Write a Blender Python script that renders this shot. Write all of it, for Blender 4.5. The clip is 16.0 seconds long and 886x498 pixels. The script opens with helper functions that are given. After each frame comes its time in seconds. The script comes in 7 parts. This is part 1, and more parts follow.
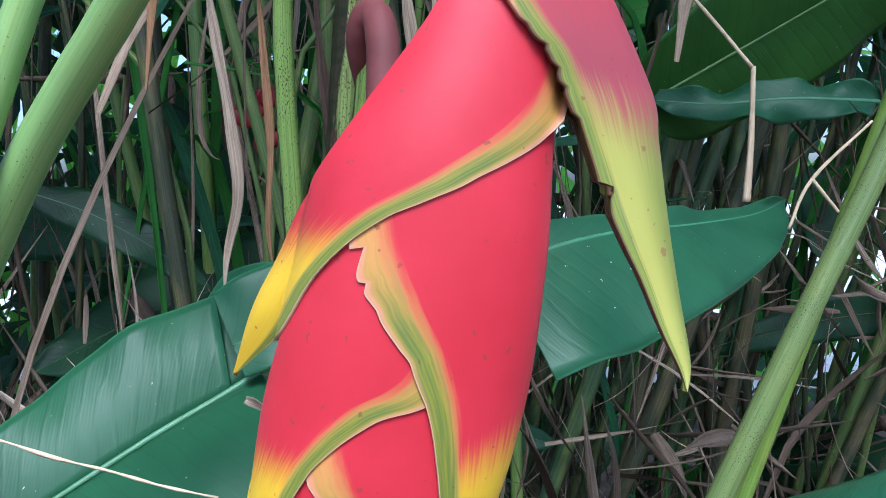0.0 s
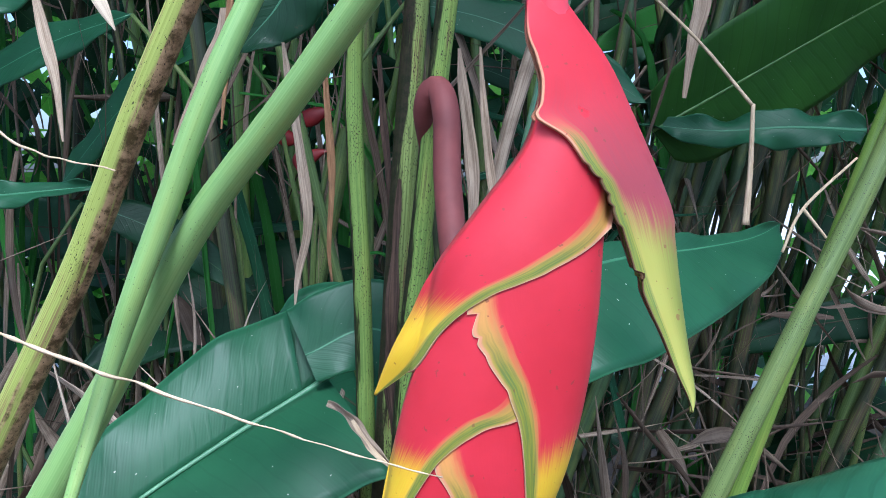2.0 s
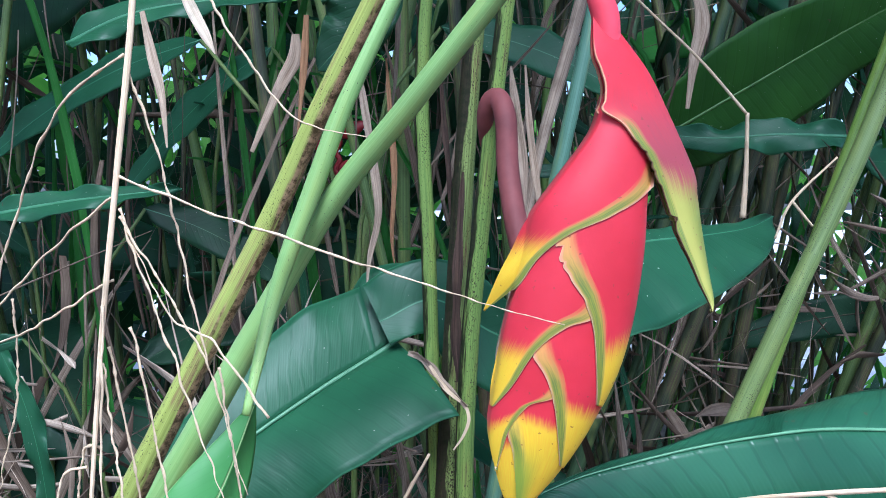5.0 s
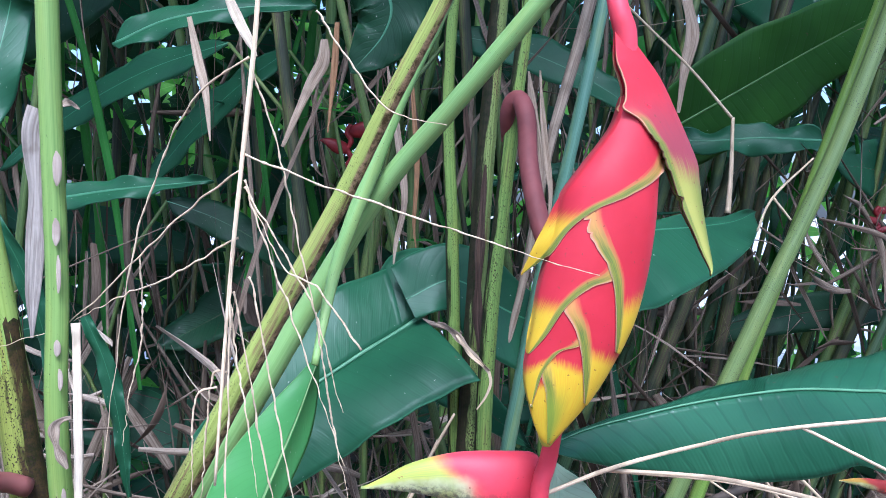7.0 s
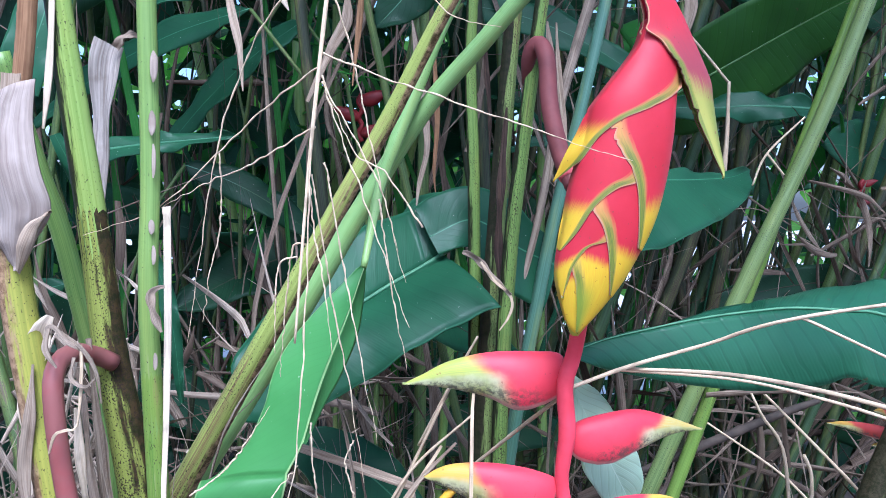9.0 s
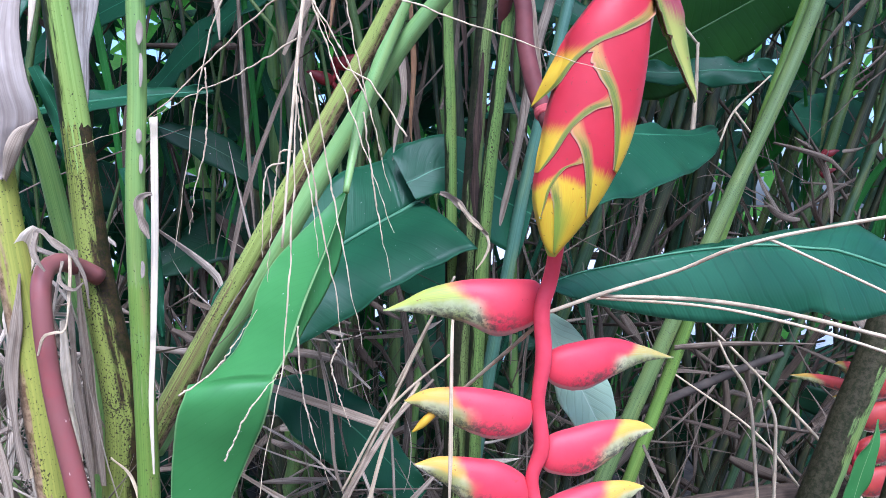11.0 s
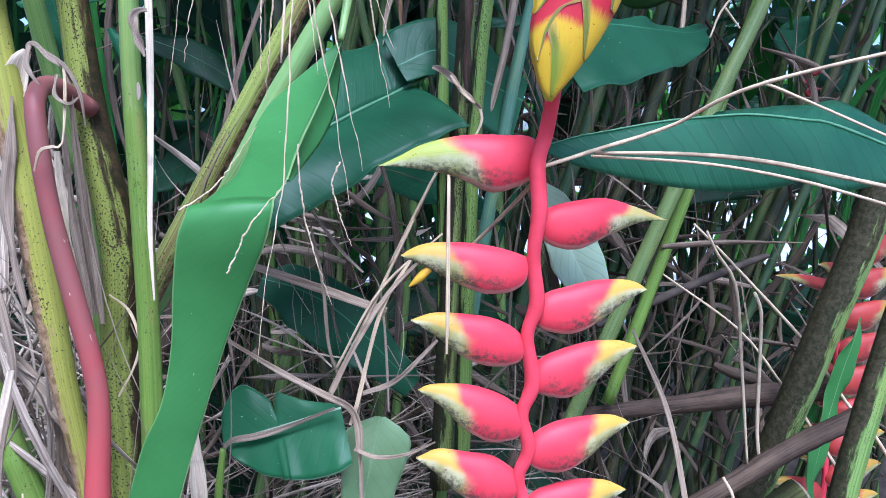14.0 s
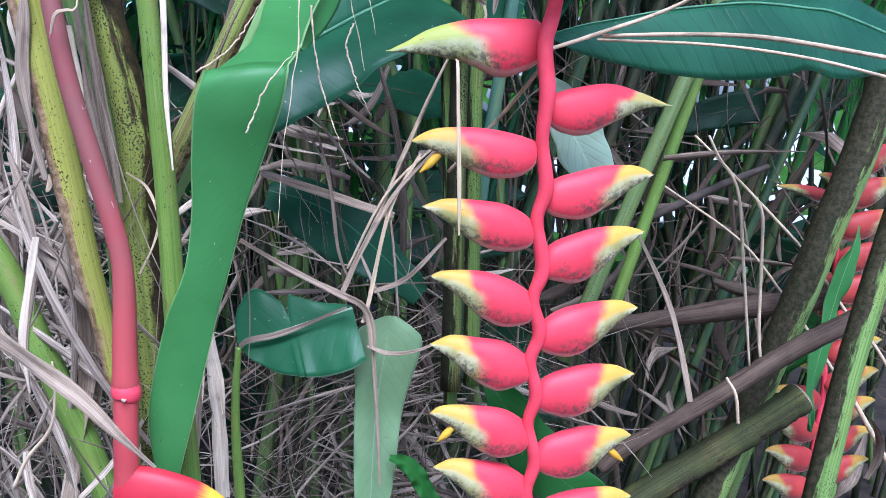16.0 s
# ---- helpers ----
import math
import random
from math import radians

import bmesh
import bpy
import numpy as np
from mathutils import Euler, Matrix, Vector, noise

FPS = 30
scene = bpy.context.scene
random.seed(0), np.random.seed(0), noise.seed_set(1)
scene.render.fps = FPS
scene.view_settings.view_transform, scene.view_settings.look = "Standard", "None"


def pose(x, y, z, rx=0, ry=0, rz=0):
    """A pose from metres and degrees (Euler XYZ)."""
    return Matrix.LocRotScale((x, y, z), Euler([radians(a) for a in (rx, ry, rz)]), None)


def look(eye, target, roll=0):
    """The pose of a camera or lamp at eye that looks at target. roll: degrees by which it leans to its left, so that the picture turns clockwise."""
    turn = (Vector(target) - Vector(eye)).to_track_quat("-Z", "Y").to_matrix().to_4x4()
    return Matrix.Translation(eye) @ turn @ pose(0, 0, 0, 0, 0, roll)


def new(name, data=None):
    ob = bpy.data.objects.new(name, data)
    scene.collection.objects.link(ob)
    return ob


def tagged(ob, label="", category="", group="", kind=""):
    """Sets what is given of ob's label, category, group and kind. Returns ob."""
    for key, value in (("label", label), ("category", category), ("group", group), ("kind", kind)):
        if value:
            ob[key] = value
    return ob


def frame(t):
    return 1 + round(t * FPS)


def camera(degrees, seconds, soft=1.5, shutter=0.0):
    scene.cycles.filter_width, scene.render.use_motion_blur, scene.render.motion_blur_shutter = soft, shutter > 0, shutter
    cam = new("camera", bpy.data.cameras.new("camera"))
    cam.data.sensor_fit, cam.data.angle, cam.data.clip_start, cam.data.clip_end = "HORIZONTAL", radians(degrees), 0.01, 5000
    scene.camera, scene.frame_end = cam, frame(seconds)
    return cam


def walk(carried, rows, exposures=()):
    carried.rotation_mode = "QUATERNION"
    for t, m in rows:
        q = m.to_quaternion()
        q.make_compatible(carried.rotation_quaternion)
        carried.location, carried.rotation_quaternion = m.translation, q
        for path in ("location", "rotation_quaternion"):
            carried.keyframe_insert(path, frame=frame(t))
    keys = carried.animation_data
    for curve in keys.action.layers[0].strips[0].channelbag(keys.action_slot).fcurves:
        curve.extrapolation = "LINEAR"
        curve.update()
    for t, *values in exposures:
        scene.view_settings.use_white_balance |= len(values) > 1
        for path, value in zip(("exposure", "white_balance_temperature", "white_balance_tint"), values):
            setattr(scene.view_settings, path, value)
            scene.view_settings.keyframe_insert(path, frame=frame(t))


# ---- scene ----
cam = camera(58.0, 16.0, 0.45)
ROWS = [
    (0.0, 0.0000, 0.0000, 1.4500, 85.000, -0.000, -0.000),
    (0.5, -0.0026, -0.0159, 1.4555, 84.854, -0.105, 0.038),
    (1.0, -0.0064, -0.0333, 1.4647, 84.737, -0.324, 0.173),
    (1.5, -0.0155, -0.0524, 1.4714, 84.550, -0.445, 0.307),
    (2.0, -0.0257, -0.0778, 1.4792, 84.439, -0.441, 0.276),
    (2.5, -0.0289, -0.1047, 1.4838, 84.545, -0.275, 0.466),
    (3.0, -0.0319, -0.1294, 1.4869, 84.663, -0.174, 0.455),
    (3.5, -0.0379, -0.1421, 1.4826, 84.843, -0.258, 0.373),
    (4.0, -0.0463, -0.1566, 1.4790, 85.023, -0.242, 0.282),
    (4.5, -0.0577, -0.1716, 1.4691, 85.557, -0.023, 0.171),
    (7.0, -0.1055, -0.2631, 1.4477, 86.227, -0.545, -1.455),
    (7.5, -0.1130, -0.2787, 1.4440, 86.086, -0.793, -1.754),
    (8.0, -0.1243, -0.2991, 1.4292, 86.154, -0.835, -2.099),
    (8.5, -0.1332, -0.3110, 1.4168, 86.132, -0.802, -2.305),
    (9.0, -0.1411, -0.3170, 1.3923, 86.374, -0.862, -2.537),
    (11.5, -0.1494, -0.3324, 1.3389, 85.277, -1.040, -5.071),
    (12.0, -0.1501, -0.3310, 1.3249, 84.533, -1.028, -5.143),
    (12.5, -0.1527, -0.3286, 1.3131, 84.186, -0.990, -5.372),
    (13.0, -0.1563, -0.3261, 1.3012, 83.950, -0.843, -5.671),
    (13.5, -0.1557, -0.3295, 1.2905, 83.658, -0.900, -5.920),
    (14.0, -0.1589, -0.3373, 1.2729, 83.095, -0.863, -6.146),
    (14.5, -0.1623, -0.3398, 1.2603, 82.407, -0.736, -6.325),
    (15.0, -0.1675, -0.3412, 1.2427, 81.383, -0.521, -6.458),
    (15.5, -0.1710, -0.3445, 1.2288, 80.604, 0.083, -6.637),
    (16.0, -0.1719, -0.3504, 1.2218, 80.096, 0.381, -6.719),
]
walk(cam, [(t, pose(x, y, z, rx, ry, rz)) for t, x, y, z, rx, ry, rz in ROWS], [(0.0, 0.79, 5080.0, 10.0), (4.0, 0.84, 4980.0, 11.0), (7.0, 0.92, 4880.0, 15.0), (9.0, 0.90, 4830.0, 16.0), (12.5, 0.77, 4780.0, 17.0), (16.0, 0.73, 4780.0, 17.0)])

# world and light: bright hazy sky over a shaded thicket
world = bpy.data.worlds.new("world")
scene.world = world
world.use_nodes = True
wt = world.node_tree
sky = wt.nodes.new("ShaderNodeTexSky")
sky.sky_type, sky.sun_disc = "NISHITA", False
sky.air_density, sky.dust_density, sky.ozone_density = 0.8, 3.0, 0.6
sky.sun_elevation, sky.sun_rotation = radians(55), radians(178)
wt.links.new(sky.outputs[0], wt.nodes["Background"].inputs[0])
wt.nodes["Background"].inputs[1].default_value = 0.17
sun = new("sun", bpy.data.lights.new("sun", "SUN"))
sun.data.energy, sun.data.angle, sun.data.color = 2.9, radians(24), (1.0, 0.96, 0.91)
sun.matrix_world = look((0.1, -3.0, 4.3), (0, 0, 0))


# ---- materials ----
def material(name, rough=0.5, spec=0.5):
    m = bpy.data.materials.new(name)
    m.use_nodes = True
    b = m.node_tree.nodes["Principled BSDF"]
    b.inputs["Roughness"].default_value = rough
    b.inputs["Specular IOR Level"].default_value = spec
    return m, m.node_tree, b


def node(nt, kind, **values):
    n = nt.nodes.new("ShaderNode" + kind)
    for key, value in values.items():
        if key in n.inputs:
            s = n.inputs[key]
            if hasattr(value, "is_output"):
                nt.links.new(value, s)
            else:
                s.default_value = value
    return n


def calc(nt, op, a, b=0.0, c=0.0, clamp=False):
    n = nt.nodes.new("ShaderNodeMath")
    n.operation, n.use_clamp = op, clamp
    for s, value in zip(n.inputs, (a, b, c)):
        if hasattr(value, "is_output"):
            nt.links.new(value, s)
        else:
            s.default_value = value
    return n.outputs[0]


def step(nt, value, low, high):
    n = nt.nodes.new("ShaderNodeMapRange")
    n.interpolation_type = "SMOOTHSTEP"
    nt.links.new(value, n.inputs[0])
    n.inputs[1].default_value, n.inputs[2].default_value = low, high
    return n.outputs[0]


def blend(nt, fac, a, b):
    n = nt.nodes.new("ShaderNodeMix")
    n.data_type = "RGBA"
    for s, value in zip((n.inputs[0], n.inputs[6], n.inputs[7]), (fac, a, b)):
        if hasattr(value, "is_output"):
            nt.links.new(value, s)
        else:
            s.default_value = value if isinstance(value, float) else (*value, 1)
    return n.outputs[2]


def uv(nt):
    s = nt.nodes.new("ShaderNodeSeparateXYZ")
    t = nt.nodes.new("ShaderNodeUVMap")
    nt.links.new(t.outputs[0], s.inputs[0])
    return s.outputs[0], s.outputs[1], t.outputs[0]


def stretch(nt, vector, sx, sy, sz=1.0):
    n = nt.nodes.new("ShaderNodeMapping")
    nt.links.new(vector, n.inputs[0])
    n.inputs["Scale"].default_value = (sx, sy, sz)
    return n.outputs[0]


def grain(nt, scale, detail=3.0, vector=None, rough=0.5):
    n = nt.nodes.new("ShaderNodeTexNoise")
    if vector is None:
        vector = nt.nodes.new("ShaderNodeTexCoord").outputs["Object"]
    nt.links.new(vector, n.inputs["Vector"])
    n.inputs["Scale"].default_value, n.inputs["Detail"].default_value, n.inputs["Roughness"].default_value = scale, detail, rough
    return n.outputs[0]


def relief(nt, b, height, strength, distance=0.001):
    n = nt.nodes.new("ShaderNodeBump")
    n.inputs["Strength"].default_value, n.inputs["Distance"].default_value = strength, distance
    nt.links.new(height, n.inputs["Height"])
    nt.links.new(n.outputs[0], b.inputs["Normal"])


def chance(nt):
    return nt.nodes.new("ShaderNodeObjectInfo").outputs["Random"]


RED, DEEP, YELLOW, OLIVE, PALE = (0.68, 0.048, 0.070), (0.69, 0.046, 0.062), (0.66, 0.42, 0.02), (0.20, 0.24, 0.03), (0.62, 0.42, 0.24)


def bud_skin(name, tip, reach, dull=0.0, greening=0.0):
    """Waxy red bract skin with an olive band along its lip and a yellow tip."""
    m, nt, b = material(name, 0.55 if dull else 0.45, 0.3)
    u, v, w = uv(nt)
    streak = grain(nt, 1.0, 4.0, stretch(nt, w, 6, 34))
    fuzz = calc(nt, "MULTIPLY", calc(nt, "SUBTRACT", streak, 0.5), 0.15)
    cloud = grain(nt, 40.0)
    red = blend(nt, step(nt, cloud, 0.3, 0.75), (0.51, 0.026, 0.042), (0.44, 0.020, 0.032))
    if dull:
        red = blend(nt, calc(nt, "MULTIPLY", step(nt, calc(nt, "ADD", u, fuzz), 0.20, 0.52), dull), red, (0.25, 0.045, 0.055))
    yell = blend(nt, step(nt, streak, 0.3, 0.7), (0.64, 0.44, 0.018), (0.64, 0.38, 0.018))
    if dull:
        yell = blend(nt, step(nt, calc(nt, "ADD", v, fuzz), 0.1, 0.6), (0.17, 0.19, 0.03), (0.31, 0.30, 0.055))
    tipped = step(nt, calc(nt, "ADD", calc(nt, "ADD", u, fuzz), calc(nt, "MULTIPLY", v, reach)), tip - 0.04, tip + 0.10)
    colour = blend(nt, tipped, red, yell)
    band = calc(nt, "ADD", v, calc(nt, "ADD", calc(nt, "MULTIPLY", fuzz, 0.7), calc(nt, "MULTIPLY", u, 0.12)))
    edge = step(nt, u, 0.30, 0.42) if dull else 1.0
    colour = blend(nt, calc(nt, "MULTIPLY", calc(nt, "MULTIPLY", step(nt, band, 0.79, 0.92), edge), 0.3 if dull else 0.6), colour, blend(nt, 0.35, YELLOW, PALE))
    green = calc(nt, "MULTIPLY", step(nt, band, 0.81, 0.94), step(nt, calc(nt, "ADD", u, fuzz), 0.34 if dull else 0.10, 0.45))
    colour = blend(nt, calc(nt, "MULTIPLY", green, 0.95), colour, blend(nt, step(nt, streak, 0.35, 0.65), (0.20, 0.22, 0.02), (0.10, 0.15, 0.03)))
    rim = calc(nt, "MULTIPLY", step(nt, calc(nt, "ADD", v, calc(nt, "MULTIPLY", fuzz, 0.15)), 0.95, 0.98), step(nt, calc(nt, "MULTIPLY", u, -1.0), -0.7, -0.3))
    colour = blend(nt, calc(nt, "MULTIPLY", rim, 0.0 if dull else 0.7), colour, (0.62, 0.25, 0.15))
    margin = calc(nt, "MULTIPLY", step(nt, v, 0.965 if dull else 0.988, 0.98 if dull else 0.995), step(nt, u, 0.06, 0.18))
    colour = blend(nt, margin, colour, blend(nt, step(nt, u, 0.40, 0.47), (0.50, 0.24, 0.13), (0.11, 0.06, 0.025)) if dull else (0.50, 0.33, 0.20))
    if greening:
        wash = calc(nt, "MULTIPLY", step(nt, calc(nt, "ADD", v, fuzz), 0.35, 0.8), step(nt, calc(nt, "ADD", u, fuzz), 0.35, 0.7))
        colour = blend(nt, calc(nt, "MULTIPLY", wash, greening), colour, (0.24, 0.31, 0.03))
    speck = step(nt, grain(nt, 380.0, 2.0), 0.70, 0.73)
    colour = blend(nt, calc(nt, "MULTIPLY", speck, 0.6), colour, (0.16, 0.05, 0.03))
    nt.links.new(colour, b.inputs["Base Color"])
    b.inputs["Subsurface Weight"].default_value = 0.08
    b.inputs["Subsurface Radius"].default_value = (0.006, 0.002, 0.001)
    b.inputs["Sheen Weight"].default_value = 0.02
    relief(nt, b, calc(nt, "ADD", calc(nt, "MULTIPLY", streak, 0.5), grain(nt, 200.0)), 0.07)
    return m


def open_skin(name, start=0.62, beak=(0.60, 0.345, 0.03), beak2=(0.56, 0.34, 0.06), base=RED, deep=(0.58, 0.032, 0.055)):
    """Skin of the opened bracts: red with a yellow beak, green-grey and sooty along the mouth."""
    m, nt, b = material(name, 0.5, 0.3)
    u, v, w = uv(nt)
    streak = grain(nt, 1.0, 4.0, stretch(nt, w, 5, 36))
    patch = grain(nt, 55.0, 4.0)
    fuzz = calc(nt, "MULTIPLY", calc(nt, "SUBTRACT", patch, 0.5), 0.16)
    along = calc(nt, "ADD", calc(nt, "ADD", u, fuzz), calc(nt, "MULTIPLY", chance(nt), 0.05))
    red = blend(nt, step(nt, grain(nt, 30.0), 0.3, 0.75), base, deep)
    yell = blend(nt, step(nt, streak, 0.3, 0.7), beak, beak2)
    colour = blend(nt, step(nt, calc(nt, "ADD", along, calc(nt, "MULTIPLY", v, 0.16)), start, start + 0.12), red, yell)
    low = calc(nt, "MULTIPLY", step(nt, calc(nt, "ADD", v, calc(nt, "MULTIPLY", fuzz, 1.5)), 0.30, 0.55), step(nt, along, start - 0.16, start + 0.0))
    colour = blend(nt, calc(nt, "MULTIPLY", low, 0.85), colour, blend(nt, step(nt, patch, 0.35, 0.65), (0.26, 0.28, 0.09), (0.48, 0.47, 0.27)))
    soot = calc(nt, "MULTIPLY", step(nt, grain(nt, 260.0, 5.0, None, 0.7), 0.42, 0.60), step(nt, calc(nt, "ADD", v, calc(nt, "MULTIPLY", fuzz, 2.0)), 0.48, 0.80))
    soot = calc(nt, "MULTIPLY", soot, step(nt, along, 0.12, 0.36))
    colour = blend(nt, calc(nt, "MULTIPLY", soot, 0.8), colour, (0.06, 0.055, 0.04))
    rim = calc(nt, "MULTIPLY", step(nt, calc(nt, "ADD", v, calc(nt, "MULTIPLY", fuzz, 0.4)), 0.86, 0.93), step(nt, calc(nt, "MULTIPLY", u, -1.0), -0.62, -0.5))
    colour = blend(nt, calc(nt, "MULTIPLY", rim, 0.75), colour, (0.60, 0.36, 0.28))
    colour = blend(nt, calc(nt, "MULTIPLY", step(nt, grain(nt, 260.0, 2.0), 0.70, 0.74), 0.6), colour, (0.20, 0.03, 0.03))
    nt.links.new(colour, b.inputs["Base Color"])
    b.inputs["Subsurface Weight"].default_value = 0.08
    b.inputs["Subsurface Radius"].default_value = (0.006, 0.002, 0.001)
    b.inputs["Sheen Weight"].default_value = 0.10
    relief(nt, b, calc(nt, "ADD", patch, grain(nt, 300.0)), 0.10)
    return m


def stalk_skin(name, light, dark, spots=0.62, brown=0.6, rough=0.4, rust=(0.34, 0.20, 0.11), stained=0.0, crusts=((0.015, 0.010, 0.007), (0.062, 0.042, 0.028))):
    """Smooth green stalk, streaked along its length, with dark flecks and dry brown runs."""
    m, nt, b = material(name, rough, 0.12 if stained else 0.4)
    u, v, w = uv(nt)
    if stained < 0:
        v, stained = calc(nt, "SUBTRACT", 1.0, v), -stained
    shift = node(nt, "VectorMath")
    nt.links.new(w, shift.inputs[0])
    nt.links.new(chance(nt), shift.inputs[1])
    w = shift.outputs[0]
    streak = grain(nt, 1.0, 4.0, stretch(nt, w, 5, 26))
    cloud = grain(nt, 1.0, 3.0, stretch(nt, w, 14, 2))
    colour = blend(nt, step(nt, streak, 0.3, 0.7), light, dark)
    colour = blend(nt, calc(nt, "MULTIPLY", step(nt, cloud, 0.45, 0.75), 0.35), colour, (0.30, 0.33, 0.06))
    colour = blend(nt, calc(nt, "MULTIPLY", calc(nt, "MULTIPLY", step(nt, cloud, brown, brown + 0.08), step(nt, streak, 0.40, 0.60)), 0.85), colour, rust)
    if stained:
        crust = calc(nt, "ADD", v, calc(nt, "MULTIPLY", calc(nt, "SUBTRACT", grain(nt, 1.0, 4.0, stretch(nt, w, 20, 5), 0.65), 0.5), 0.95))
        soot = blend(nt, step(nt, grain(nt, 170.0, 5.0, None, 0.7), 0.38, 0.62), *crusts)
        colour = blend(nt, calc(nt, "MULTIPLY", step(nt, crust, stained - 0.06, stained + 0.08), 0.93), colour, soot)
    spread = calc(nt, "MULTIPLY", calc(nt, "SUBTRACT", grain(nt, 1.0, 2.0, stretch(nt, w, 18, 1.5)), 0.5), 0.35)
    fleck = step(nt, calc(nt, "ADD", grain(nt, 1.0, 3.0, stretch(nt, w, 700, 26), 0.6), spread), spots + 0.045, spots + 0.075)
    colour = blend(nt, calc(nt, "MULTIPLY", fleck, 0.9), colour, (0.035, 0.022, 0.016))
    nt.links.new(colour, b.inputs["Base Color"])
    relief(nt, b, calc(nt, "SUBTRACT", streak, fleck), 0.13)
    return m


def dry_skin(name, light, dark, island=False):
    """Dead fibrous leaf or grass, with grain along its length."""
    m, nt, b = material(name, 0.8, 0.25)
    u, v, w = uv(nt)
    streak = calc(nt, "ADD", calc(nt, "MULTIPLY", grain(nt, 1.0, 5.0, stretch(nt, w, 6, 11), 0.7), 0.65), calc(nt, "MULTIPLY", grain(nt, 1.0, 3.0, stretch(nt, w, 30, 3), 0.6), 0.35))
    colour = blend(nt, step(nt, streak, 0.36, 0.64), dark, light)
    broad = grain(nt, 1.0, 3.0, stretch(nt, w, 3, 7))
    colour = blend(nt, calc(nt, "MULTIPLY", step(nt, broad, 0.48, 0.72), 0.38), colour, (dark[0] * 0.45, dark[1] * 0.42, dark[2] * 0.4))
    pick = nt.nodes.new("ShaderNodeNewGeometry").outputs["Random Per Island"] if island else chance(nt)
    colour = blend(nt, calc(nt, "MULTIPLY", pick, 0.92 if island else 0.25), colour, (dark[0] * 0.36, dark[1] * 0.33, dark[2] * 0.32))
    stain = step(nt, grain(nt, 45.0), 0.55, 0.7)
    colour = blend(nt, calc(nt, "MULTIPLY", stain, 0.4), colour, (0.10, 0.07, 0.045))
    nt.links.new(colour, b.inputs["Base Color"])
    relief(nt, b, streak, 0.5)
    return m


def leaf_skin(name, light, dark, rib, rough=0.40, through_light=0.15, vein=105.0, mark=0.26, nicks=0.735):
    """Broad leaf blade: ribbed with fine side veins, a pale midrib line, some pale nicks."""
    m, nt, b = material(name, rough, 0.22)
    u, v, w = uv(nt)
    away = calc(nt, "ABSOLUTE", v)
    slant = calc(nt, "SUBTRACT", u, calc(nt, "MULTIPLY", away, 0.032))
    wave = calc(nt, "SINE", calc(nt, "MULTIPLY", calc(nt, "ADD", slant, calc(nt, "MULTIPLY", grain(nt, 22.0, 2.0), 0.016)), vein * 6.283))
    cloud = grain(nt, 14.0, 4.0)
    colour = blend(nt, step(nt, cloud, 0.3, 0.7), light, dark)
    colour = blend(nt, calc(nt, "MULTIPLY", step(nt, wave, 0.86, 1.0), mark), colour, (dark[0] * 0.5, dark[1] * 0.5, dark[2] * 0.5))
    colour = blend(nt, step(nt, calc(nt, "MULTIPLY", away, -1.0), -0.028, -0.012), colour, rib)
    colour = blend(nt, calc(nt, "MULTIPLY", step(nt, away, 0.975, 0.99), 0.5), colour, rib)
    nick = step(nt, grain(nt, 1.0, 2.0, stretch(nt, w, 190, 16)), nicks, nicks + 0.025)
    colour = blend(nt, calc(nt, "MULTIPLY", nick, 0.8), colour, (0.55, 0.58, 0.45))
    spot = step(nt, grain(nt, 120.0, 2.0), 0.75, 0.78)
    colour = blend(nt, calc(nt, "MULTIPLY", spot, 0.7), colour, (0.08, 0.06, 0.03))
    nt.links.new(colour, b.inputs["Base Color"])
    b.inputs["Transmission Weight"].default_value = 0.0
    tl = nt.nodes.new("ShaderNodeBsdfTranslucent")
    nt.links.new(blend(nt, 0.5, colour, (light[0] * 1.6, light[1] * 1.8, light[2] * 0.7)), tl.inputs[0])
    mix = nt.nodes.new("ShaderNodeMixShader")
    mix.inputs[0].default_value = through_light
    nt.links.new(b.outputs[0], mix.inputs[1])
    nt.links.new(tl.outputs[0], mix.inputs[2])
    nt.links.new(mix.outputs[0], nt.nodes["Material Output"].inputs[0])
    fine = calc(nt, "SINE", calc(nt, "MULTIPLY", slant, vein * 31.0))
    groove = calc(nt, "ADD", calc(nt, "MULTIPLY", step(nt, wave, 0.5, 1.0), -1.0), calc(nt, "MULTIPLY", fine, 0.12))
    relief(nt, b, calc(nt, "ADD", groove, calc(nt, "MULTIPLY", cloud, 2.5)), mark * 0.9, 0.0008)
    return m


def plain_skin(name, a, b2, scale, rough=0.5, bump=0.2):
    m, nt, b = material(name, rough, 0.4)
    g = grain(nt, scale, 5.0)
    nt.links.new(blend(nt, step(nt, g, 0.3, 0.7), a, b2), b.inputs["Base Color"])
    relief(nt, b, g, bump, 0.002)
    return m


SKIN_A = bud_skin("dull_red_bract", 0.60, 0.06, 0.95)
SKIN_B = bud_skin("red_bract_yellow_claw", 0.67, 0.05)
SKIN_C = bud_skin("red_bract_yellow_end", 0.68, -0.04)
SKIN_D = bud_skin("young_bract_yellow", 0.62, 0.10)
SKIN_E = bud_skin("youngest_bract", 0.30, 0.20, 0.0, 0.8)
SKIN_OPEN = open_skin("open_bract")
SKIN_LONG = open_skin("long_open_bract", 0.52, (0.42, 0.42, 0.06), (0.30, 0.36, 0.07))
SKIN_BEAK = open_skin("orange_tipped_open_bract", 0.66, (0.52, 0.36, 0.06), (0.48, 0.42, 0.16))
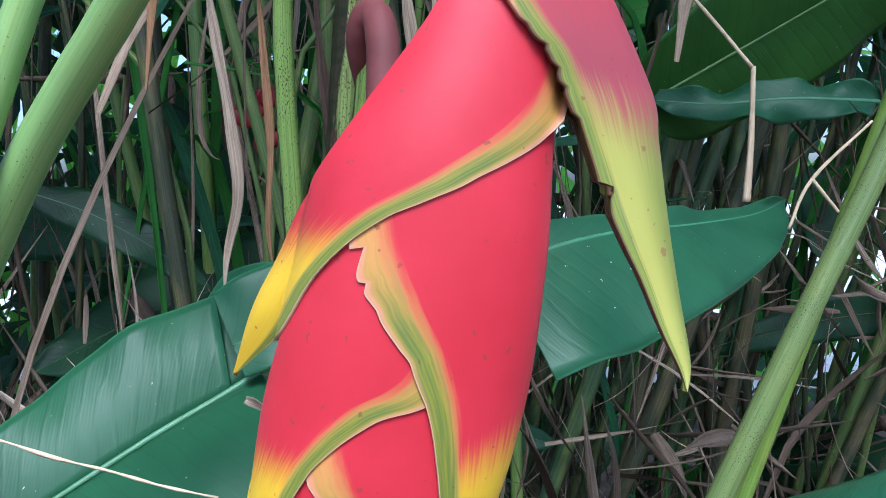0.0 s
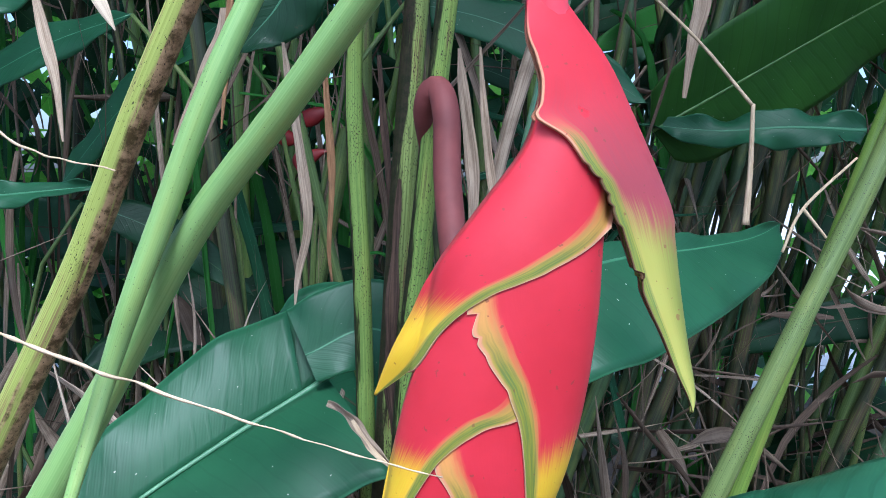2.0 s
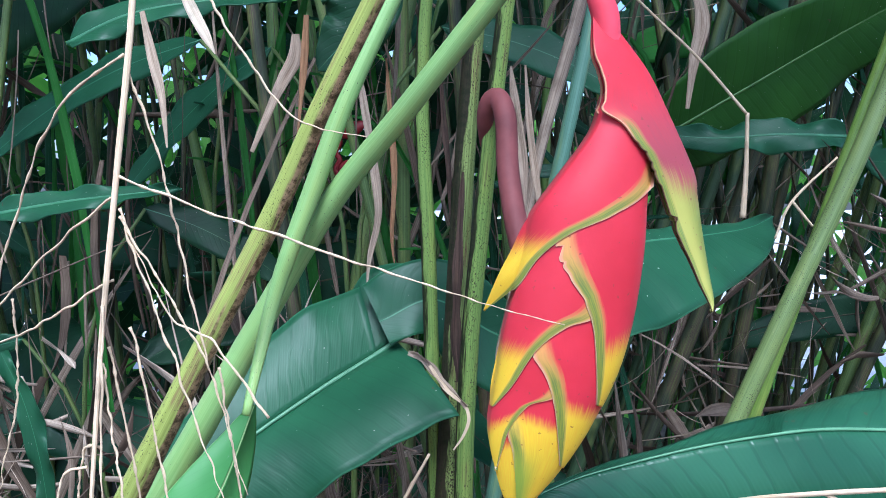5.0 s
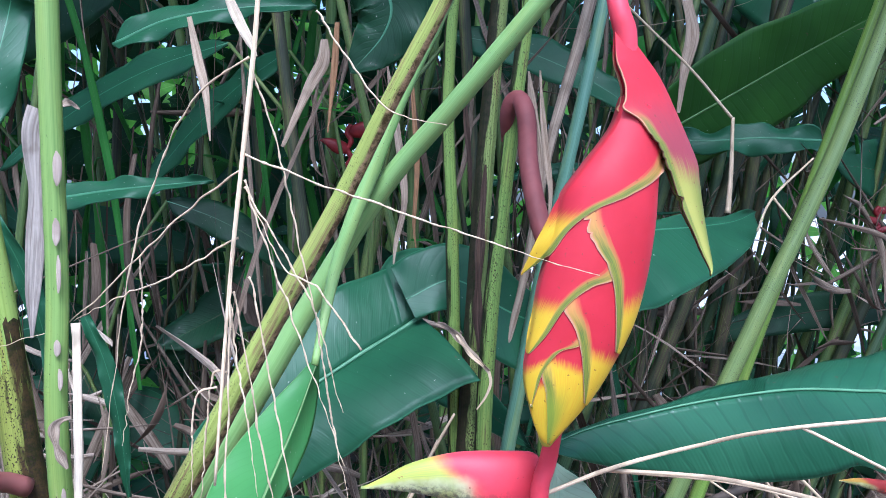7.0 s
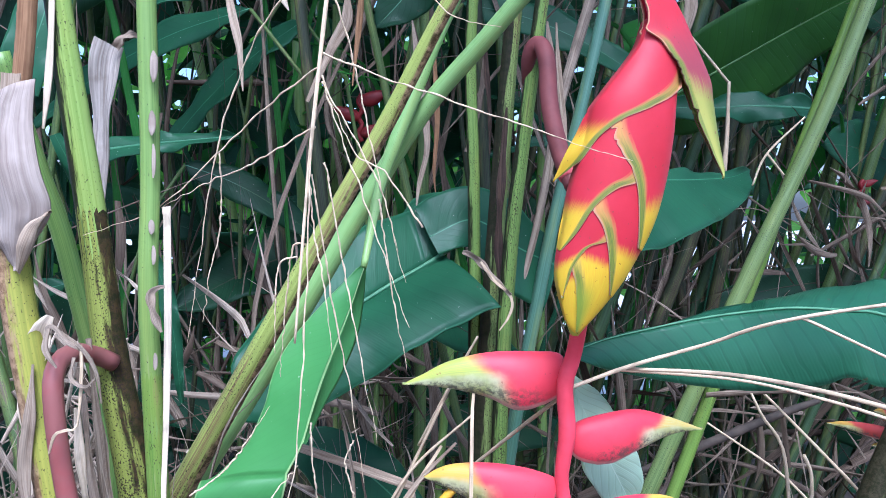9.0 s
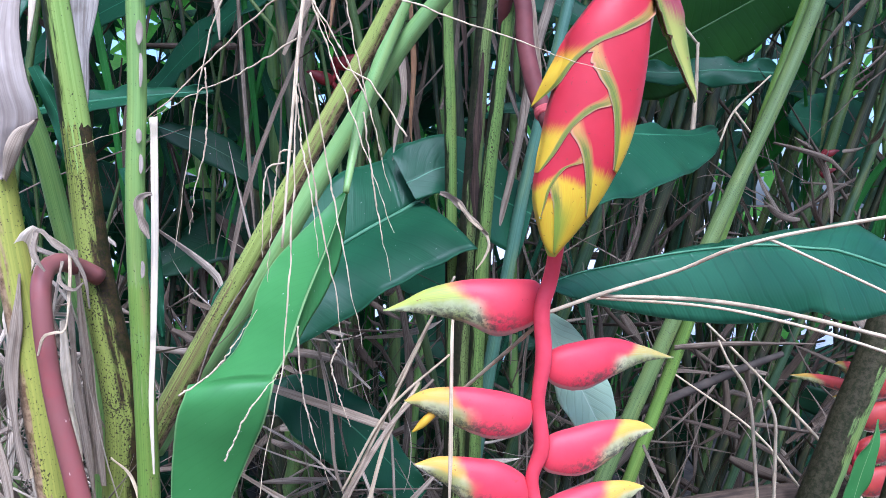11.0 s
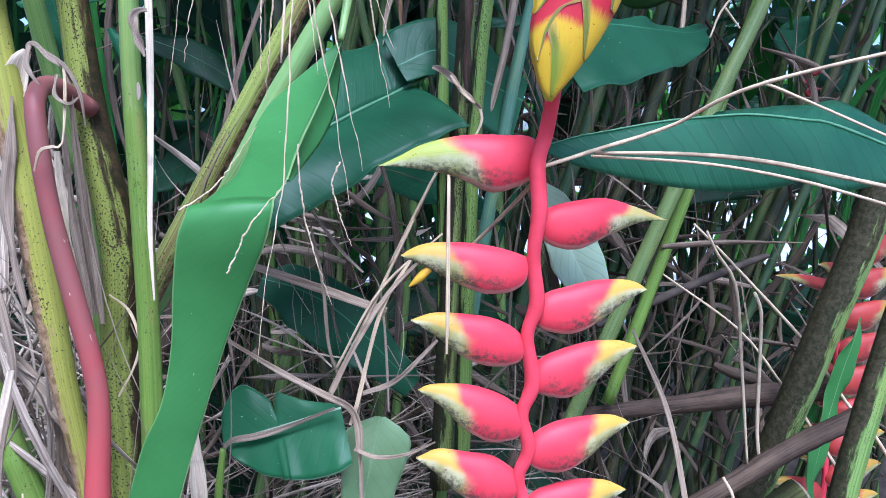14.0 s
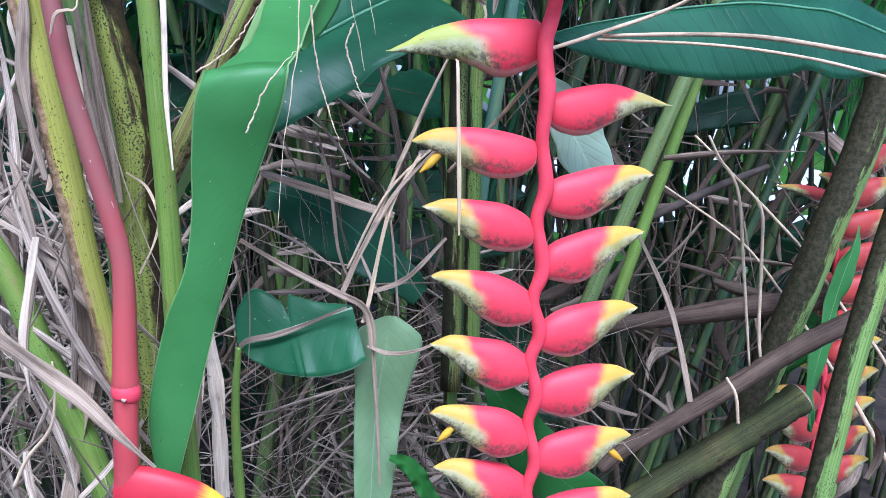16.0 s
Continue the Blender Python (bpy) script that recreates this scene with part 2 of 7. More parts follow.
# duller copy of the open bract, its shade mixed into red and yellow
SKIN_SHADED = open_skin("open_bract_shade_in_colour", 0.66, (0.40, 0.26, 0.02), (0.36, 0.18, 0.03), (0.40, 0.045, 0.030), (0.28, 0.025, 0.025))
CORE = plain_skin("yellow_green_core", (0.60, 0.46, 0.03), (0.34, 0.38, 0.05), 70, 0.45, 0.1)
FLORET = plain_skin("golden_floret", (0.64, 0.40, 0.02), (0.55, 0.30, 0.02), 90, 0.45, 0.1)
SCAR = plain_skin("pale_neck_scar", (0.60, 0.115, 0.11), (0.50, 0.07, 0.075), 220, 0.7, 0.8)
RACHIS = plain_skin("coral_red_rachis", (0.72, 0.065, 0.095), (0.62, 0.045, 0.065), 60, 0.5, 0.15)
MAROON = plain_skin("maroon_flower_stem", (0.19, 0.05, 0.045), (0.13, 0.033, 0.03), 50, 0.68, 0.2)


def fading_skin(name, top, low, near, far):
    """A stem that changes colour along its length, with a little mottling."""
    m, nt, b = material(name, 0.5, 0.35)
    u, v, w = uv(nt)
    g = grain(nt, 60.0, 5.0)
    run = calc(nt, "ADD", u, calc(nt, "MULTIPLY", calc(nt, "SUBTRACT", g, 0.5), 0.08))
    colour = blend(nt, step(nt, run, near, far), top, low)
    colour = blend(nt, calc(nt, "MULTIPLY", step(nt, g, 0.45, 0.75), 0.35), colour, (low[0] * 0.6, low[1] * 0.6, low[2] * 0.6))
    nick = step(nt, grain(nt, 1.0, 2.0, stretch(nt, w, 90, 7)), 0.74, 0.77)
    colour = blend(nt, calc(nt, "MULTIPLY", nick, 0.7), colour, (0.62, 0.42, 0.36))
    nt.links.new(colour, b.inputs["Base Color"])
    relief(nt, b, g, 0.2)
    return m


PINK = fading_skin("dusty_pink_flower_stem", (0.225, 0.080, 0.068), (0.50, 0.068, 0.07), 0.12, 0.34)
STALK_PALE = stalk_skin("pale_green_petiole", (0.27, 0.43, 0.14), (0.20, 0.35, 0.10), 0.65, 0.68)
STALK_BROWN = stalk_skin("browning_stalk", (0.36, 0.42, 0.10), (0.24, 0.28, 0.06), 0.585, 0.46, 0.45, (0.22, 0.14, 0.07), -0.72, ((0.05, 0.026, 0.014), (0.34, 0.22, 0.12)))
STALK_SCAR = stalk_skin("scarred_stalk", (0.22, 0.33, 0.075), (0.14, 0.235, 0.05), 0.655, 0.66, 0.5, (0.40, 0.34, 0.25))
STALK_FLECK = stalk_skin("flecked_green_stalk", (0.20, 0.31, 0.05), (0.12, 0.21, 0.032), 0.605, 0.64)
STALK_GREEN = stalk_skin("green_stalk", (0.21, 0.33, 0.075), (0.12, 0.22, 0.045), 0.625, 0.68)
RIB_GREEN = plain_skin("midrib_green", (0.07, 0.21, 0.10), (0.05, 0.16, 0.075), 60, 0.45, 0.1)
# bract red dimmed in colour for the flowers far back
SKIN_FAR = plain_skin("red_far_bract_dimmed", (0.24, 0.016, 0.016), (0.15, 0.01, 0.012), 40, 0.5, 0.1)
STALK_CRUSTED = stalk_skin("stalk_crusted_on_one_side", (0.30, 0.41, 0.10), (0.20, 0.30, 0.06), 0.60, 0.66, 0.5, (0.20, 0.12, 0.06), 0.44, ((0.004, 0.003, 0.003), (0.022, 0.015, 0.014)))
STALK_SPOT = stalk_skin("pale_spotted_stalk", (0.19, 0.26, 0.08), (0.11, 0.165, 0.045), 0.58, 0.62, 0.5, (0.40, 0.40, 0.30))
SCAB = dry_skin("pale_grey_scar", (0.52, 0.43, 0.34), (0.36, 0.27, 0.20))
ORANGE_DRY = dry_skin("orange_brown_dead_leaf", (0.44, 0.25, 0.12), (0.20, 0.10, 0.045))
PAPER = dry_skin("papery_sheath", (0.53, 0.44, 0.36), (0.29, 0.225, 0.175))
FAN = dry_skin("grey_fan_sheath", (0.50, 0.44, 0.37), (0.20, 0.165, 0.13))
DRY_BLACK = dry_skin("blackened_dead_sheath", (0.10, 0.062, 0.042), (0.020, 0.014, 0.011))
LILAC_DRY = dry_skin("grey_papery_dead_leaf", (0.46, 0.365, 0.26), (0.19, 0.135, 0.09))
# dim green stems at the back, their shade put into the colour
STALK_DEEP = stalk_skin("green_stalk_dimmed_for_shade", (0.055, 0.105, 0.040), (0.028, 0.055, 0.022), 0.62, 0.62, 0.5, (0.08, 0.055, 0.03))
STALK_BACK = stalk_skin("fleck_streaked_stalk", (0.20, 0.30, 0.07), (0.11, 0.18, 0.04), 0.56, 0.60, 0.55, (0.10, 0.065, 0.04), 0.62, ((0.004, 0.003, 0.003), (0.02, 0.014, 0.01)))
# half-dark copy of the green stalk; thicket shade is in its colour
STALK_SHADE = stalk_skin("green_stalk_darkened_for_shade", (0.115, 0.18, 0.045), (0.06, 0.10, 0.026), 0.58, 0.60, 0.55, (0.13, 0.09, 0.06))
DRY_PURPLE = dry_skin("brown_withered_leaf", (0.22, 0.16, 0.11), (0.07, 0.048, 0.033), True)
STALK_BLOTCH = stalk_skin("black_blotched_stalk", (0.24, 0.31, 0.09), (0.14, 0.18, 0.05), 0.54, 0.56, 0.6, (0.14, 0.08, 0.05), 0.40, ((0.004, 0.003, 0.003), (0.02, 0.013, 0.01)))
STALK_BLUE = stalk_skin("blue_green_stalk", (0.11, 0.22, 0.145), (0.075, 0.165, 0.10), 0.69, 0.78)
LEAF_MID = leaf_skin("mid_green_leaf", (0.07, 0.26, 0.045), (0.045, 0.18, 0.03), (0.12, 0.30, 0.08), 0.45, 0.5)
# blade and midrib of the big leaf, darkened in colour for shade
LEAF_DEEP = leaf_skin("big_leaf_shade_in_colour", (0.042, 0.132, 0.018), (0.028, 0.092, 0.014), (0.09, 0.19, 0.04), 0.42, 0.35, 60.0, 0.25)
RIB_DEEP = plain_skin("yellow_green_midrib_dimmed", (0.09, 0.19, 0.04), (0.06, 0.14, 0.03), 60, 0.45, 0.1)
# pale green copy of the leaf skin, with the sunlight in its colour
LEAF_LIT = leaf_skin("leaf_sunlight_in_colour", (0.16, 0.36, 0.06), (0.10, 0.26, 0.05), (0.24, 0.42, 0.10), 0.5, 0.55)
# darkest stalk copy, coloured as if in deep shade
STALK_DARK = stalk_skin("stalk_darkened_for_shade", (0.045, 0.060, 0.024), (0.020, 0.022, 0.013), 0.60, 0.50, 0.65, (0.07, 0.045, 0.03))
STALK_STAINED = stalk_skin("stalk_black_on_one_side", (0.24, 0.34, 0.10), (0.15, 0.23, 0.06), 0.60, 0.66, 0.6, (0.12, 0.08, 0.05), 0.36)
STALK_HALF = stalk_skin("stalk_dark_edge", (0.22, 0.33, 0.09), (0.13, 0.22, 0.05), 0.57, 0.66, 0.55, (0.12, 0.08, 0.05), 0.56)
STALK_RUST = stalk_skin("rusty_yellow_stalk", (0.36, 0.35, 0.06), (0.25, 0.26, 0.045), 0.60, 0.60, 0.6, (0.30, 0.16, 0.08), 0.40, ((0.16, 0.085, 0.05), (0.38, 0.24, 0.14)))
STALK_CHARRED = stalk_skin("charred_sheath", (0.28, 0.31, 0.06), (0.17, 0.20, 0.04), 0.51, 0.58, 0.6, (0.20, 0.13, 0.06), -0.74, ((0.004, 0.003, 0.003), (0.045, 0.020, 0.011)))
STALK_MOSSY = stalk_skin("mossy_rotting_stem", (0.075, 0.085, 0.03), (0.04, 0.038, 0.02), 0.56, 0.5, 0.8, (0.07, 0.045, 0.03), 0.6)
DEADWOOD = dry_skin("dead_brown_stem", (0.17, 0.115, 0.075), (0.05, 0.034, 0.023))
# darker copy of the dry tangle skin, shade included in its colour
DRY_DEEP = dry_skin("dead_litter_darkened_for_shade", (0.36, 0.285, 0.20), (0.08, 0.055, 0.036), True)
LEAF_DARK = leaf_skin("dark_green_leaf", (0.028, 0.106, 0.046), (0.019, 0.076, 0.034), (0.07, 0.21, 0.10), 0.40, 0.15, 85.0, 0.12)
RIB_PALE = plain_skin("pale_midrib", (0.12, 0.27, 0.14), (0.08, 0.20, 0.10), 60, 0.4, 0.1)
LEAF_SIDE = leaf_skin("glossy_side_leaf", (0.032, 0.112, 0.055), (0.020, 0.078, 0.038), (0.07, 0.21, 0.10), 0.28, 0.12, 62.0, 0.30, 0.82)
LEAF_TEAL = leaf_skin("glossy_teal_leaf", (0.036, 0.160, 0.060), (0.024, 0.115, 0.04), (0.26, 0.36, 0.24), 0.36, 0.15, 90.0, 0.10)
LEAF_FRESH = leaf_skin("fresh_green_leaf", (0.088, 0.27, 0.070), (0.062, 0.205, 0.050), (0.36, 0.52, 0.20), 0.42, 0.25, 130.0, 0.09)
LEAF_BACK = leaf_skin("leaf_underside", (0.50, 0.62, 0.46), (0.40, 0.53, 0.36), (0.56, 0.66, 0.50), 0.45, 0.25, 90.0, 0.3)
LEAF_DROOP = leaf_skin("pale_drooping_leaf", (0.30, 0.44, 0.22), (0.21, 0.34, 0.15), (0.38, 0.50, 0.30), 0.5, 0.2, 70.0, 0.13)
# dark copy of the leaf skin; shade is painted in as colour
LEAF_WILD = leaf_skin("leaf_darkened_for_shade", (0.022, 0.075, 0.030), (0.012, 0.042, 0.020), (0.06, 0.14, 0.05), 0.42, 0.3)
STRAW = dry_skin("pale_straw", (0.78, 0.63, 0.42), (0.54, 0.39, 0.23))
DRY = dry_skin("dry_grey_leaf", (0.58, 0.455, 0.32), (0.27, 0.19, 0.12))
DRY_MANY = dry_skin("dry_leaf_tangle", (0.44, 0.35, 0.25), (0.14, 0.095, 0.06), True)
DRY_PALE = dry_skin("pale_dry_tangle", (0.82, 0.68, 0.51), (0.26, 0.19, 0.13), True)
WHITE_DRY = dry_skin("bleached_strip", (0.88, 0.75, 0.55), (0.62, 0.49, 0.33))
BARK = plain_skin("rotting_stalk", (0.10, 0.075, 0.055), (0.045, 0.035, 0.026), 40, 0.8, 0.7)
GAP_PALE = plain_skin("pale_gap_backing", (0.55, 0.56, 0.56), (0.42, 0.43, 0.44), 3, 0.9, 0.3)
SOIL = plain_skin("soil_and_leaf_mould", (0.07, 0.05, 0.035), (0.03, 0.022, 0.016), 12, 0.95, 1.0)


# ---- building helpers ----
def build(name, verts, faces, uvs, skin, smooth=True):
    me = bpy.data.meshes.new(name)
    me.from_pydata(verts, [], faces)
    layer = me.uv_layers.new(name="UVMap")
    idx = np.empty(len(me.loops), dtype=np.int32)
    me.loops.foreach_get("vertex_index", idx)
    layer.data.foreach_set("uv", np.asarray(uvs, dtype=np.float32)[idx].ravel())
    if smooth:
        me.polygons.foreach_set("use_smooth", [True] * len(me.polygons))
    me.materials.append(skin)
    me.update()
    return me


def thing(name, at, label, category, group="", kind=""):
    ob = new(name)
    ob.location = at
    ob.empty_display_size = 0.02
    return tagged(ob, label, category, group, kind)


def part(name, me, parent, label=""):
    """A mesh in world places, as one part under a thing or a part."""
    ob = new(name, me)
    ob.parent = parent
    up, total = parent, Vector((0, 0, 0))
    while up:
        total += up.location
        up = up.parent
    ob.location = -total
    return tagged(ob, label) if label else ob


def lone(name, me, label, category, group="", kind=""):
    """A one-mesh thing, its origin moved to its lowest point."""
    co = np.empty(len(me.vertices) * 3, dtype=np.float32)
    me.vertices.foreach_get("co", co)
    co = co.reshape(-1, 3)
    base = co[co[:, 2].argmin()].copy()
    me.vertices.foreach_set("co", (co - base).ravel())
    me.update()
    ob = new(name, me)
    ob.location = base.tolist()
    return tagged(ob, label, category, group, kind)


def spline(points, n):
    """n + 1 places along a smooth line through the points (rows of any width)."""
    p = np.array(points, dtype=float)
    if len(p) == 2:
        return np.array([p[0] + (p[1] - p[0]) * i / n for i in range(n + 1)])
    q = np.vstack([2 * p[0] - p[1], p, 2 * p[-1] - p[-2]])
    chord = np.concatenate([[0], np.cumsum(np.linalg.norm(np.diff(p[:, :3], axis=0), axis=1) + 1e-9)])
    out = []
    for s in np.linspace(0, chord[-1], n + 1):
        k = min(int(np.searchsorted(chord, s, "right")) - 1, len(p) - 2)
        f = (s - chord[k]) / (chord[k + 1] - chord[k])
        a, b, c, d = q[k], q[k + 1], q[k + 2], q[k + 3]
        out.append(0.5 * (2 * b + (c - a) * f + (2 * a - 5 * b + 4 * c - d) * f * f + (3 * b - a - 3 * c + d) * f ** 3))
    return np.array(out)


def tube_data(points, n=24, sides=10, squash=1.0, knob=0.0, seed=0):
    """Verts, faces, uvs of a round stem through rows (x, y, z, radius); uv in metres along, turns round."""
    rows = spline(points, n)
    c, r = rows[:, :3], np.maximum(rows[:, 3], 0.0002)
    t = np.gradient(c, axis=0)
    t /= np.linalg.norm(t, axis=1)[:, None] + 1e-12
    side = np.cross(t[0], (0.31, 0.9, 0.2))
    verts, uvs, faces, run = [], [], [], 0.0
    rng = random.Random(seed + n)
    for i in range(n + 1):
        side = side - t[i] * side.dot(t[i])
        side /= np.linalg.norm(side) + 1e-12
        other = np.cross(t[i], side)
        if i:
            run += float(np.linalg.norm(c[i] - c[i - 1]))
        swell = r[i] * (1 + knob * rng.uniform(-1, 1))
        for k in range(sides):
            a = 2 * math.pi * k / sides
            verts.append((c[i] + side * math.cos(a) * swell + other * math.sin(a) * swell * squash).tolist())
            uvs.append((run, min(k, sides - k) / sides * 2))
    for i in range(n):
        for k in range(sides):
            a, b = i * sides + k, i * sides + (k + 1) % sides
            faces.append((a, b, b + sides, a + sides))
    faces.append(tuple(range(sides - 1, -1, -1)))
    faces.append(tuple(n * sides + k for k in range(sides)))
    return verts, faces, uvs


def tube(name, points, skin, n=24, sides=10, squash=1.0, knob=0.0):
    return build(name, *tube_data(points, n, sides, squash, knob), skin)


def ribbon_data(points, n=20, across=2, hint=(0, -1, 0), curl=0.3, seed=0, thick=0.0006):
    """A curled strip through rows (x, y, z, half width), facing the hint, with a thickness."""
    rows = spline(points, n)
    c, w = rows[:, :3], np.maximum(rows[:, 3], 0.0003)
    t = np.gradient(c, axis=0)
    t /= np.linalg.norm(t, axis=1)[:, None] + 1e-12
    rng = random.Random(seed)
    phase, verts, uvs, faces, run = rng.uniform(0, 6), [], [], [], 0.0
    cols = across + 1
    for face in (1, -1):
        run = 0.0
        for i in range(n + 1):
            side = np.cross(t[i], hint)
            side /= np.linalg.norm(side) + 1e-12
            up = np.cross(side, t[i])
            turn = curl * math.sin(phase + i * 0.35)
            if i:
                run += float(np.linalg.norm(c[i] - c[i - 1]))
            for k in range(cols):
                f = 2 * k / across - 1
                lift = w[i] * curl * (f * f - 0.4) + face * thick
                verts.append((c[i] + side * f * w[i] * math.cos(turn) + up * (lift + f * w[i] * math.sin(turn))).tolist())
                uvs.append((run, (f + 1) / 2))
    half = (n + 1) * cols
    for i in range(n):
        for k in range(across):
            a = i * cols + k
            faces.append((a, a + 1, a + 1 + cols, a + cols))
            faces.append((half + a, half + a + cols, half + a + 1 + cols, half + a + 1))
        for a, b in ((i * cols, (i + 1) * cols), ((i + 1) * cols + across, i * cols + across)):
            faces.append((a, b, half + b, half + a))
    return verts, faces, uvs


def ribbon(name, points, skin, n=20, across=2, hint=(0, -1, 0), curl=0.3, seed=0, thick=0.0006):
    return build(name, *ribbon_data(points, n, across, hint, curl, seed, thick), skin)


def blade_data(rib, left, right, hint, fold=0.15, n=36, across=10, wave=0.004, power=(0.75, 0.6), thick=0.0007, seed=0, cut=0.0):
    """A broad leaf on a midrib line: half widths to either side, a V fold, rippled edges. cut blunts the tip."""
    rows = spline(rib, n)
    c = rows[:, :3]
    own = rows.shape[1] > 3
    t = np.gradient(c, axis=0)
    t /= np.linalg.norm(t, axis=1)[:, None] + 1e-12
    rng = random.Random(seed)
    ph = [rng.uniform(0, 6) for _ in range(4)]
    verts, uvs, faces, cols = [], [], [], 2 * across + 1
    length = float(np.linalg.norm(np.diff(c, axis=0), axis=1).sum())
    for face in (1, -1):
        for i in range(n + 1):
            u = i / n
            s = min(1.0, u * (1 - cut))
            prof = max(0.0, math.sin(math.pi * s ** power[0])) ** power[1]
            side = np.cross(t[i], hint)
            side /= np.linalg.norm(side) + 1e-12
            up = np.cross(side, t[i])
            for k in range(-across, across + 1):
                f = k / across
                w = max(0.0002, rows[i, 3 if f < 0 else 4]) if own else (left if f < 0 else right) * prof
                ripple = wave * f * f * (math.sin(ph[0] + u * 17 + (2 if f > 0 else 0)) + 0.6 * math.sin(ph[1] + u * 31) + 0.4 * math.sin(ph[2] + u * 5))
                lift = w * (fold * abs(f) - 0.10 * f * f) + ripple + face * thick
                verts.append((c[i] + side * f * w + up * lift).tolist())
                uvs.append((u * length, f))
    half = (n + 1) * cols
    for i in range(n):
        for k in range(cols - 1):
            a = i * cols + k
            faces.append((a, a + 1, a + 1 + cols, a + cols))
            faces.append((half + a, half + a + cols, half + a + 1 + cols, half + a + 1))
        for a, b in ((i * cols, (i + 1) * cols), ((i + 1) * cols + cols - 1, i * cols + cols - 1)):
            faces.append((a, b, half + b, half + a))
    return verts, faces, uvs


def leaf(name, rib, left, right, hint, skin, label, group="", rib_skin=None, rib_r=0.0025, **more):
    ob = thing(name, rib[0][:3], label, "leaf", group)
    part("blade", build("blade", *blade_data(rib, left, right, hint, **more), skin), ob)
    if rib_r == 0:
        return ob
    rows = [(*p[:3], rib_r * (1 - 0.75 * i / (len(rib) - 1))) for i, p in enumerate(rib)]
    part("midrib", tube("midrib", rows, rib_skin or RIB_GREEN, 24, 6), ob, "paler raised midrib")
    return ob


def sheet_data(inner, outer, n=40, across=10, bulge=0.0, ripple=0.0, thick=0.0005, sign=1.0, seed=0, waves=16.0, creases=0.0003):
    """A thin skin between two smooth lines; across it bulges forward and its outer margin ripples. uv: metres along, 0 to sign across."""
    a, b = spline(inner, n), spline(outer, n)
    run = np.concatenate([[0], np.cumsum(np.linalg.norm(np.diff((a + b) / 2, axis=0), axis=1))])
    along = np.gradient((a + b) / 2, axis=0)
    rng = random.Random(seed)
    p1, p2 = rng.uniform(0, 6), rng.uniform(0, 6)
    verts, uvs, faces, cols = [], [], [], across + 1
    for face in (1, -1):
        for i in range(n + 1):
            nrm = np.cross(along[i], b[i] - a[i])
            nrm /= np.linalg.norm(nrm) + 1e-12
            if nrm[1] > 0:
                nrm = -nrm
            wide = float(np.linalg.norm(b[i] - a[i]))
            for k in range(cols):
                f = k / across
                u = i / n
                lift = bulge * wide * math.sin(math.pi * f) + ripple * f ** 3 * (math.sin(p1 + u * waves) + 0.5 * math.sin(p2 + u * waves * 2.3)) + creases * math.sin(p2 + run[i] * 420 - f * 2) * math.sin(math.pi * f)
                verts.append((a[i] + (b[i] - a[i]) * f + nrm * (lift + face * thick)).tolist())
                uvs.append((float(run[i]), sign * f))
    half = (n + 1) * cols
    for i in range(n):
        for k in range(across):
            q = i * cols + k
            faces.append((q, q + 1, q + 1 + cols, q + cols))
            faces.append((half + q, half + q + cols, half + q + 1 + cols, half + q + 1))
        for p, q in ((i * cols, (i + 1) * cols), ((i + 1) * cols + across, i * cols + across)):
            faces.append((p, q, half + q, half + p))
    for i in (0, n * cols):
        for k in range(across):
            faces.append((i + k, half + i + k, half + i + k + 1, i + k + 1))
    return verts, faces, uvs


def sheet(name, inner, outer, skin, parent, label="", **more):
    return part(name, build(name, *sheet_data(inner, outer, **more), skin), parent, label)


# ---- the hanging flower ----
AXIS = [((0.0105, 0.1800, 1.5102), 0.0048), ((0.0097, 0.1800, 1.4932), 0.0135), ((0.0064, 0.1800, 1.4761), 0.0193), ((-0.0014, 0.1800, 1.4542), 0.0259), ((-0.0048, 0.1800, 1.4322), 0.0282), ((-0.0104, 0.1800, 1.4036), 0.0298), ((-0.0158, 0.1800, 1.3781), 0.0286), ((-0.0236, 0.1800, 1.3524), 0.0247), ((-0.0290, 0.1800, 1.3330), 0.0184), ((-0.0335, 0.1800, 1.3151), 0.0087), ((-0.0346, 0.1800, 1.3069), 0.0029)]
PLANE = 0.18
prof = spline([(*p, w) for p, w in AXIS], 90)[::-1]


def body_depth(x, z):
    """Half depth of the plump closed bud at a place of its middle plane."""
    if z < prof[0, 2] or z > prof[-1, 2]:
        return 0.0
    mid, w = np.interp(z, prof[:, 2], prof[:, 0]), np.interp(z, prof[:, 2], prof[:, 3])
    f = 1 - ((x - mid) / w) ** 2
    return 0.58 * w * math.sqrt(f) if f > 0 else 0.0


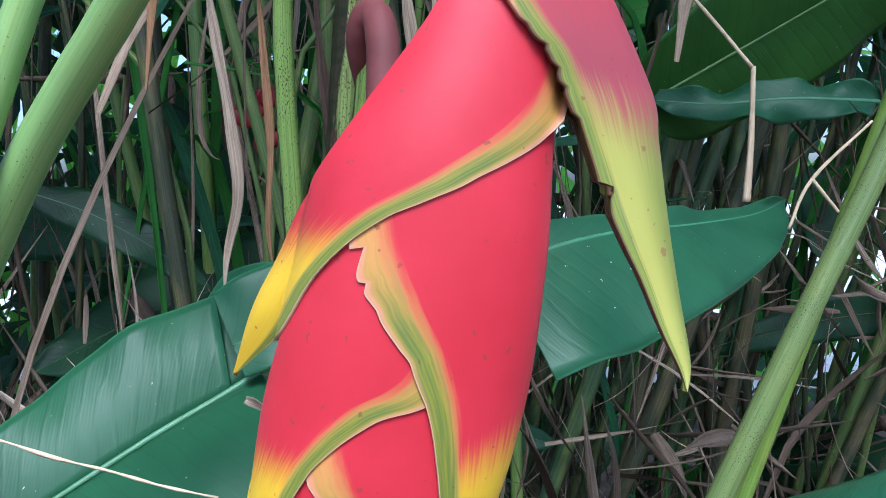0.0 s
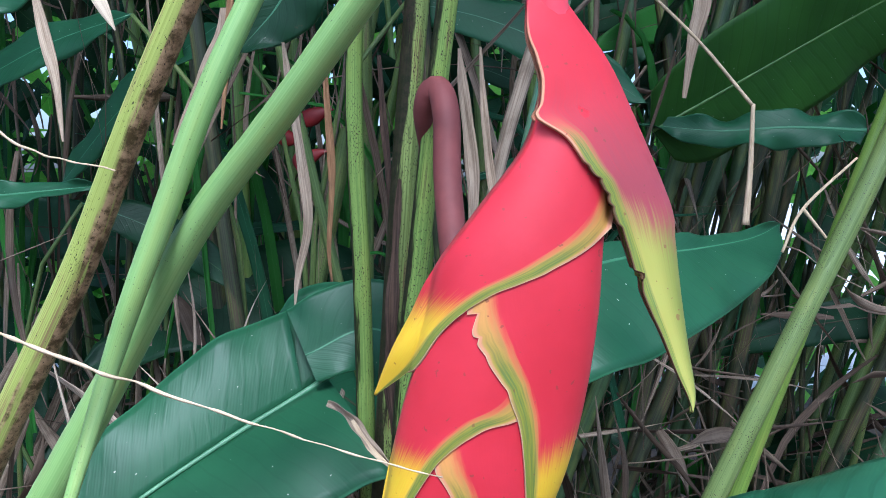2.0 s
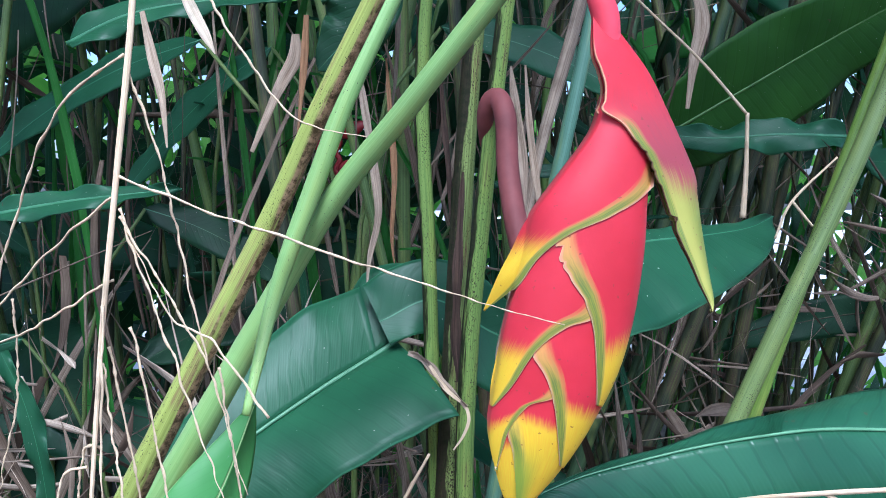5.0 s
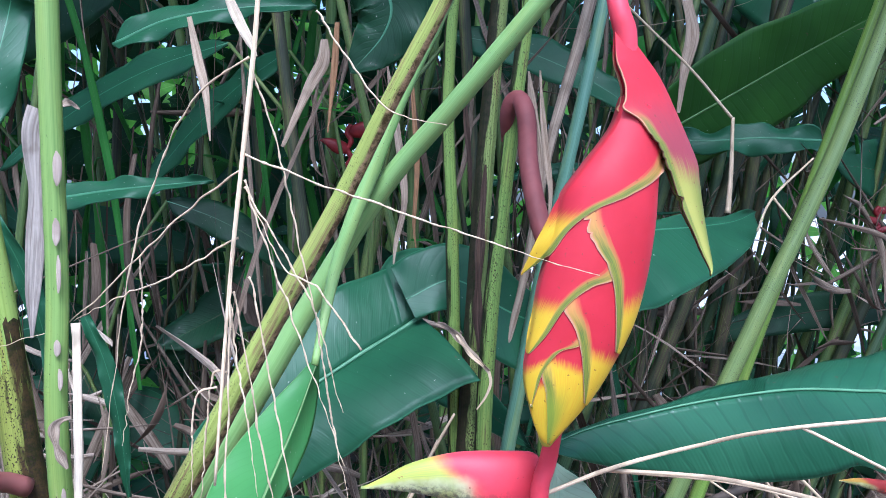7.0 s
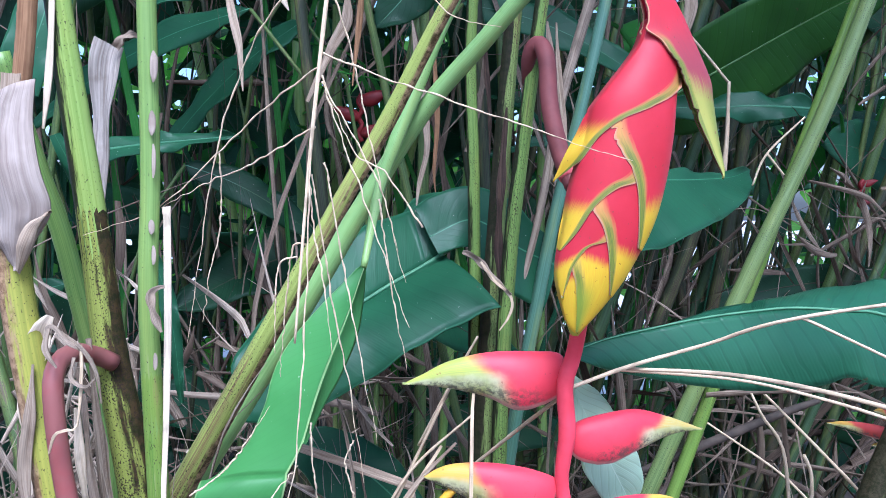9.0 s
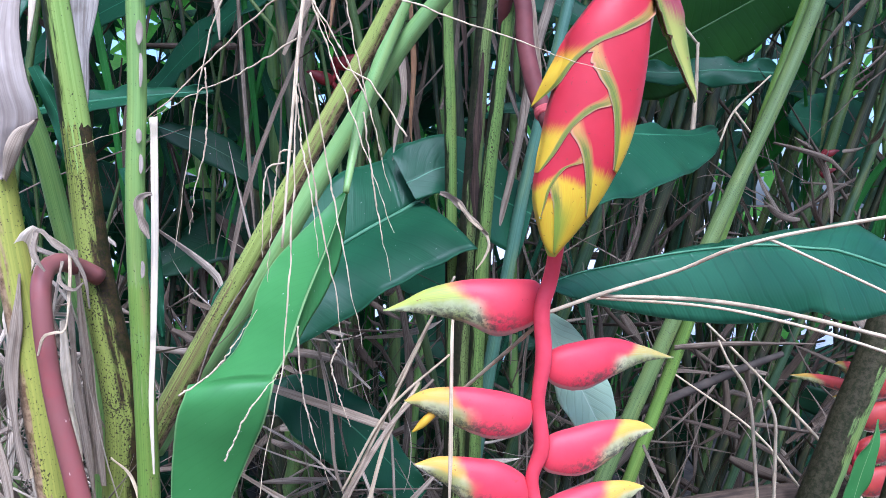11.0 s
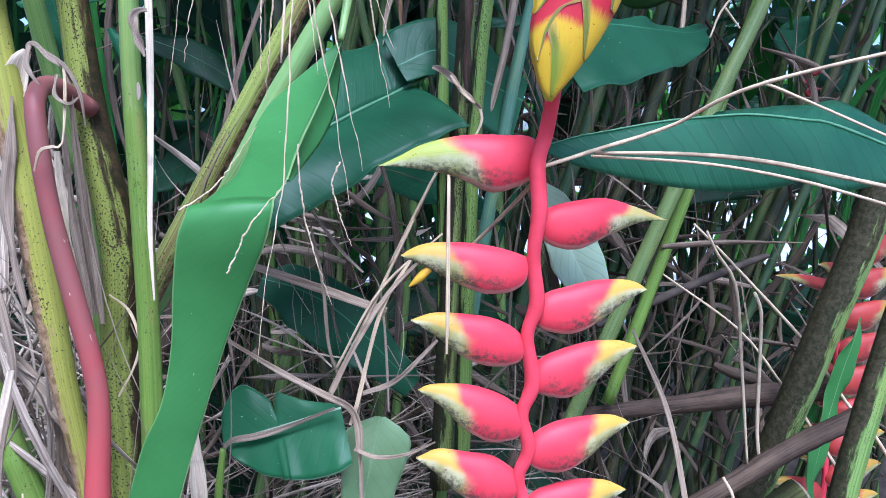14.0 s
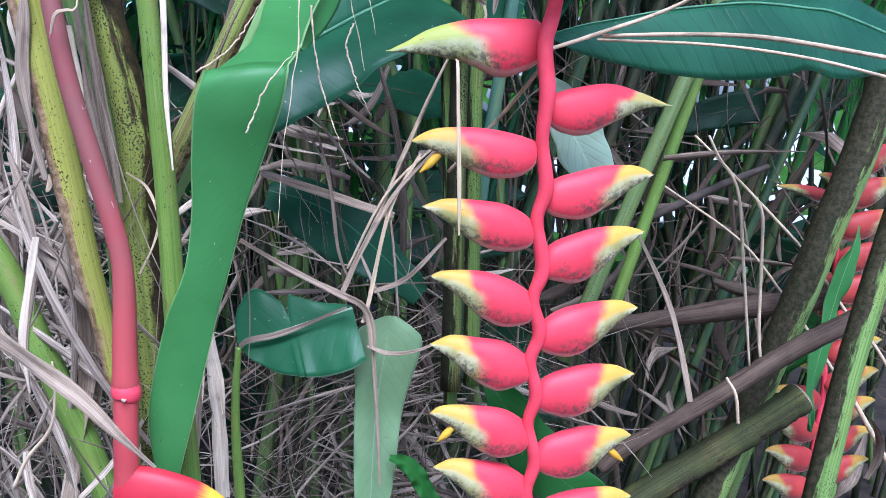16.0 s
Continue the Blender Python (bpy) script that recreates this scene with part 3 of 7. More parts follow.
def bract_data(keel, lip, shell, own, nu=44, nv=30, closed=False, body=True, lip_gap=0.0012, ragged=0.0, seed=0, cuts=()):
    """A folded boat-shaped bract: both sides run from the keel line to the lip line; uv is along and across."""
    k, l = spline(keel, nu), spline(lip, nu)
    rng = random.Random(seed)
    nick = np.interp(np.linspace(0, 1, nu + 1), np.linspace(0, 1, 31), [rng.uniform(-1, 1) if rng.random() < 0.3 else 0.15 * rng.uniform(-1, 1) for _ in range(31)])
    bite = [sum(deep * max(0.0, 1 - (i / nu - at) / run) for at, run, deep in cuts if i / nu >= at) for i in range(nu + 1)]
    verts, uvs, faces, cols = [], [], [], nv + 1
    for face in (-1, 1):
        for i in range(nu + 1):
            wide = float(np.linalg.norm(l[i] - k[i]))
            pinch = 1.0 if i < nu else 0.0
            for j in range(nv + 1):
                v = 0.5 - 0.5 * math.cos(math.pi * j / nv)
                edge = 1 + (ragged * nick[i] * max(0.0, v - 0.6) - bite[i] * max(0.0, v - 0.86) / 0.14) * pinch
                p = k[i] + (l[i] - k[i]) * v * edge
                if closed:
                    d = own * wide * math.sqrt(max(0.0, 1 - (2 * v - 1) ** 2)) + lip_gap * v
                else:
                    d = own * wide * math.sqrt(v * (2 - v)) + 0.0008 * min(1.0, v * 6)
                out = p[1] + face * d
                if body:
                    deep = body_depth(p[0], p[2])
                    if deep:
                        over = PLANE + face * (deep + shell * min(1.0, deep / 0.003))
                        near = min(out, over) if face < 0 else max(out, over)
                        ease = min(1.0, deep / 0.005)
                        near = out + (near - out) * ease * ease * (3 - 2 * ease)
                        hug = min(1.0, deep / 0.008)
                        out = over * hug + near * (1 - hug)
                verts.append((float(p[0]), float(out), float(p[2])))
                uvs.append((i / nu, v))
    half = (nu + 1) * cols
    for i in range(nu):
        for j in range(nv):
            a = i * cols + j
            faces.append((a, a + cols, a + cols + 1, a + 1))
            faces.append((half + a, half + a + 1, half + a + cols + 1, half + a + cols))
        faces.append((i * cols, half + i * cols, half + (i + 1) * cols, (i + 1) * cols))
    row = (nu // 3) * cols
    one = np.subtract(verts[row + cols], verts[row])
    two = np.subtract(verts[row + nv], verts[row])
    if np.cross(one, two)[1] > 0:
        faces = [f[::-1] for f in faces]
    return verts, faces, uvs


def thicken(ob, t):
    m = ob.modifiers.new("thickness", "SOLIDIFY")
    m.thickness, m.offset = t, -1.0
    return ob


flower = thing("heliconia_flower", (0.0057, 0.1820, 1.5505), "hanging red heliconia flower spike with yellow-green claws", "flower")
part("flower_stem", tube("flower_stem", [(*(-0.0115, 0.1920, 1.6052), 0.0052), (*(-0.0014, 0.1870, 1.5700), 0.0055), (*(0.0019, 0.1820, 1.5504), 0.0058), (*(0.0053, 0.1820, 1.5397), 0.0064), (*(0.0072, 0.1830, 1.5260), 0.0060), (*(0.0110, 0.1830, 1.5050), 0.0060), (*(0.0118, 0.1840, 1.4764), 0.006)], RACHIS, 40, 14), flower, "smooth coral-red stem with a scarred neck")
part("neck_scar", tube("neck_scar", [(*(0.0080, 0.1783, 1.5464), 0.0006), (*(0.0071, 0.1783, 1.5427), 0.0010), (*(0.0062, 0.1783, 1.5389), 0.0011), (*(0.0083, 0.1783, 1.5365), 0.0009), (*(0.0103, 0.1783, 1.5354), 0.0006)], SCAR, 16, 8, 1.0, 0.12), flower, "faint rough scar at the neck")
core = []
for p, w in AXIS[4:]:
    core.append((*p, w * 0.8))
part("bud_core", tube("bud_core", core, CORE, 30, 16, 0.7), flower, "yellow heart of the bud")

def claw(skin, shell, own, ragged, keel, lip, seed, cuts=(), body=True):
    """One overlapping bract of the closed bud; cuts are nibbled notches in its lip (where, how long, how deep)."""
    ob = part("bract", build("bract", *bract_data(keel, lip, shell, own, 110, body=body, ragged=ragged, seed=seed, cuts=cuts), skin), flower, "waxy overlapping red bract with a green lip")
    return thicken(ob, 0.0011)


claw(SKIN_A, 0.0062, 0.20, 0.03,
     [(0.0054, 0.1835, 1.5418), (0.0155, 0.1830, 1.5285), (0.0258, 0.1830, 1.5146), (0.0342, 0.1820, 1.4976), (0.0458, 0.1780, 1.4695), (0.0469, 0.1750, 1.4582), (0.0476, 0.1720, 1.4473), (0.0486, 0.1695, 1.4365), (0.0499, 0.1665, 1.4248), (0.0510, 0.1630, 1.4147), (0.0510, 0.1615, 1.4103), (0.0497, 0.1600, 1.4069)],
     [(-0.0003, 0.1830, 1.5416), (-0.0015, 0.1760, 1.5231), (0.0014, 0.1750, 1.5142), (0.0030, 0.1740, 1.5072), (0.0026, 0.1730, 1.5001), (0.0012, 0.1720, 1.4956), (0.0101, 0.1710, 1.4899), (0.0166, 0.1700, 1.4811), (0.0211, 0.1705, 1.4762), (0.0240, 0.1710, 1.4699), (0.0268, 0.1710, 1.4634), (0.0302, 0.1705, 1.4550), (0.0335, 0.1695, 1.4461), (0.0367, 0.1680, 1.4384), (0.0408, 0.1665, 1.4296), (0.0451, 0.1640, 1.4187), (0.0485, 0.1620, 1.4112), (0.0496, 0.1600, 1.4069)], 0,
     ((0.45, 0.02, 0.04), (0.485, 0.015, 0.07), (0.52, 0.02, 0.08), (0.55, 0.015, 0.06), (0.60, 0.10, 0.05), (0.70, 0.04, 0.16)), False)
claw(SKIN_B, 0.0045, 0.20, 0.03,
     [(0.0038, 0.1800, 1.5040), (-0.0005, 0.1800, 1.4878), (-0.0157, 0.1800, 1.4666), (-0.0307, 0.1800, 1.4463), (-0.0373, 0.1800, 1.4329), (-0.0436, 0.1800, 1.4205), (-0.0497, 0.1860, 1.4043)],
     [(0.0290, 0.1920, 1.4931), (0.0290, 0.1890, 1.4744), (0.0230, 0.1741, 1.4599), (0.0052, 0.1655, 1.4492), (-0.0135, 0.1658, 1.4411), (-0.0264, 0.1696, 1.4305), (-0.0364, 0.1778, 1.4159), (-0.0491, 0.1858, 1.4040)], 1)
claw(SKIN_C, 0.0038, 0.10, 0.05,
     [(0.0236, 0.1800, 1.4794), (0.0238, 0.1800, 1.4544), (0.0230, 0.1800, 1.4293), (0.0206, 0.1800, 1.4070), (0.0164, 0.1800, 1.3879), (0.0112, 0.1800, 1.3725), (0.0041, 0.1800, 1.3615)],
     [(-0.0164, 0.1681, 1.4539), (-0.0193, 0.1671, 1.4371), (-0.0152, 0.1648, 1.4250), (-0.0079, 0.1635, 1.4139), (-0.0027, 0.1638, 1.4007), (-0.0006, 0.1657, 1.3835), (0.0009, 0.1712, 1.3632)], 2, ((0.20, 0.05, 0.07), (0.27, 0.02, 0.035)))
claw(SKIN_B, 0.0031, 0.08, 0.03,
     [(-0.0217, 0.1800, 1.4493), (-0.0308, 0.1800, 1.4288), (-0.0383, 0.1800, 1.4066), (-0.0430, 0.1800, 1.3875), (-0.0463, 0.1800, 1.3715), (-0.0471, 0.1800, 1.3610)],
     [(0.0080, 0.1655, 1.4328), (0.0007, 0.1642, 1.4068), (-0.0147, 0.1635, 1.3998), (-0.0272, 0.1657, 1.3896), (-0.0377, 0.1694, 1.3728), (-0.0462, 0.1766, 1.3613)], 3)
claw(SKIN_D, 0.0024, 0.08, 0.02,
     [(0.0194, 0.1800, 1.4070), (0.0150, 0.1800, 1.3831), (0.0072, 0.1800, 1.3638), (-0.0027, 0.1800, 1.3476), (-0.0132, 0.1800, 1.3320)],
     [(-0.0322, 0.1685, 1.4016), (-0.0292, 0.1663, 1.3879), (-0.0229, 0.1646, 1.3768), (-0.0190, 0.1654, 1.3633), (-0.0170, 0.1677, 1.3488), (-0.0150, 0.1730, 1.3339)], 4)
claw(SKIN_D, 0.0017, 0.08, 0.02,
     [(-0.0418, 0.1800, 1.3875), (-0.0459, 0.1800, 1.3683), (-0.0482, 0.1800, 1.3539), (-0.0470, 0.1800, 1.3410), (-0.0443, 0.1800, 1.3307)],
     [(-0.0064, 0.1644, 1.3837), (-0.0183, 0.1649, 1.3687), (-0.0303, 0.1665, 1.3640), (-0.0384, 0.1691, 1.3531), (-0.0421, 0.1721, 1.3413), (-0.0444, 0.1748, 1.3320)], 5)
claw(SKIN_E, 0.0010, 0.08, 0.02,
     [(0.0023, 0.1800, 1.3686), (-0.0053, 0.1800, 1.3492), (-0.0129, 0.1800, 1.3330), (-0.0223, 0.1800, 1.3193), (-0.0314, 0.1800, 1.3092)],
     [(-0.0456, 0.1800, 1.3683), (-0.0413, 0.1706, 1.3543), (-0.0374, 0.1699, 1.3419), (-0.0356, 0.1721, 1.3270), (-0.0344, 0.1774, 1.3094)], 6)
claw(SKIN_E, 0.0003, 0.08, 0.02,
     [(-0.0470, 0.1800, 1.3587), (-0.0461, 0.1800, 1.3394), (-0.0426, 0.1800, 1.3232), (-0.0389, 0.1800, 1.3135), (-0.0346, 0.1800, 1.3079)],
     [(-0.0147, 0.1664, 1.3585), (-0.0206, 0.1672, 1.3489), (-0.0262, 0.1691, 1.3374), (-0.0299, 0.1732, 1.3219), (-0.0330, 0.1779, 1.3086)], 7)

# the opened lower bracts on their zigzag rachis
NODES = [((-0.0287, 0.1900, 1.3188), 0.0042), ((-0.0261, 0.2020, 1.3132), 0.0046), ((-0.0273, 0.2150, 1.2879), 0.005), ((-0.0320, 0.2180, 1.2660), 0.0052), ((-0.0293, 0.2200, 1.2339), 0.0054), ((-0.0312, 0.2230, 1.2091), 0.0046), ((-0.0309, 0.2260, 1.1936), 0.0046), ((-0.0271, 0.2290, 1.1630), 0.0054), ((-0.0331, 0.2310, 1.1396), 0.0045), ((-0.0275, 0.2340, 1.1021), 0.0054), ((-0.0342, 0.2360, 1.0776), 0.0044), ((-0.0280, 0.2380, 1.0498), 0.0052), ((-0.0349, 0.2400, 1.0266), 0.0044), ((-0.0290, 0.2420, 0.9977), 0.0052), ((-0.0352, 0.2440, 0.9736), 0.0043), ((-0.0287, 0.2460, 0.9410), 0.005), ((-0.0345, 0.2480, 0.9133), 0.0042), ((-0.0280, 0.2500, 0.8818), 0.005), ((-0.0315, 0.2520, 0.8528), 0.004)]
part("rachis", tube("rachis", [(*p, r * 1.1) for p, r in NODES], RACHIS, 110, 12, 1.0, 0.02), flower, "zigzag coral-red rachis")

TOP = [(0.0, 0.10), (0.10, 0.22), (0.28, 0.315), (0.52, 0.36), (0.78, 0.375), (0.92, 0.345), (1.0, 0.295)]
LOW = [(0.0, 0.06), (0.03, -0.08), (0.16, -0.15), (0.36, -0.17), (0.58, -0.07), (0.78, 0.13), (1.0, 0.285)]
LONG_TOP = [(0.0, 0.09), (0.05, 0.155), (0.20, 0.19), (0.48, 0.185), (0.72, 0.12), (0.88, 0.05), (1.0, 0.0)]
LONG_LOW = [(0.0, 0.03), (0.02, -0.075), (0.12, -0.135), (0.30, -0.165), (0.50, -0.095), (0.76, -0.015), (1.0, -0.005)]
SLIM_TOP = [(0.0, 0.10), (0.10, 0.172), (0.28, 0.245), (0.52, 0.318), (0.78, 0.345), (0.92, 0.325), (1.0, 0.29)]
SLIM_LOW = [(0.0, 0.05), (0.03, -0.085), (0.16, -0.128), (0.36, -0.105), (0.58, 0.012), (0.78, 0.165), (1.0, 0.288)]
SLIM = {2: 1.0, 3: 0.7, 4: 0.55, 5: 0.4, 6: 0.25, 7: 0.2}
SPURS = {2: 0.016, 10: 0.014, 11: 0.014}
OPEN = [((-0.0274, 0.2360, 1.2659), (-0.1432, 0.2340, 1.2628), 1), ((-0.0225, 0.2440, 1.2167), (0.0813, 0.2620, 1.2232), 1), ((-0.0345, 0.2280, 1.1882), (-0.1274, 0.2250, 1.1997), 0), ((-0.0260, 0.2400, 1.1533), (0.0636, 0.2500, 1.1704), 0), ((-0.0345, 0.2340, 1.1285), (-0.1194, 0.2300, 1.1517), 0), ((-0.0278, 0.2420, 1.1019), (0.0580, 0.2500, 1.1255), 0), ((-0.0318, 0.2400, 1.0685), (-0.1131, 0.2350, 1.0980), 0), ((-0.0287, 0.2440, 1.0436), (0.0554, 0.2520, 1.0637), 0), ((-0.0329, 0.2440, 1.0169), (-0.1136, 0.2400, 1.0437), 0), ((-0.0290, 0.2480, 0.9931), (0.0557, 0.2550, 1.0072), 0), ((-0.0322, 0.2480, 0.9597), (-0.1137, 0.2440, 0.9863), 0), ((-0.0292, 0.2520, 0.9383), (0.0558, 0.2580, 0.9530), 0), ((-0.0317, 0.2520, 0.9112), (-0.1115, 0.2480, 0.9388), 0), ((-0.0278, 0.2550, 0.8816), (0.0584, 0.2600, 0.8971), 0)]
for i, (base, tip, long) in enumerate(OPEN):
    base, tip = Vector(base), Vector(tip)
    out = Vector((tip.x - base.x, tip.y - base.y, 0)).normalized()
    run = (tip - base).dot(out)
    rise = (tip.z - base.z) / run
    top, low = (LONG_TOP, LONG_LOW) if long else (TOP, LOW)
    thin = SLIM.get(i, 0.1)
    if not long:
        top = [(a[0], a[1] + (b[1] - a[1]) * thin) for a, b in zip(TOP, SLIM_TOP)]
        low = [(a[0], a[1] + (b[1] - a[1]) * thin) for a, b in zip(LOW, SLIM_LOW)]
    skew = rise - (0.0 if long else 0.29)
    rng = random.Random(40 + i)
    def place(row, s):
        g = s + rng.uniform(-0.012, 0.012)
        return tuple(base + out * (row[0] * run) + Vector((0, 0, (g + skew * row[0]) * run)))
    keel = [place(r, r[1]) for r in top]
    lip = [place(r, r[1]) for r in low]
    keel[-1] = lip[-1] = tuple(base + out * run + Vector((0, 0, (top[-1][1] + skew) * run)))
    ob = part("bract", build("bract", *bract_data(keel, lip, 1.0, 0.30, 34, 24, True, False, 0.0016, 0.03, i), SKIN_LONG if i == 0 else SKIN_BEAK if i == 1 else SKIN_OPEN), flower, "open boat-shaped red bract with yellow beak" if i > 1 else "long open bract with green-yellow tip")
    thicken(ob, 0.0008)
    if i in SPURS:
        q = Vector(lip[-2])
        d = out * 0.75 + Vector((0, 0, -0.75))
        part("floret", tube("floret", [(*q, 0.0030), (*(q + d * SPURS[i] * 0.6), 0.0030), (*(q + d * SPURS[i] * 1.2 + Vector((0, 0, 0.001))), 0.0006)], FLORET, 10, 8), ob, "small golden floret poking out")


# ---- stalks close to the flower ----
def stalk(points, skin, label, name="heliconia_stalk", group="heliconia stalks", n=30, sides=12, knob=0.015):
    if name == "thicket_stalk":
        return lone(name, tube(name, points, skin, n, sides, 1.0, knob), label, "plant stalk", group)
    low = min(points, key=lambda p: p[2])
    ob = thing(name, low[:3], label, "plant stalk", group)
    part("stem", tube("stem", points, skin, n * 2, sides + 4, 1.0, knob), ob)
    if name == "heliconia_stalk" and skin not in (DRY, DEADWOOD, BARK, LEAF_BACK, STALK_BLUE, LILAC_DRY, ORANGE_DRY, STALK_PALE, STALK_BROWN, STALK_MOSSY, STALK_STAINED):
        rows = spline(points, 40)
        if rows[0, 2] < rows[-1, 2]:
            rows = rows[::-1]
        k = 13 if "densely" in label else 16 + len(points) % 5
        sheath = [(*r[:3], r[3] * (0.92 if i == 0 else 1.01 + 0.03 * min(1.0, i / 10))) for i, r in enumerate(rows[k:])]
        part("leaf_sheath", tube("leaf_sheath", sheath, STALK_CHARRED if "densely" in label else STALK_FLECK if skin is STALK_SCAR else skin, len(sheath) - 1, 14), ob, "clasping lower leaf sheath")
    return ob


# three leaning leaf stalks and one browned one
stalk([(*(-0.0231, 0.1950, 1.5780), 0.0055), (*(-0.0380, 0.2000, 1.5602), 0.0058), (*(-0.0881, 0.2280, 1.5020), 0.0062), (*(-0.1301, 0.2500, 1.4538), 0.0066), (*(-0.1760, 0.2700, 1.3820), 0.0075), (*(-0.2324, 0.2750, 1.2866), 0.009), (*(-0.3174, 0.2800, 1.1496), 0.011)], STALK_PALE, "pale green leaf stalk leaning over dark leaves")
stalk([(*(-0.0707, 0.2500, 1.6170), 0.0045), (*(-0.0917, 0.2450, 1.5702), 0.0048), (*(-0.1194, 0.2400, 1.5099), 0.005), (*(-0.1385, 0.2400, 1.4606), 0.0052), (*(-0.1506, 0.2380, 1.4288), 0.0048), (*(-0.1608, 0.2350, 1.3970), 0.004), (*(-0.1695, 0.2120, 1.3462), 0.0022)], STALK_PALE, "pale green leaf stalk carrying a fresh leaf")
stalk([(*(-0.0867, 0.1650, 1.5743), 0.0042), (*(-0.0953, 0.1680, 1.5516), 0.0046), (*(-0.1239, 0.1800, 1.4993), 0.005), (*(-0.1532, 0.1950, 1.4432), 0.0056), (*(-0.1872, 0.2050, 1.3832), 0.0062), (*(-0.2353, 0.2200, 1.2963), 0.0075), (*(-0.2965, 0.2500, 1.1886), 0.009), (*(-0.3141, 0.2550, 1.1577), 0.0095)], STALK_BROWN, "leaning stalk with brown scabby streak")
# stems at the back of the flower
stalk([(*(-0.0753, 0.4300, 1.6854), 0.0052), (*(-0.0845, 0.4300, 1.5434), 0.0055), (*(-0.0797, 0.4300, 1.4124), 0.0058), (*(-0.0763, 0.4300, 1.2730), 0.006), (*(-0.0737, 0.4300, 1.1194), 0.0065), (*(-0.0745, 0.4300, 0.9076), 0.007)], STALK_BACK, "slim upright green stalk with black flecks")
stalk([(*(-0.0356, 0.4200, 1.6827), 0.0072), (*(-0.0471, 0.4200, 1.5520), 0.0076), (*(-0.0551, 0.4200, 1.4325), 0.0082), (*(-0.0615, 0.4200, 1.3152), 0.0086), (*(-0.0677, 0.4200, 1.1751), 0.0092), (*(-0.0753, 0.4200, 0.9420), 0.0105)], STALK_BLOTCH, "thick upright stalk heavily blotched with black")
stalk([(*(-0.0151, 0.3800, 1.6651), 0.0056), (*(-0.0289, 0.3800, 1.5506), 0.006), (*(-0.0404, 0.3850, 1.4426), 0.0064), (*(-0.0496, 0.3900, 1.3400), 0.0068), (*(-0.0538, 0.4000, 1.2076), 0.007), (*(-0.0557, 0.4100, 0.9492), 0.0078)], STALK_BACK, "upright green stalk carrying a hooked flower stem")
stalk([(*(0.0736, 0.4700, 1.7167), 0.0055), (*(0.0475, 0.4650, 1.5802), 0.0058), (*(0.0232, 0.4600, 1.4680), 0.006), (*(0.0018, 0.4600, 1.3703), 0.0063), (*(-0.0148, 0.4600, 1.2762), 0.0066), (*(-0.0340, 0.4600, 1.1591), 0.007), (*(-0.0631, 0.4600, 0.9402), 0.0075)], STALK_BLUE, "smooth blue-green stalk crossing at the back of the flower")
stalk([(*(0.0702, 0.5200, 1.7030), 0.006), (*(0.0476, 0.5200, 1.6063), 0.006), (*(0.0136, 0.5000, 1.4905), 0.005), (*(-0.0087, 0.4800, 1.3787), 0.004), (*(-0.0308, 0.4600, 1.2971), 0.003)], LILAC_DRY, "withered brown stalk leaning back")
hook = stalk([(*(-0.0125, 0.3000, 1.4032), 0.0072), (*(-0.0205, 0.3200, 1.4326), 0.0075), (*(-0.0252, 0.3450, 1.4734), 0.0075), (*(-0.0261, 0.3550, 1.5074), 0.0075), (*(-0.0300, 0.3650, 1.5231), 0.0072), (*(-0.0355, 0.3700, 1.5220), 0.007), (*(-0.0387, 0.3760, 1.5116), 0.0062), (*(-0.0380, 0.3880, 1.4930), 0.004)], MAROON, "maroon flower stem bent over in a hook", "flower_stem", "flower stems", 40, 14, 0.01)
part("scar_ring", tube("scar_ring", [(*(-0.0152, 0.3030, 1.4093), 0.0074), (*(-0.0157, 0.3050, 1.4120), 0.0084), (*(-0.0168, 0.3070, 1.4156), 0.0076)], SCAR, 8, 14), hook, "pale scarred ring")

# stalks and rotting stems on the right
stalk([(*(0.4363, 0.6000, 1.7706), 0.0086), (*(0.3492, 0.6000, 1.5178), 0.0089), (*(0.2691, 0.6000, 1.3320), 0.0092), (*(0.1960, 0.6000, 1.1609), 0.0094), (*(0.0912, 0.6000, 0.9073), 0.0098)], STALK_SPOT, "thick leaning green stalk with pale scars and dark flecks")
stalk([(*(0.4200, 0.6300, 1.7201), 0.0068), (*(0.3293, 0.6300, 1.4502), 0.0075), (*(0.2621, 0.6300, 1.2498), 0.0078), (*(0.1626, 0.6300, 0.9564), 0.008)], STALK_FLECK, "smooth green stalk beside a thicker one")
stalk([(*(0.5536, 0.5800, 1.4592), 0.0191), (*(0.5260, 0.5800, 1.3750), 0.0191), (*(0.5032, 0.5800, 1.3088), 0.0198), (*(0.4776, 0.5800, 1.2278), 0.0205), (*(0.4513, 0.5800, 1.1450), 0.0205), (*(0.4241, 0.5800, 1.0746), 0.0205), (*(0.3986, 0.5800, 1.0029), 0.0205), (*(0.3749, 0.5800, 0.9409), 0.0198), (*(0.3535, 0.5800, 0.8854), 0.0198), (*(0.3099, 0.5800, 0.7798), 0.0198), (*(0.2480, 0.5800, 0.6241), 0.0198)], STALK_STAINED, "leaning stalk blackened along one side")
stalk([(*(0.4299, 0.4000, 1.2922), 0.0110), (*(0.4065, 0.4000, 1.1984), 0.0121), (*(0.3792, 0.4000, 1.1014), 0.0127), (*(0.3581, 0.4000, 1.0129), 0.0138), (*(0.3431, 0.4000, 0.9462), 0.0138), (*(0.3302, 0.4000, 0.8714), 0.0143), (*(0.3193, 0.4000, 0.8062), 0.0143), (*(0.3079, 0.4000, 0.7422), 0.0143), (*(0.2560, 0.4000, 0.4000), 0.0145), (*(0.2050, 0.4000, -0.0200), 0.0150)], STALK_HALF, "green stalk stained dark on one side")
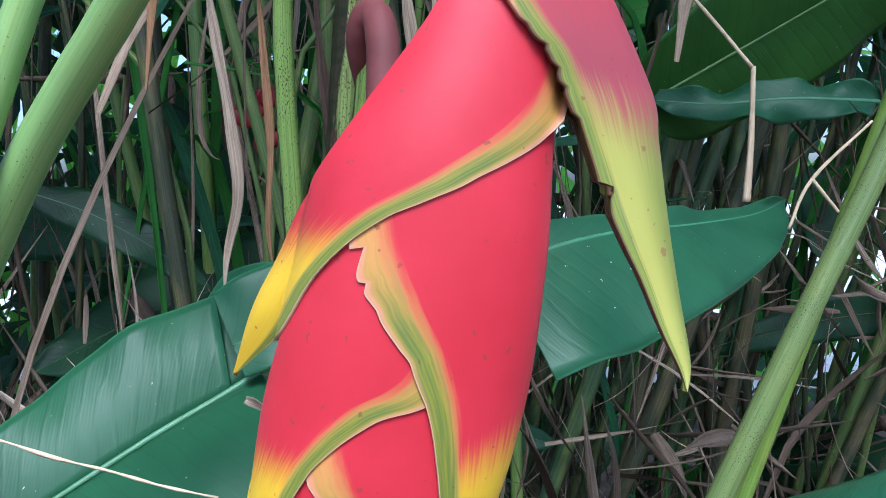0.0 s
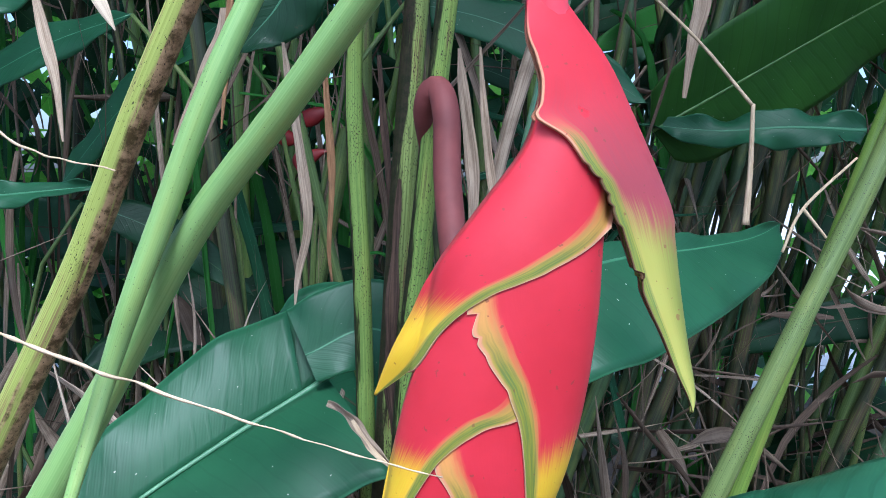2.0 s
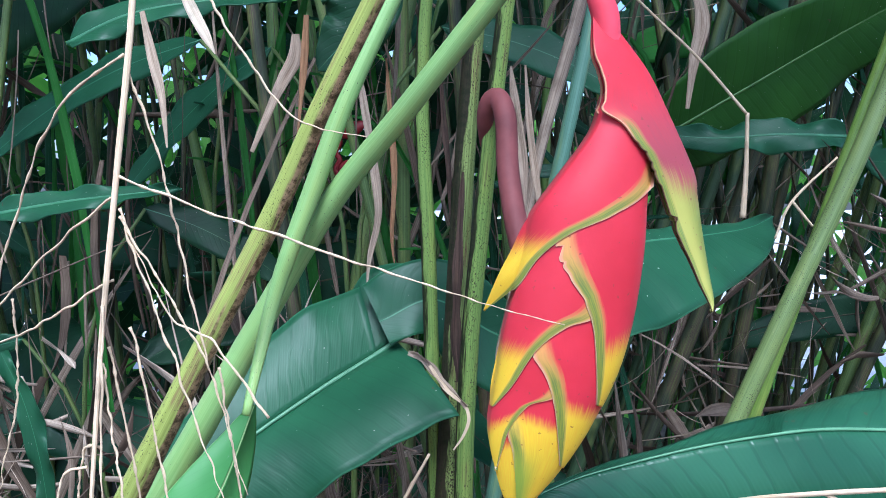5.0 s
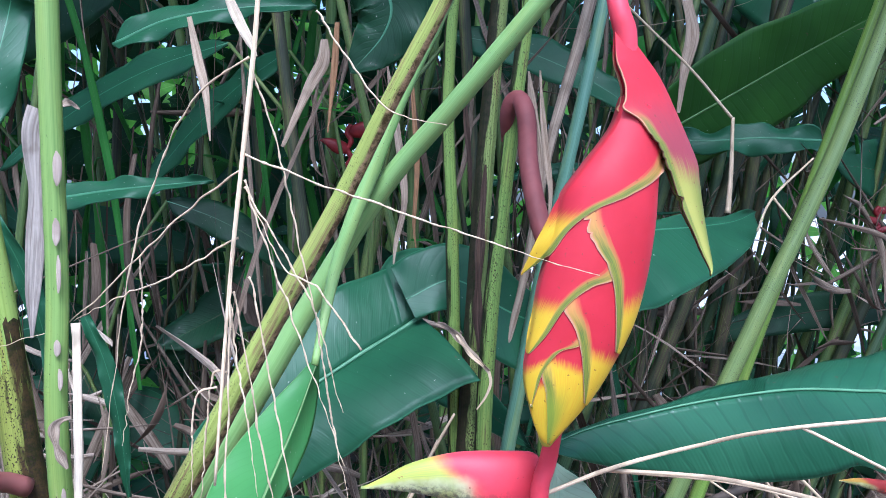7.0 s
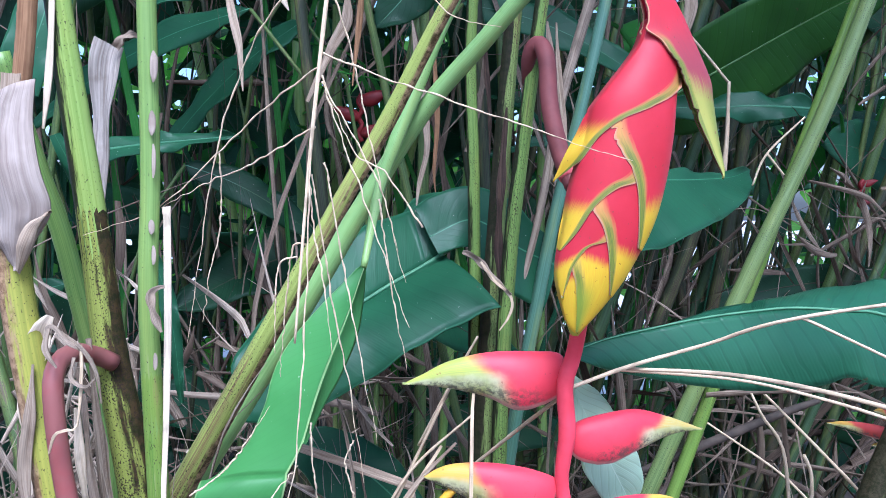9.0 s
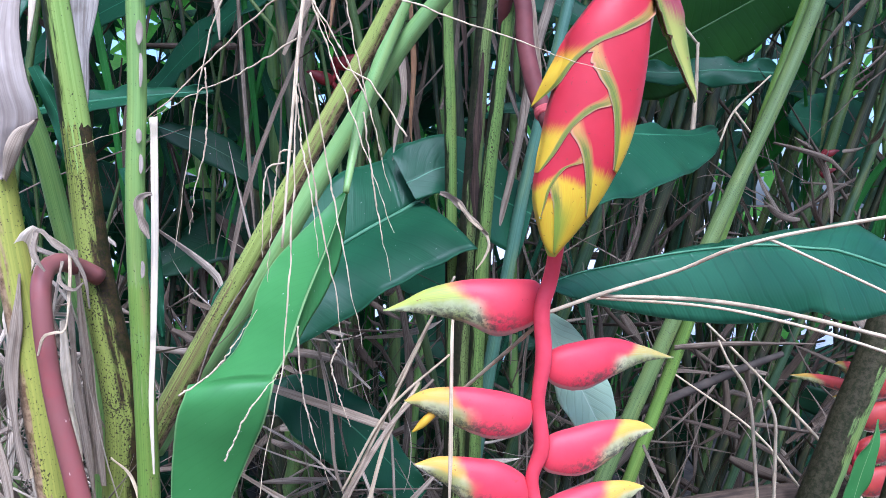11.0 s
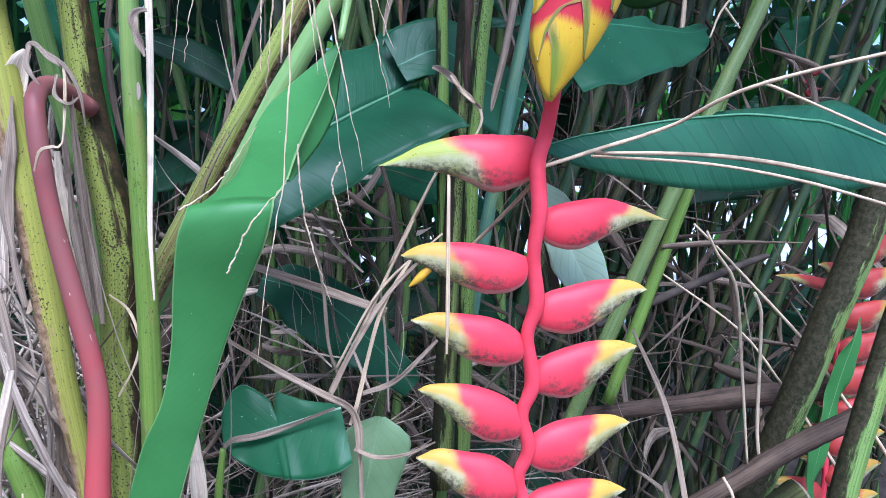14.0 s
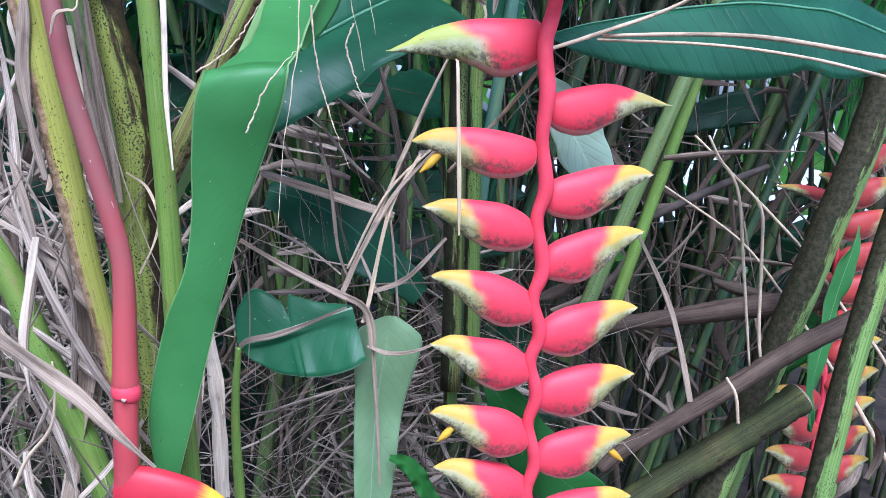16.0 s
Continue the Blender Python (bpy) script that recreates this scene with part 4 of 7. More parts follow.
stalk([(*(0.1100, 0.6600, 0.9251), 0.0089), (*(0.1801, 0.6600, 0.9342), 0.0104), (*(0.2672, 0.6600, 0.9419), 0.0126), (*(0.3475, 0.6600, 0.9501), 0.0156), (*(0.4209, 0.6600, 0.9554), 0.0163), (*(0.4869, 0.6600, 0.9603), 0.0156)], DEADWOOD, "dead maroon-brown stem lying across the thicket", knob=0.05)
stalk([(*(0.1094, 0.5000, 0.8062), 0.0075), (*(0.1428, 0.5000, 0.8309), 0.0087), (*(0.2370, 0.5000, 0.8816), 0.0106), (*(0.3382, 0.5000, 0.9392), 0.0119), (*(0.4064, 0.5000, 0.9709), 0.0119), (*(0.4615, 0.5000, 0.9942), 0.0106)], DEADWOOD, "dead brown stem slanting through the thicket", knob=0.05)
log = stalk([(*(0.1314, 0.5600, 0.7002), 0.0194), (*(0.1967, 0.5600, 0.7436), 0.0194), (*(0.2915, 0.5600, 0.7974), 0.0200), (*(0.3500, 0.5600, 0.8322), 0.0200), (*(0.3923, 0.5600, 0.8580), 0.0200)], STALK_MOSSY, "thick mossy rotting stem cut off short", knob=0.07)
part("cut_end", tube("cut_end", [(*(0.3894, 0.5600, 0.8563), 0.0200), (*(0.3938, 0.5600, 0.8591), 0.0196), (*(0.3960, 0.5600, 0.8605), 0.0140)], DRY, 4, 14, 1.0, 0.08), log, "pale splintered cut end")
stalk([(*(0.1534, 0.6600, 1.0507), 0.0044), (*(0.1876, 0.6600, 1.0650), 0.0052), (*(0.2601, 0.6600, 1.0958), 0.0059), (*(0.3339, 0.6600, 1.1260), 0.0052), (*(0.3835, 0.6600, 1.1440), 0.0037)], BARK, "thin black dead stem slanting across", knob=0.06)

# left clump of stalks
scarred = stalk([(*(-0.2812, 0.1200, 1.6035), 0.0050), (*(-0.2807, 0.1200, 1.5112), 0.0052), (*(-0.2791, 0.1200, 1.4055), 0.0052), (*(-0.2806, 0.1200, 1.3261), 0.0054), (*(-0.2805, 0.1400, 1.1832), 0.0062), (*(-0.2817, 0.1500, 1.0738), 0.0067), (*(-0.2809, 0.1600, 0.9411), 0.0069)], STALK_SCAR, "straight green stalk with pale scars")
part("scar", ribbon("scar", [(-0.2748, 0.1125, 1.4670, 0.0003), (-0.2745, 0.1125, 1.4629, 0.0018), (-0.2746, 0.1125, 1.4548, 0.0018), (-0.2749, 0.1125, 1.4507, 0.0003)], SCAB, 14, 3, (0.5, -1, 0), 0.2, 118), scarred, "pale grey lens-shaped scar")
part("scar", ribbon("scar", [(-0.2759, 0.1125, 1.4360, 0.0003), (-0.2756, 0.1125, 1.4327, 0.0016), (-0.2757, 0.1125, 1.4263, 0.0016), (-0.2760, 0.1125, 1.4230, 0.0003)], SCAB, 14, 3, (0.5, -1, 0), 0.2, 218), scarred, "pale grey lens-shaped scar")
part("scar", ribbon("scar", [(-0.2751, 0.1125, 1.4186, 0.0003), (-0.2749, 0.1125, 1.4142, 0.0009), (-0.2750, 0.1125, 1.4053, 0.0009), (-0.2753, 0.1125, 1.4008, 0.0003)], SCAB, 14, 3, (0.5, -1, 0), 0.2, 285), scarred, "pale grey lens-shaped scar")
part("scar", ribbon("scar", [(-0.2766, 0.1125, 1.3787, 0.0003), (-0.2764, 0.1125, 1.3768, 0.0014), (-0.2764, 0.1125, 1.3729, 0.0014), (-0.2767, 0.1125, 1.3710, 0.0003)], SCAB, 14, 3, (0.5, -1, 0), 0.2, 402), scarred, "pale grey lens-shaped scar")
part("scar", ribbon("scar", [(-0.2756, 0.1125, 1.3650, 0.0003), (-0.2753, 0.1125, 1.3624, 0.0010), (-0.2753, 0.1125, 1.3573, 0.0010), (-0.2756, 0.1125, 1.3548, 0.0003)], SCAB, 14, 3, (0.5, -1, 0), 0.2, 452), scarred, "pale grey lens-shaped scar")
part("scar", ribbon("scar", [(-0.2751, 0.1125, 1.3074, 0.0003), (-0.2748, 0.1125, 1.3052, 0.0010), (-0.2749, 0.1125, 1.3006, 0.0010), (-0.2752, 0.1125, 1.2983, 0.0003)], SCAB, 14, 3, (0.5, -1, 0), 0.2, 640), scarred, "pale grey lens-shaped scar")
stalk([(*(-0.3507, 0.1500, 1.5927), 0.0065), (*(-0.3439, 0.1500, 1.5377), 0.007), (*(-0.3355, 0.1500, 1.4724), 0.0075), (*(-0.3230, 0.1550, 1.3734), 0.0085), (*(-0.3160, 0.1600, 1.2996), 0.0095), (*(-0.3067, 0.1630, 1.2442), 0.0105), (*(-0.3017, 0.1680, 1.1985), 0.0115), (*(-0.3066, 0.1800, 1.1417), 0.013), (*(-0.3044, 0.1900, 0.9895), 0.014)], STALK_CRUSTED, "thick stalk densely speckled with black")
stalk([(*(-0.3818, 0.1700, 1.4741), 0.0058), (*(-0.3748, 0.1800, 1.4364), 0.006), (*(-0.3681, 0.1900, 1.4028), 0.0062), (*(-0.3602, 0.2000, 1.3672), 0.0064), (*(-0.3534, 0.2100, 1.3221), 0.0066), (*(-0.3411, 0.2150, 1.2635), 0.0066), (*(-0.3392, 0.2200, 1.2582), 0.0066), (*(-0.3364, 0.2300, 1.1626), 0.007), (*(-0.3381, 0.2400, 1.0139), 0.008)], STALK_GREEN, "green stalk sloping across the clump")
stalk([(*(-0.3694, 0.1300, 1.4150), 0.0092), (*(-0.3616, 0.1300, 1.3801), 0.0092), (*(-0.3533, 0.1300, 1.3233), 0.0092), (*(-0.3435, 0.1300, 1.2644), 0.0092), (*(-0.3340, 0.1300, 1.1978), 0.0088), (*(-0.3273, 0.1330, 1.1404), 0.0074), (*(-0.3208, 0.1400, 1.0855), 0.0062), (*(-0.3155, 0.1500, 1.0077), 0.0056), (*(-0.3127, 0.1550, 0.9540), 0.0056)], STALK_RUST, "yellowing stalk with rusty brown side")
stalk([(*(-0.4207, 0.2000, 1.1563), 0.009), (*(-0.3999, 0.2000, 1.1181), 0.009), (*(-0.3816, 0.2000, 1.0628), 0.009), (*(-0.3594, 0.2000, 0.9966), 0.009), (*(-0.3444, 0.2000, 0.9448), 0.009)], STALK_FLECK, "short mossy speckled stalk in the litter")
pink = thing("flower_stem", (-0.3058, 0.1000, 1.0295), "dusty pink flower stem hanging from a hooked top", "flower stem", "flower stems")
part("stem", tube("stem", [(*(-0.3100, 0.1500, 1.2940), 0.0052), (*(-0.3173, 0.1400, 1.3006), 0.0052), (*(-0.3218, 0.1200, 1.3055), 0.0052), (*(-0.3242, 0.1050, 1.2998), 0.0052), (*(-0.3229, 0.1000, 1.2796), 0.0052), (*(-0.3178, 0.1000, 1.2383), 0.0052), (*(-0.3080, 0.1000, 1.1931), 0.0057), (*(-0.2993, 0.1000, 1.1528), 0.0057), (*(-0.2974, 0.1000, 1.1287), 0.0060), (*(-0.2996, 0.1000, 1.0898), 0.0069), (*(-0.3004, 0.1000, 1.0740), 0.0073), (*(-0.3007, 0.1000, 1.0693), 0.0088), (*(-0.3007, 0.1000, 1.0660), 0.0070), (*(-0.3031, 0.1000, 1.0328), 0.0070), (*(-0.3049, 0.1000, 0.9946), 0.0073)], PINK, 60, 14), pink)
part("joint", tube("joint", [(-0.3000, 0.1000, 1.0708, 0.0070), (-0.3006, 0.1000, 1.0668, 0.0082), (-0.3006, 0.1000, 1.0628, 0.0080), (-0.3010, 0.1000, 1.0616, 0.0068)], RACHIS, 12, 14), pink, "swollen joint with a pale scar")
part("joint_scar", tube("joint_scar", [(-0.3010, 0.0915, 1.0643, 0.0004), (-0.2998, 0.0912, 1.0633, 0.0012), (-0.2986, 0.0915, 1.0640, 0.0004)], SCAB, 8, 6), pink, "small pale scar")
part("bract", build("bract", *bract_data([(-0.3099, 0.1000, 1.0159), (-0.2986, 0.1000, 1.0205), (-0.2769, 0.1000, 1.0146), (-0.2582, 0.1000, 1.0049), (-0.2428, 0.1000, 0.9903)], [(-0.3115, 0.1000, 0.9950), (-0.3044, 0.1000, 0.9839), (-0.2823, 0.1000, 0.9787), (-0.2594, 0.1000, 0.9843), (-0.2428, 0.1000, 0.9896)], 1, 0.25, 24, 14, True, False), SKIN_B), pink, "red bract with yellow tip")


# ---- leaves near the flower ----
dark = thing("heliconia_leaf", (-0.0631, 0.485, 1.3639), "large dark green leaf with pale midrib and a torn upper half", "leaf", "dark leaves")
sheet("upper_half", [(-0.2824, 0.3600, 1.2107), (-0.2299, 0.3850, 1.2646), (-0.1649, 0.4250, 1.3060), (-0.1224, 0.4520, 1.3285)], [(-0.2856, 0.3620, 1.2232), (-0.2884, 0.3750, 1.2541), (-0.2466, 0.4100, 1.3076), (-0.2023, 0.4450, 1.3490), (-0.1762, 0.4620, 1.3664), (-0.1389, 0.4820, 1.3801)], LEAF_DARK, dark, bulge=0.05, ripple=0.0025, sign=-1.0, seed=3)
sheet("torn_lobe", [(-0.1262, 0.4560, 1.3258), (-0.0975, 0.4680, 1.3425), (-0.0631, 0.4850, 1.3639)], [(-0.1457, 0.4900, 1.3763), (-0.1335, 0.4950, 1.3921), (-0.1055, 0.5000, 1.3981), (-0.0806, 0.5000, 1.3869), (-0.0629, 0.4870, 1.3661)], LEAF_DARK, dark, "rounded lobe beyond the tear", n=20, bulge=0.05, sign=-1.0, seed=4)
sheet("lower_half", [(-0.2824, 0.3600, 1.2107), (-0.2299, 0.3850, 1.2646), (-0.1649, 0.4250, 1.3060), (-0.1060, 0.4580, 1.3368)], [(-0.2797, 0.3520, 1.2035), (-0.2525, 0.3520, 1.2011), (-0.2255, 0.3540, 1.2058), (-0.1937, 0.3580, 1.2251), (-0.1534, 0.3620, 1.2495), (-0.1203, 0.3680, 1.2689), (-0.0869, 0.3780, 1.2883), (-0.0564, 0.3870, 1.2949)], LEAF_DARK, dark, bulge=0.07, ripple=0.003, sign=1.0, seed=5)
part("midrib", tube("midrib", [(-0.2820, 0.3580, 1.2113, 0.0006), (-0.2296, 0.3830, 1.2650, 0.0012), (-0.1648, 0.4230, 1.3063, 0.0017), (-0.1224, 0.4500, 1.3288, 0.0020), (-0.0632, 0.4830, 1.3641, 0.0024)], RIB_PALE, 30, 8), dark, "paler raised midrib")
leaf("heliconia_leaf", [(*(-0.1196, 0.4500, 1.3549), 0.035, 0.02), (*(-0.0755, 0.4600, 1.3716), 0.035, 0.03), (*(-0.0292, 0.4700, 1.3439), 0.03, 0.045), (*(0.0098, 0.4800, 1.3266), 0.02, 0.05)], 0, 0, (-0.1, -0.93, 0.35), LEAF_DARK, "dark leaf half hidden at the back of stalks", "dark leaves", wave=0.002, rib_r=0.001)
leaf("heliconia_leaf", [(*(0.0317, 0.5000, 1.3962), 0.02, 0.085), (*(0.1048, 0.5300, 1.4133), 0.016, 0.08), (*(0.1845, 0.5800, 1.4177), 0.013, 0.056), (*(0.2465, 0.6300, 1.4227), 0.009, 0.03), (*(0.2832, 0.6600, 1.4333), 0.0, 0.0)], 0, 0, (-0.1, -0.85, 0.5), LEAF_DARK, "dark green leaf tip at the back of the flower", "dark leaves", rib_r=0.0014)
side_leaf = thing("heliconia_leaf", (0.3653, 0.345, 1.2683), "broad glossy dark green leaf reaching sideways", "leaf", "dark leaves")
sheet("upper_half", [(-0.0176, 0.2750, 1.2773), (0.0116, 0.2850, 1.2859), (0.0434, 0.2930, 1.2919), (0.0890, 0.3000, 1.3003), (0.1357, 0.3070, 1.3057), (0.1738, 0.3120, 1.3081), (0.2238, 0.3200, 1.3050), (0.2590, 0.3260, 1.3004), (0.3653, 0.3450, 1.2683)], [(-0.0173, 0.2770, 1.2776), (0.0141, 0.2960, 1.2850), (0.0496, 0.3150, 1.2904), (0.1151, 0.3350, 1.3012), (0.1577, 0.3480, 1.3083), (0.2063, 0.3600, 1.3147), (0.2506, 0.3700, 1.3206), (0.3002, 0.3780, 1.3237), (0.3698, 0.3500, 1.2719)], LEAF_SIDE, side_leaf, n=60, bulge=0.10, ripple=0.0015, sign=-1.0, seed=6)
sheet("lower_half", [(-0.0176, 0.2750, 1.2773), (0.0116, 0.2850, 1.2859), (0.0434, 0.2930, 1.2919), (0.0890, 0.3000, 1.3003), (0.1357, 0.3070, 1.3057), (0.1738, 0.3120, 1.3081), (0.2238, 0.3200, 1.3050), (0.2590, 0.3260, 1.3004), (0.3653, 0.3450, 1.2683)], [(-0.0176, 0.2700, 1.2753), (-0.0076, 0.2720, 1.2702), (0.0596, 0.2850, 1.2539), (0.1244, 0.2950, 1.2444), (0.1695, 0.2970, 1.2449), (0.1976, 0.3000, 1.2485), (0.2192, 0.3030, 1.2535), (0.2566, 0.3080, 1.2444), (0.3609, 0.3400, 1.2638)], LEAF_SIDE, side_leaf, n=60, bulge=0.08, ripple=0.002, sign=1.0, seed=7)
part("midrib", tube("midrib", [(-0.0178, 0.2740, 1.2776, 0.0003), (0.0113, 0.2840, 1.2862, 0.0005), (0.0432, 0.2920, 1.2922, 0.0007), (0.0886, 0.2990, 1.3005, 0.0009), (0.1353, 0.3060, 1.3059, 0.0010), (0.1734, 0.3110, 1.3083, 0.0011), (0.2232, 0.3190, 1.3052, 0.0012), (0.2584, 0.3250, 1.3006, 0.0014), (0.3645, 0.3440, 1.2685, 0.0016)], RIB_PALE, 40, 8), side_leaf, "paler raised midrib")
fresh = thing("heliconia_leaf", (-0.1699, 0.23, 1.3472), "fresh bright green leaf folded over and hanging down", "leaf", "fresh leaves")
sheet("outer_half", [(-0.1695, 0.2300, 1.3468), (-0.1799, 0.2150, 1.3150), (-0.1874, 0.1900, 1.2941), (-0.1920, 0.1650, 1.2802), (-0.1951, 0.1400, 1.2676), (-0.1973, 0.1180, 1.2562), (-0.2028, 0.1000, 1.2457)], [(-0.1699, 0.2300, 1.3472), (-0.1811, 0.2250, 1.3370), (-0.2046, 0.2000, 1.3127), (-0.2192, 0.1700, 1.2907), (-0.2226, 0.1400, 1.2699), (-0.2263, 0.1200, 1.2573), (-0.2373, 0.1030, 1.2468), (-0.2477, 0.0980, 1.2422)], LEAF_FRESH, fresh, n=44, across=14, bulge=0.06, ripple=0.0012, sign=-1.0, seed=8, creases=0.00008)
sheet("inner_half", [(-0.1695, 0.2300, 1.3468), (-0.1799, 0.2150, 1.3150), (-0.1874, 0.1900, 1.2941), (-0.1920, 0.1650, 1.2802), (-0.1951, 0.1400, 1.2676), (-0.1973, 0.1180, 1.2562)], [(-0.1692, 0.2320, 1.3462), (-0.1708, 0.2350, 1.3219), (-0.1743, 0.2250, 1.2977), (-0.1827, 0.1950, 1.2775), (-0.1907, 0.1650, 1.2647), (-0.1958, 0.1220, 1.2552)], LEAF_FRESH, fresh, "darker inner half of the fold", n=36, across=8, bulge=-0.06, sign=1.0, seed=9, creases=0.00008)
sheet("hanging_blade", [(-0.2028, 0.1000, 1.2460), (-0.2030, 0.0960, 1.2411), (-0.2075, 0.0980, 1.2230), (-0.2168, 0.1040, 1.2010), (-0.2312, 0.1100, 1.1647), (-0.2433, 0.1160, 1.1270), (-0.2527, 0.1200, 1.0974), (-0.2679, 0.1200, 1.0426), (-0.2804, 0.1220, 0.9993), (-0.2889, 0.1240, 0.9618)], [(-0.2477, 0.0980, 1.2425), (-0.2493, 0.0930, 1.2365), (-0.2535, 0.0940, 1.2239), (-0.2577, 0.1020, 1.1965), (-0.2603, 0.1080, 1.1657), (-0.2676, 0.1140, 1.1312), (-0.2814, 0.1180, 1.0991), (-0.2947, 0.1200, 1.0439), (-0.2925, 0.1220, 0.9964), (-0.2906, 0.1240, 0.9619)], LEAF_FRESH, fresh, "smooth blade hanging below the crease", n=70, across=16, bulge=0.05, ripple=0.0016, sign=-1.0, seed=10, waves=11.0, creases=0.00006)

leaf("small_leaf", [(*(-0.1720, 0.3600, 1.0445), 0.0511, 0.0026), (*(-0.1843, 0.3600, 1.0412), 0.0553, 0.0083), (*(-0.2048, 0.3600, 1.0351), 0.0547, 0.0188), (*(-0.2191, 0.3600, 1.0309), 0.0511, 0.0287), (*(-0.2242, 0.3600, 1.0296), 0.0495, 0.0287), (*(-0.2272, 0.3600, 1.0286), 0.0485, 0.0073), (*(-0.2308, 0.3600, 1.0277), 0.0469, 0.0271), (*(-0.2455, 0.3600, 1.0230), 0.0386, 0.0448), (*(-0.2582, 0.3600, 1.0193), 0.0261, 0.0448), (*(-0.2668, 0.3600, 1.0170), 0.0177, 0.0344), (*(-0.2723, 0.3600, 1.0152), 0.0073, 0.0209), (*(-0.2749, 0.3600, 1.0142), 0.0016, 0.0026)], 0, 0, (0.05, -0.82, 0.58), LEAF_TEAL, "small glossy leaf notched and torn at its tip", "dark leaves", rib_r=0.0014, rib_skin=LEAF_BACK, n=60, wave=0.0008)
leaf("drooping_leaf", [(-0.1379, 0.3600, 1.0360, 0.0060, 0.0040), (-0.1401, 0.3600, 1.0233, 0.0300, 0.0260), (-0.1434, 0.3600, 1.0032, 0.0310, 0.0290), (-0.1502, 0.3600, 0.9656, 0.0260, 0.0220), (-0.1549, 0.3600, 0.9273, 0.0230, 0.0190), (-0.1582, 0.3600, 0.8828, 0.0210, 0.0170), (-0.1617, 0.3600, 0.8316, 0.0140, 0.0120), (-0.1633, 0.3600, 0.8027, 0.0030, 0.0030)], 0, 0, (0.0, -1, 0.1), LEAF_DROOP, "pale drooping leaf beside the bracts", "pale leaves", fold=0.25, wave=0.002, rib_r=0.0012, rib_skin=LEAF_DROOP)
leaf("drooping_leaf", [(-0.0070, 0.3150, 1.2511, 0.0030, 0.0030), (-0.0024, 0.3120, 1.2336, 0.0160, 0.0140), (0.0076, 0.3080, 1.2131, 0.0220, 0.0200), (0.0195, 0.3050, 1.1902, 0.0240, 0.0240), (0.0316, 0.3030, 1.1669, 0.0200, 0.0220), (0.0406, 0.3020, 1.1495, 0.0040, 0.0040)], 0, 0, (0.3, -0.9, 0.1), LEAF_BACK, "pale green leaf underside hanging down", "pale leaves", fold=0.35, wave=0.002, rib_skin=LEAF_BACK, rib_r=0.0012)
leaf("heliconia_leaf", [(0.2073, 0.8400, 1.5265), (0.3310, 0.8600, 1.5962), (0.4586, 0.8800, 1.6682), (0.6227, 0.9000, 1.7550)], 0.075, 0.08, (0.2, -0.8, -0.3), LEAF_DEEP, "big leaf coloured dark as if in shade", "shaded leaves", rib_skin=RIB_DEEP, power=(0.6, 0.55))
leaf("heliconia_leaf", [(0.4319, 0.8000, 1.5263), (0.3478, 0.8000, 1.5291), (0.2712, 0.8200, 1.5259), (0.1941, 0.8500, 1.5349)], 0.022, 0.022, (0.0, -0.9, 0.4), LEAF_DARK, "narrow dark leaf with tattered edge", "shaded leaves", power=(0.6, 0.5), wave=0.008)
leaf("strap_leaf", [(-0.5480, 0.6600, 1.4354), (-0.4713, 0.6600, 1.4490), (-0.4010, 0.6600, 1.4574), (-0.3446, 0.6600, 1.4631)], 0.016, 0.016, (0.0, -0.9, 0.5), LEAF_DARK, "flat blue-green blade lying sideways", "shaded leaves", power=(0.5, 0.6), fold=0.3)
leaf("heliconia_leaf", [(-0.4329, 0.6000, 1.6035), (-0.3735, 0.6000, 1.6307), (-0.3025, 0.6000, 1.6435), (-0.2193, 0.6000, 1.6477)], 0.018, 0.018, (0.0, -0.9, 0.5), LEAF_DARK, "long dark leaf bending overhead", "shaded leaves", power=(0.55, 0.5), fold=0.2)
leaf("heliconia_leaf", [(-0.1641, 0.5000, 1.6615), (-0.1376, 0.5000, 1.6308), (-0.1428, 0.5000, 1.5995), (-0.1744, 0.5000, 1.5624)], 0.035, 0.035, (0.0, -1, 0.1), LEAF_WILD, "dark drooping leaf above", "shaded leaves", power=(0.6, 0.6))


# ---- dead strips, straws and the dry grass head ----
def strip(points, skin, label, name="dry_strip", group="dry strips", curl=0.3, seed=0):
    return lone(name, ribbon(name, points, skin, 26, 3, (0, -1, 0.1), curl, seed), label, "dead leaf", group)


strip([(-0.2706, 0.1200, 1.3856, 0.0026), (-0.2700, 0.1190, 1.3799, 0.0021), (-0.2696, 0.1180, 1.3510, 0.0019), (-0.2695, 0.1170, 1.3143, 0.0018), (-0.2702, 0.1150, 1.2652, 0.0017), (-0.2710, 0.1130, 1.2285, 0.0013), (-0.2696, 0.1120, 1.1893, 0.0004)], WHITE_DRY, "bleached white dead strip hanging down")
strip([(-0.3614, 0.2920, 1.5025, 0.0105), (-0.3641, 0.2900, 1.4897, 0.0105), (-0.3664, 0.2900, 1.4617, 0.0097), (-0.3688, 0.2900, 1.4170, 0.0065), (-0.3697, 0.2850, 1.3774, 0.0044), (-0.3689, 0.2800, 1.3493, 0.0013)], FAN, "withered grey sheath flaring at its top", curl=0.55, seed=3)
strip([(-0.3563, 0.2880, 1.4989, 0.0030), (-0.3483, 0.2850, 1.5063, 0.0035), (-0.3408, 0.2820, 1.5075, 0.0025), (-0.3345, 0.2800, 1.5032, 0.0006)], LILAC_DRY, "curled brown tip of a withered sheath", curl=0.8, seed=27)
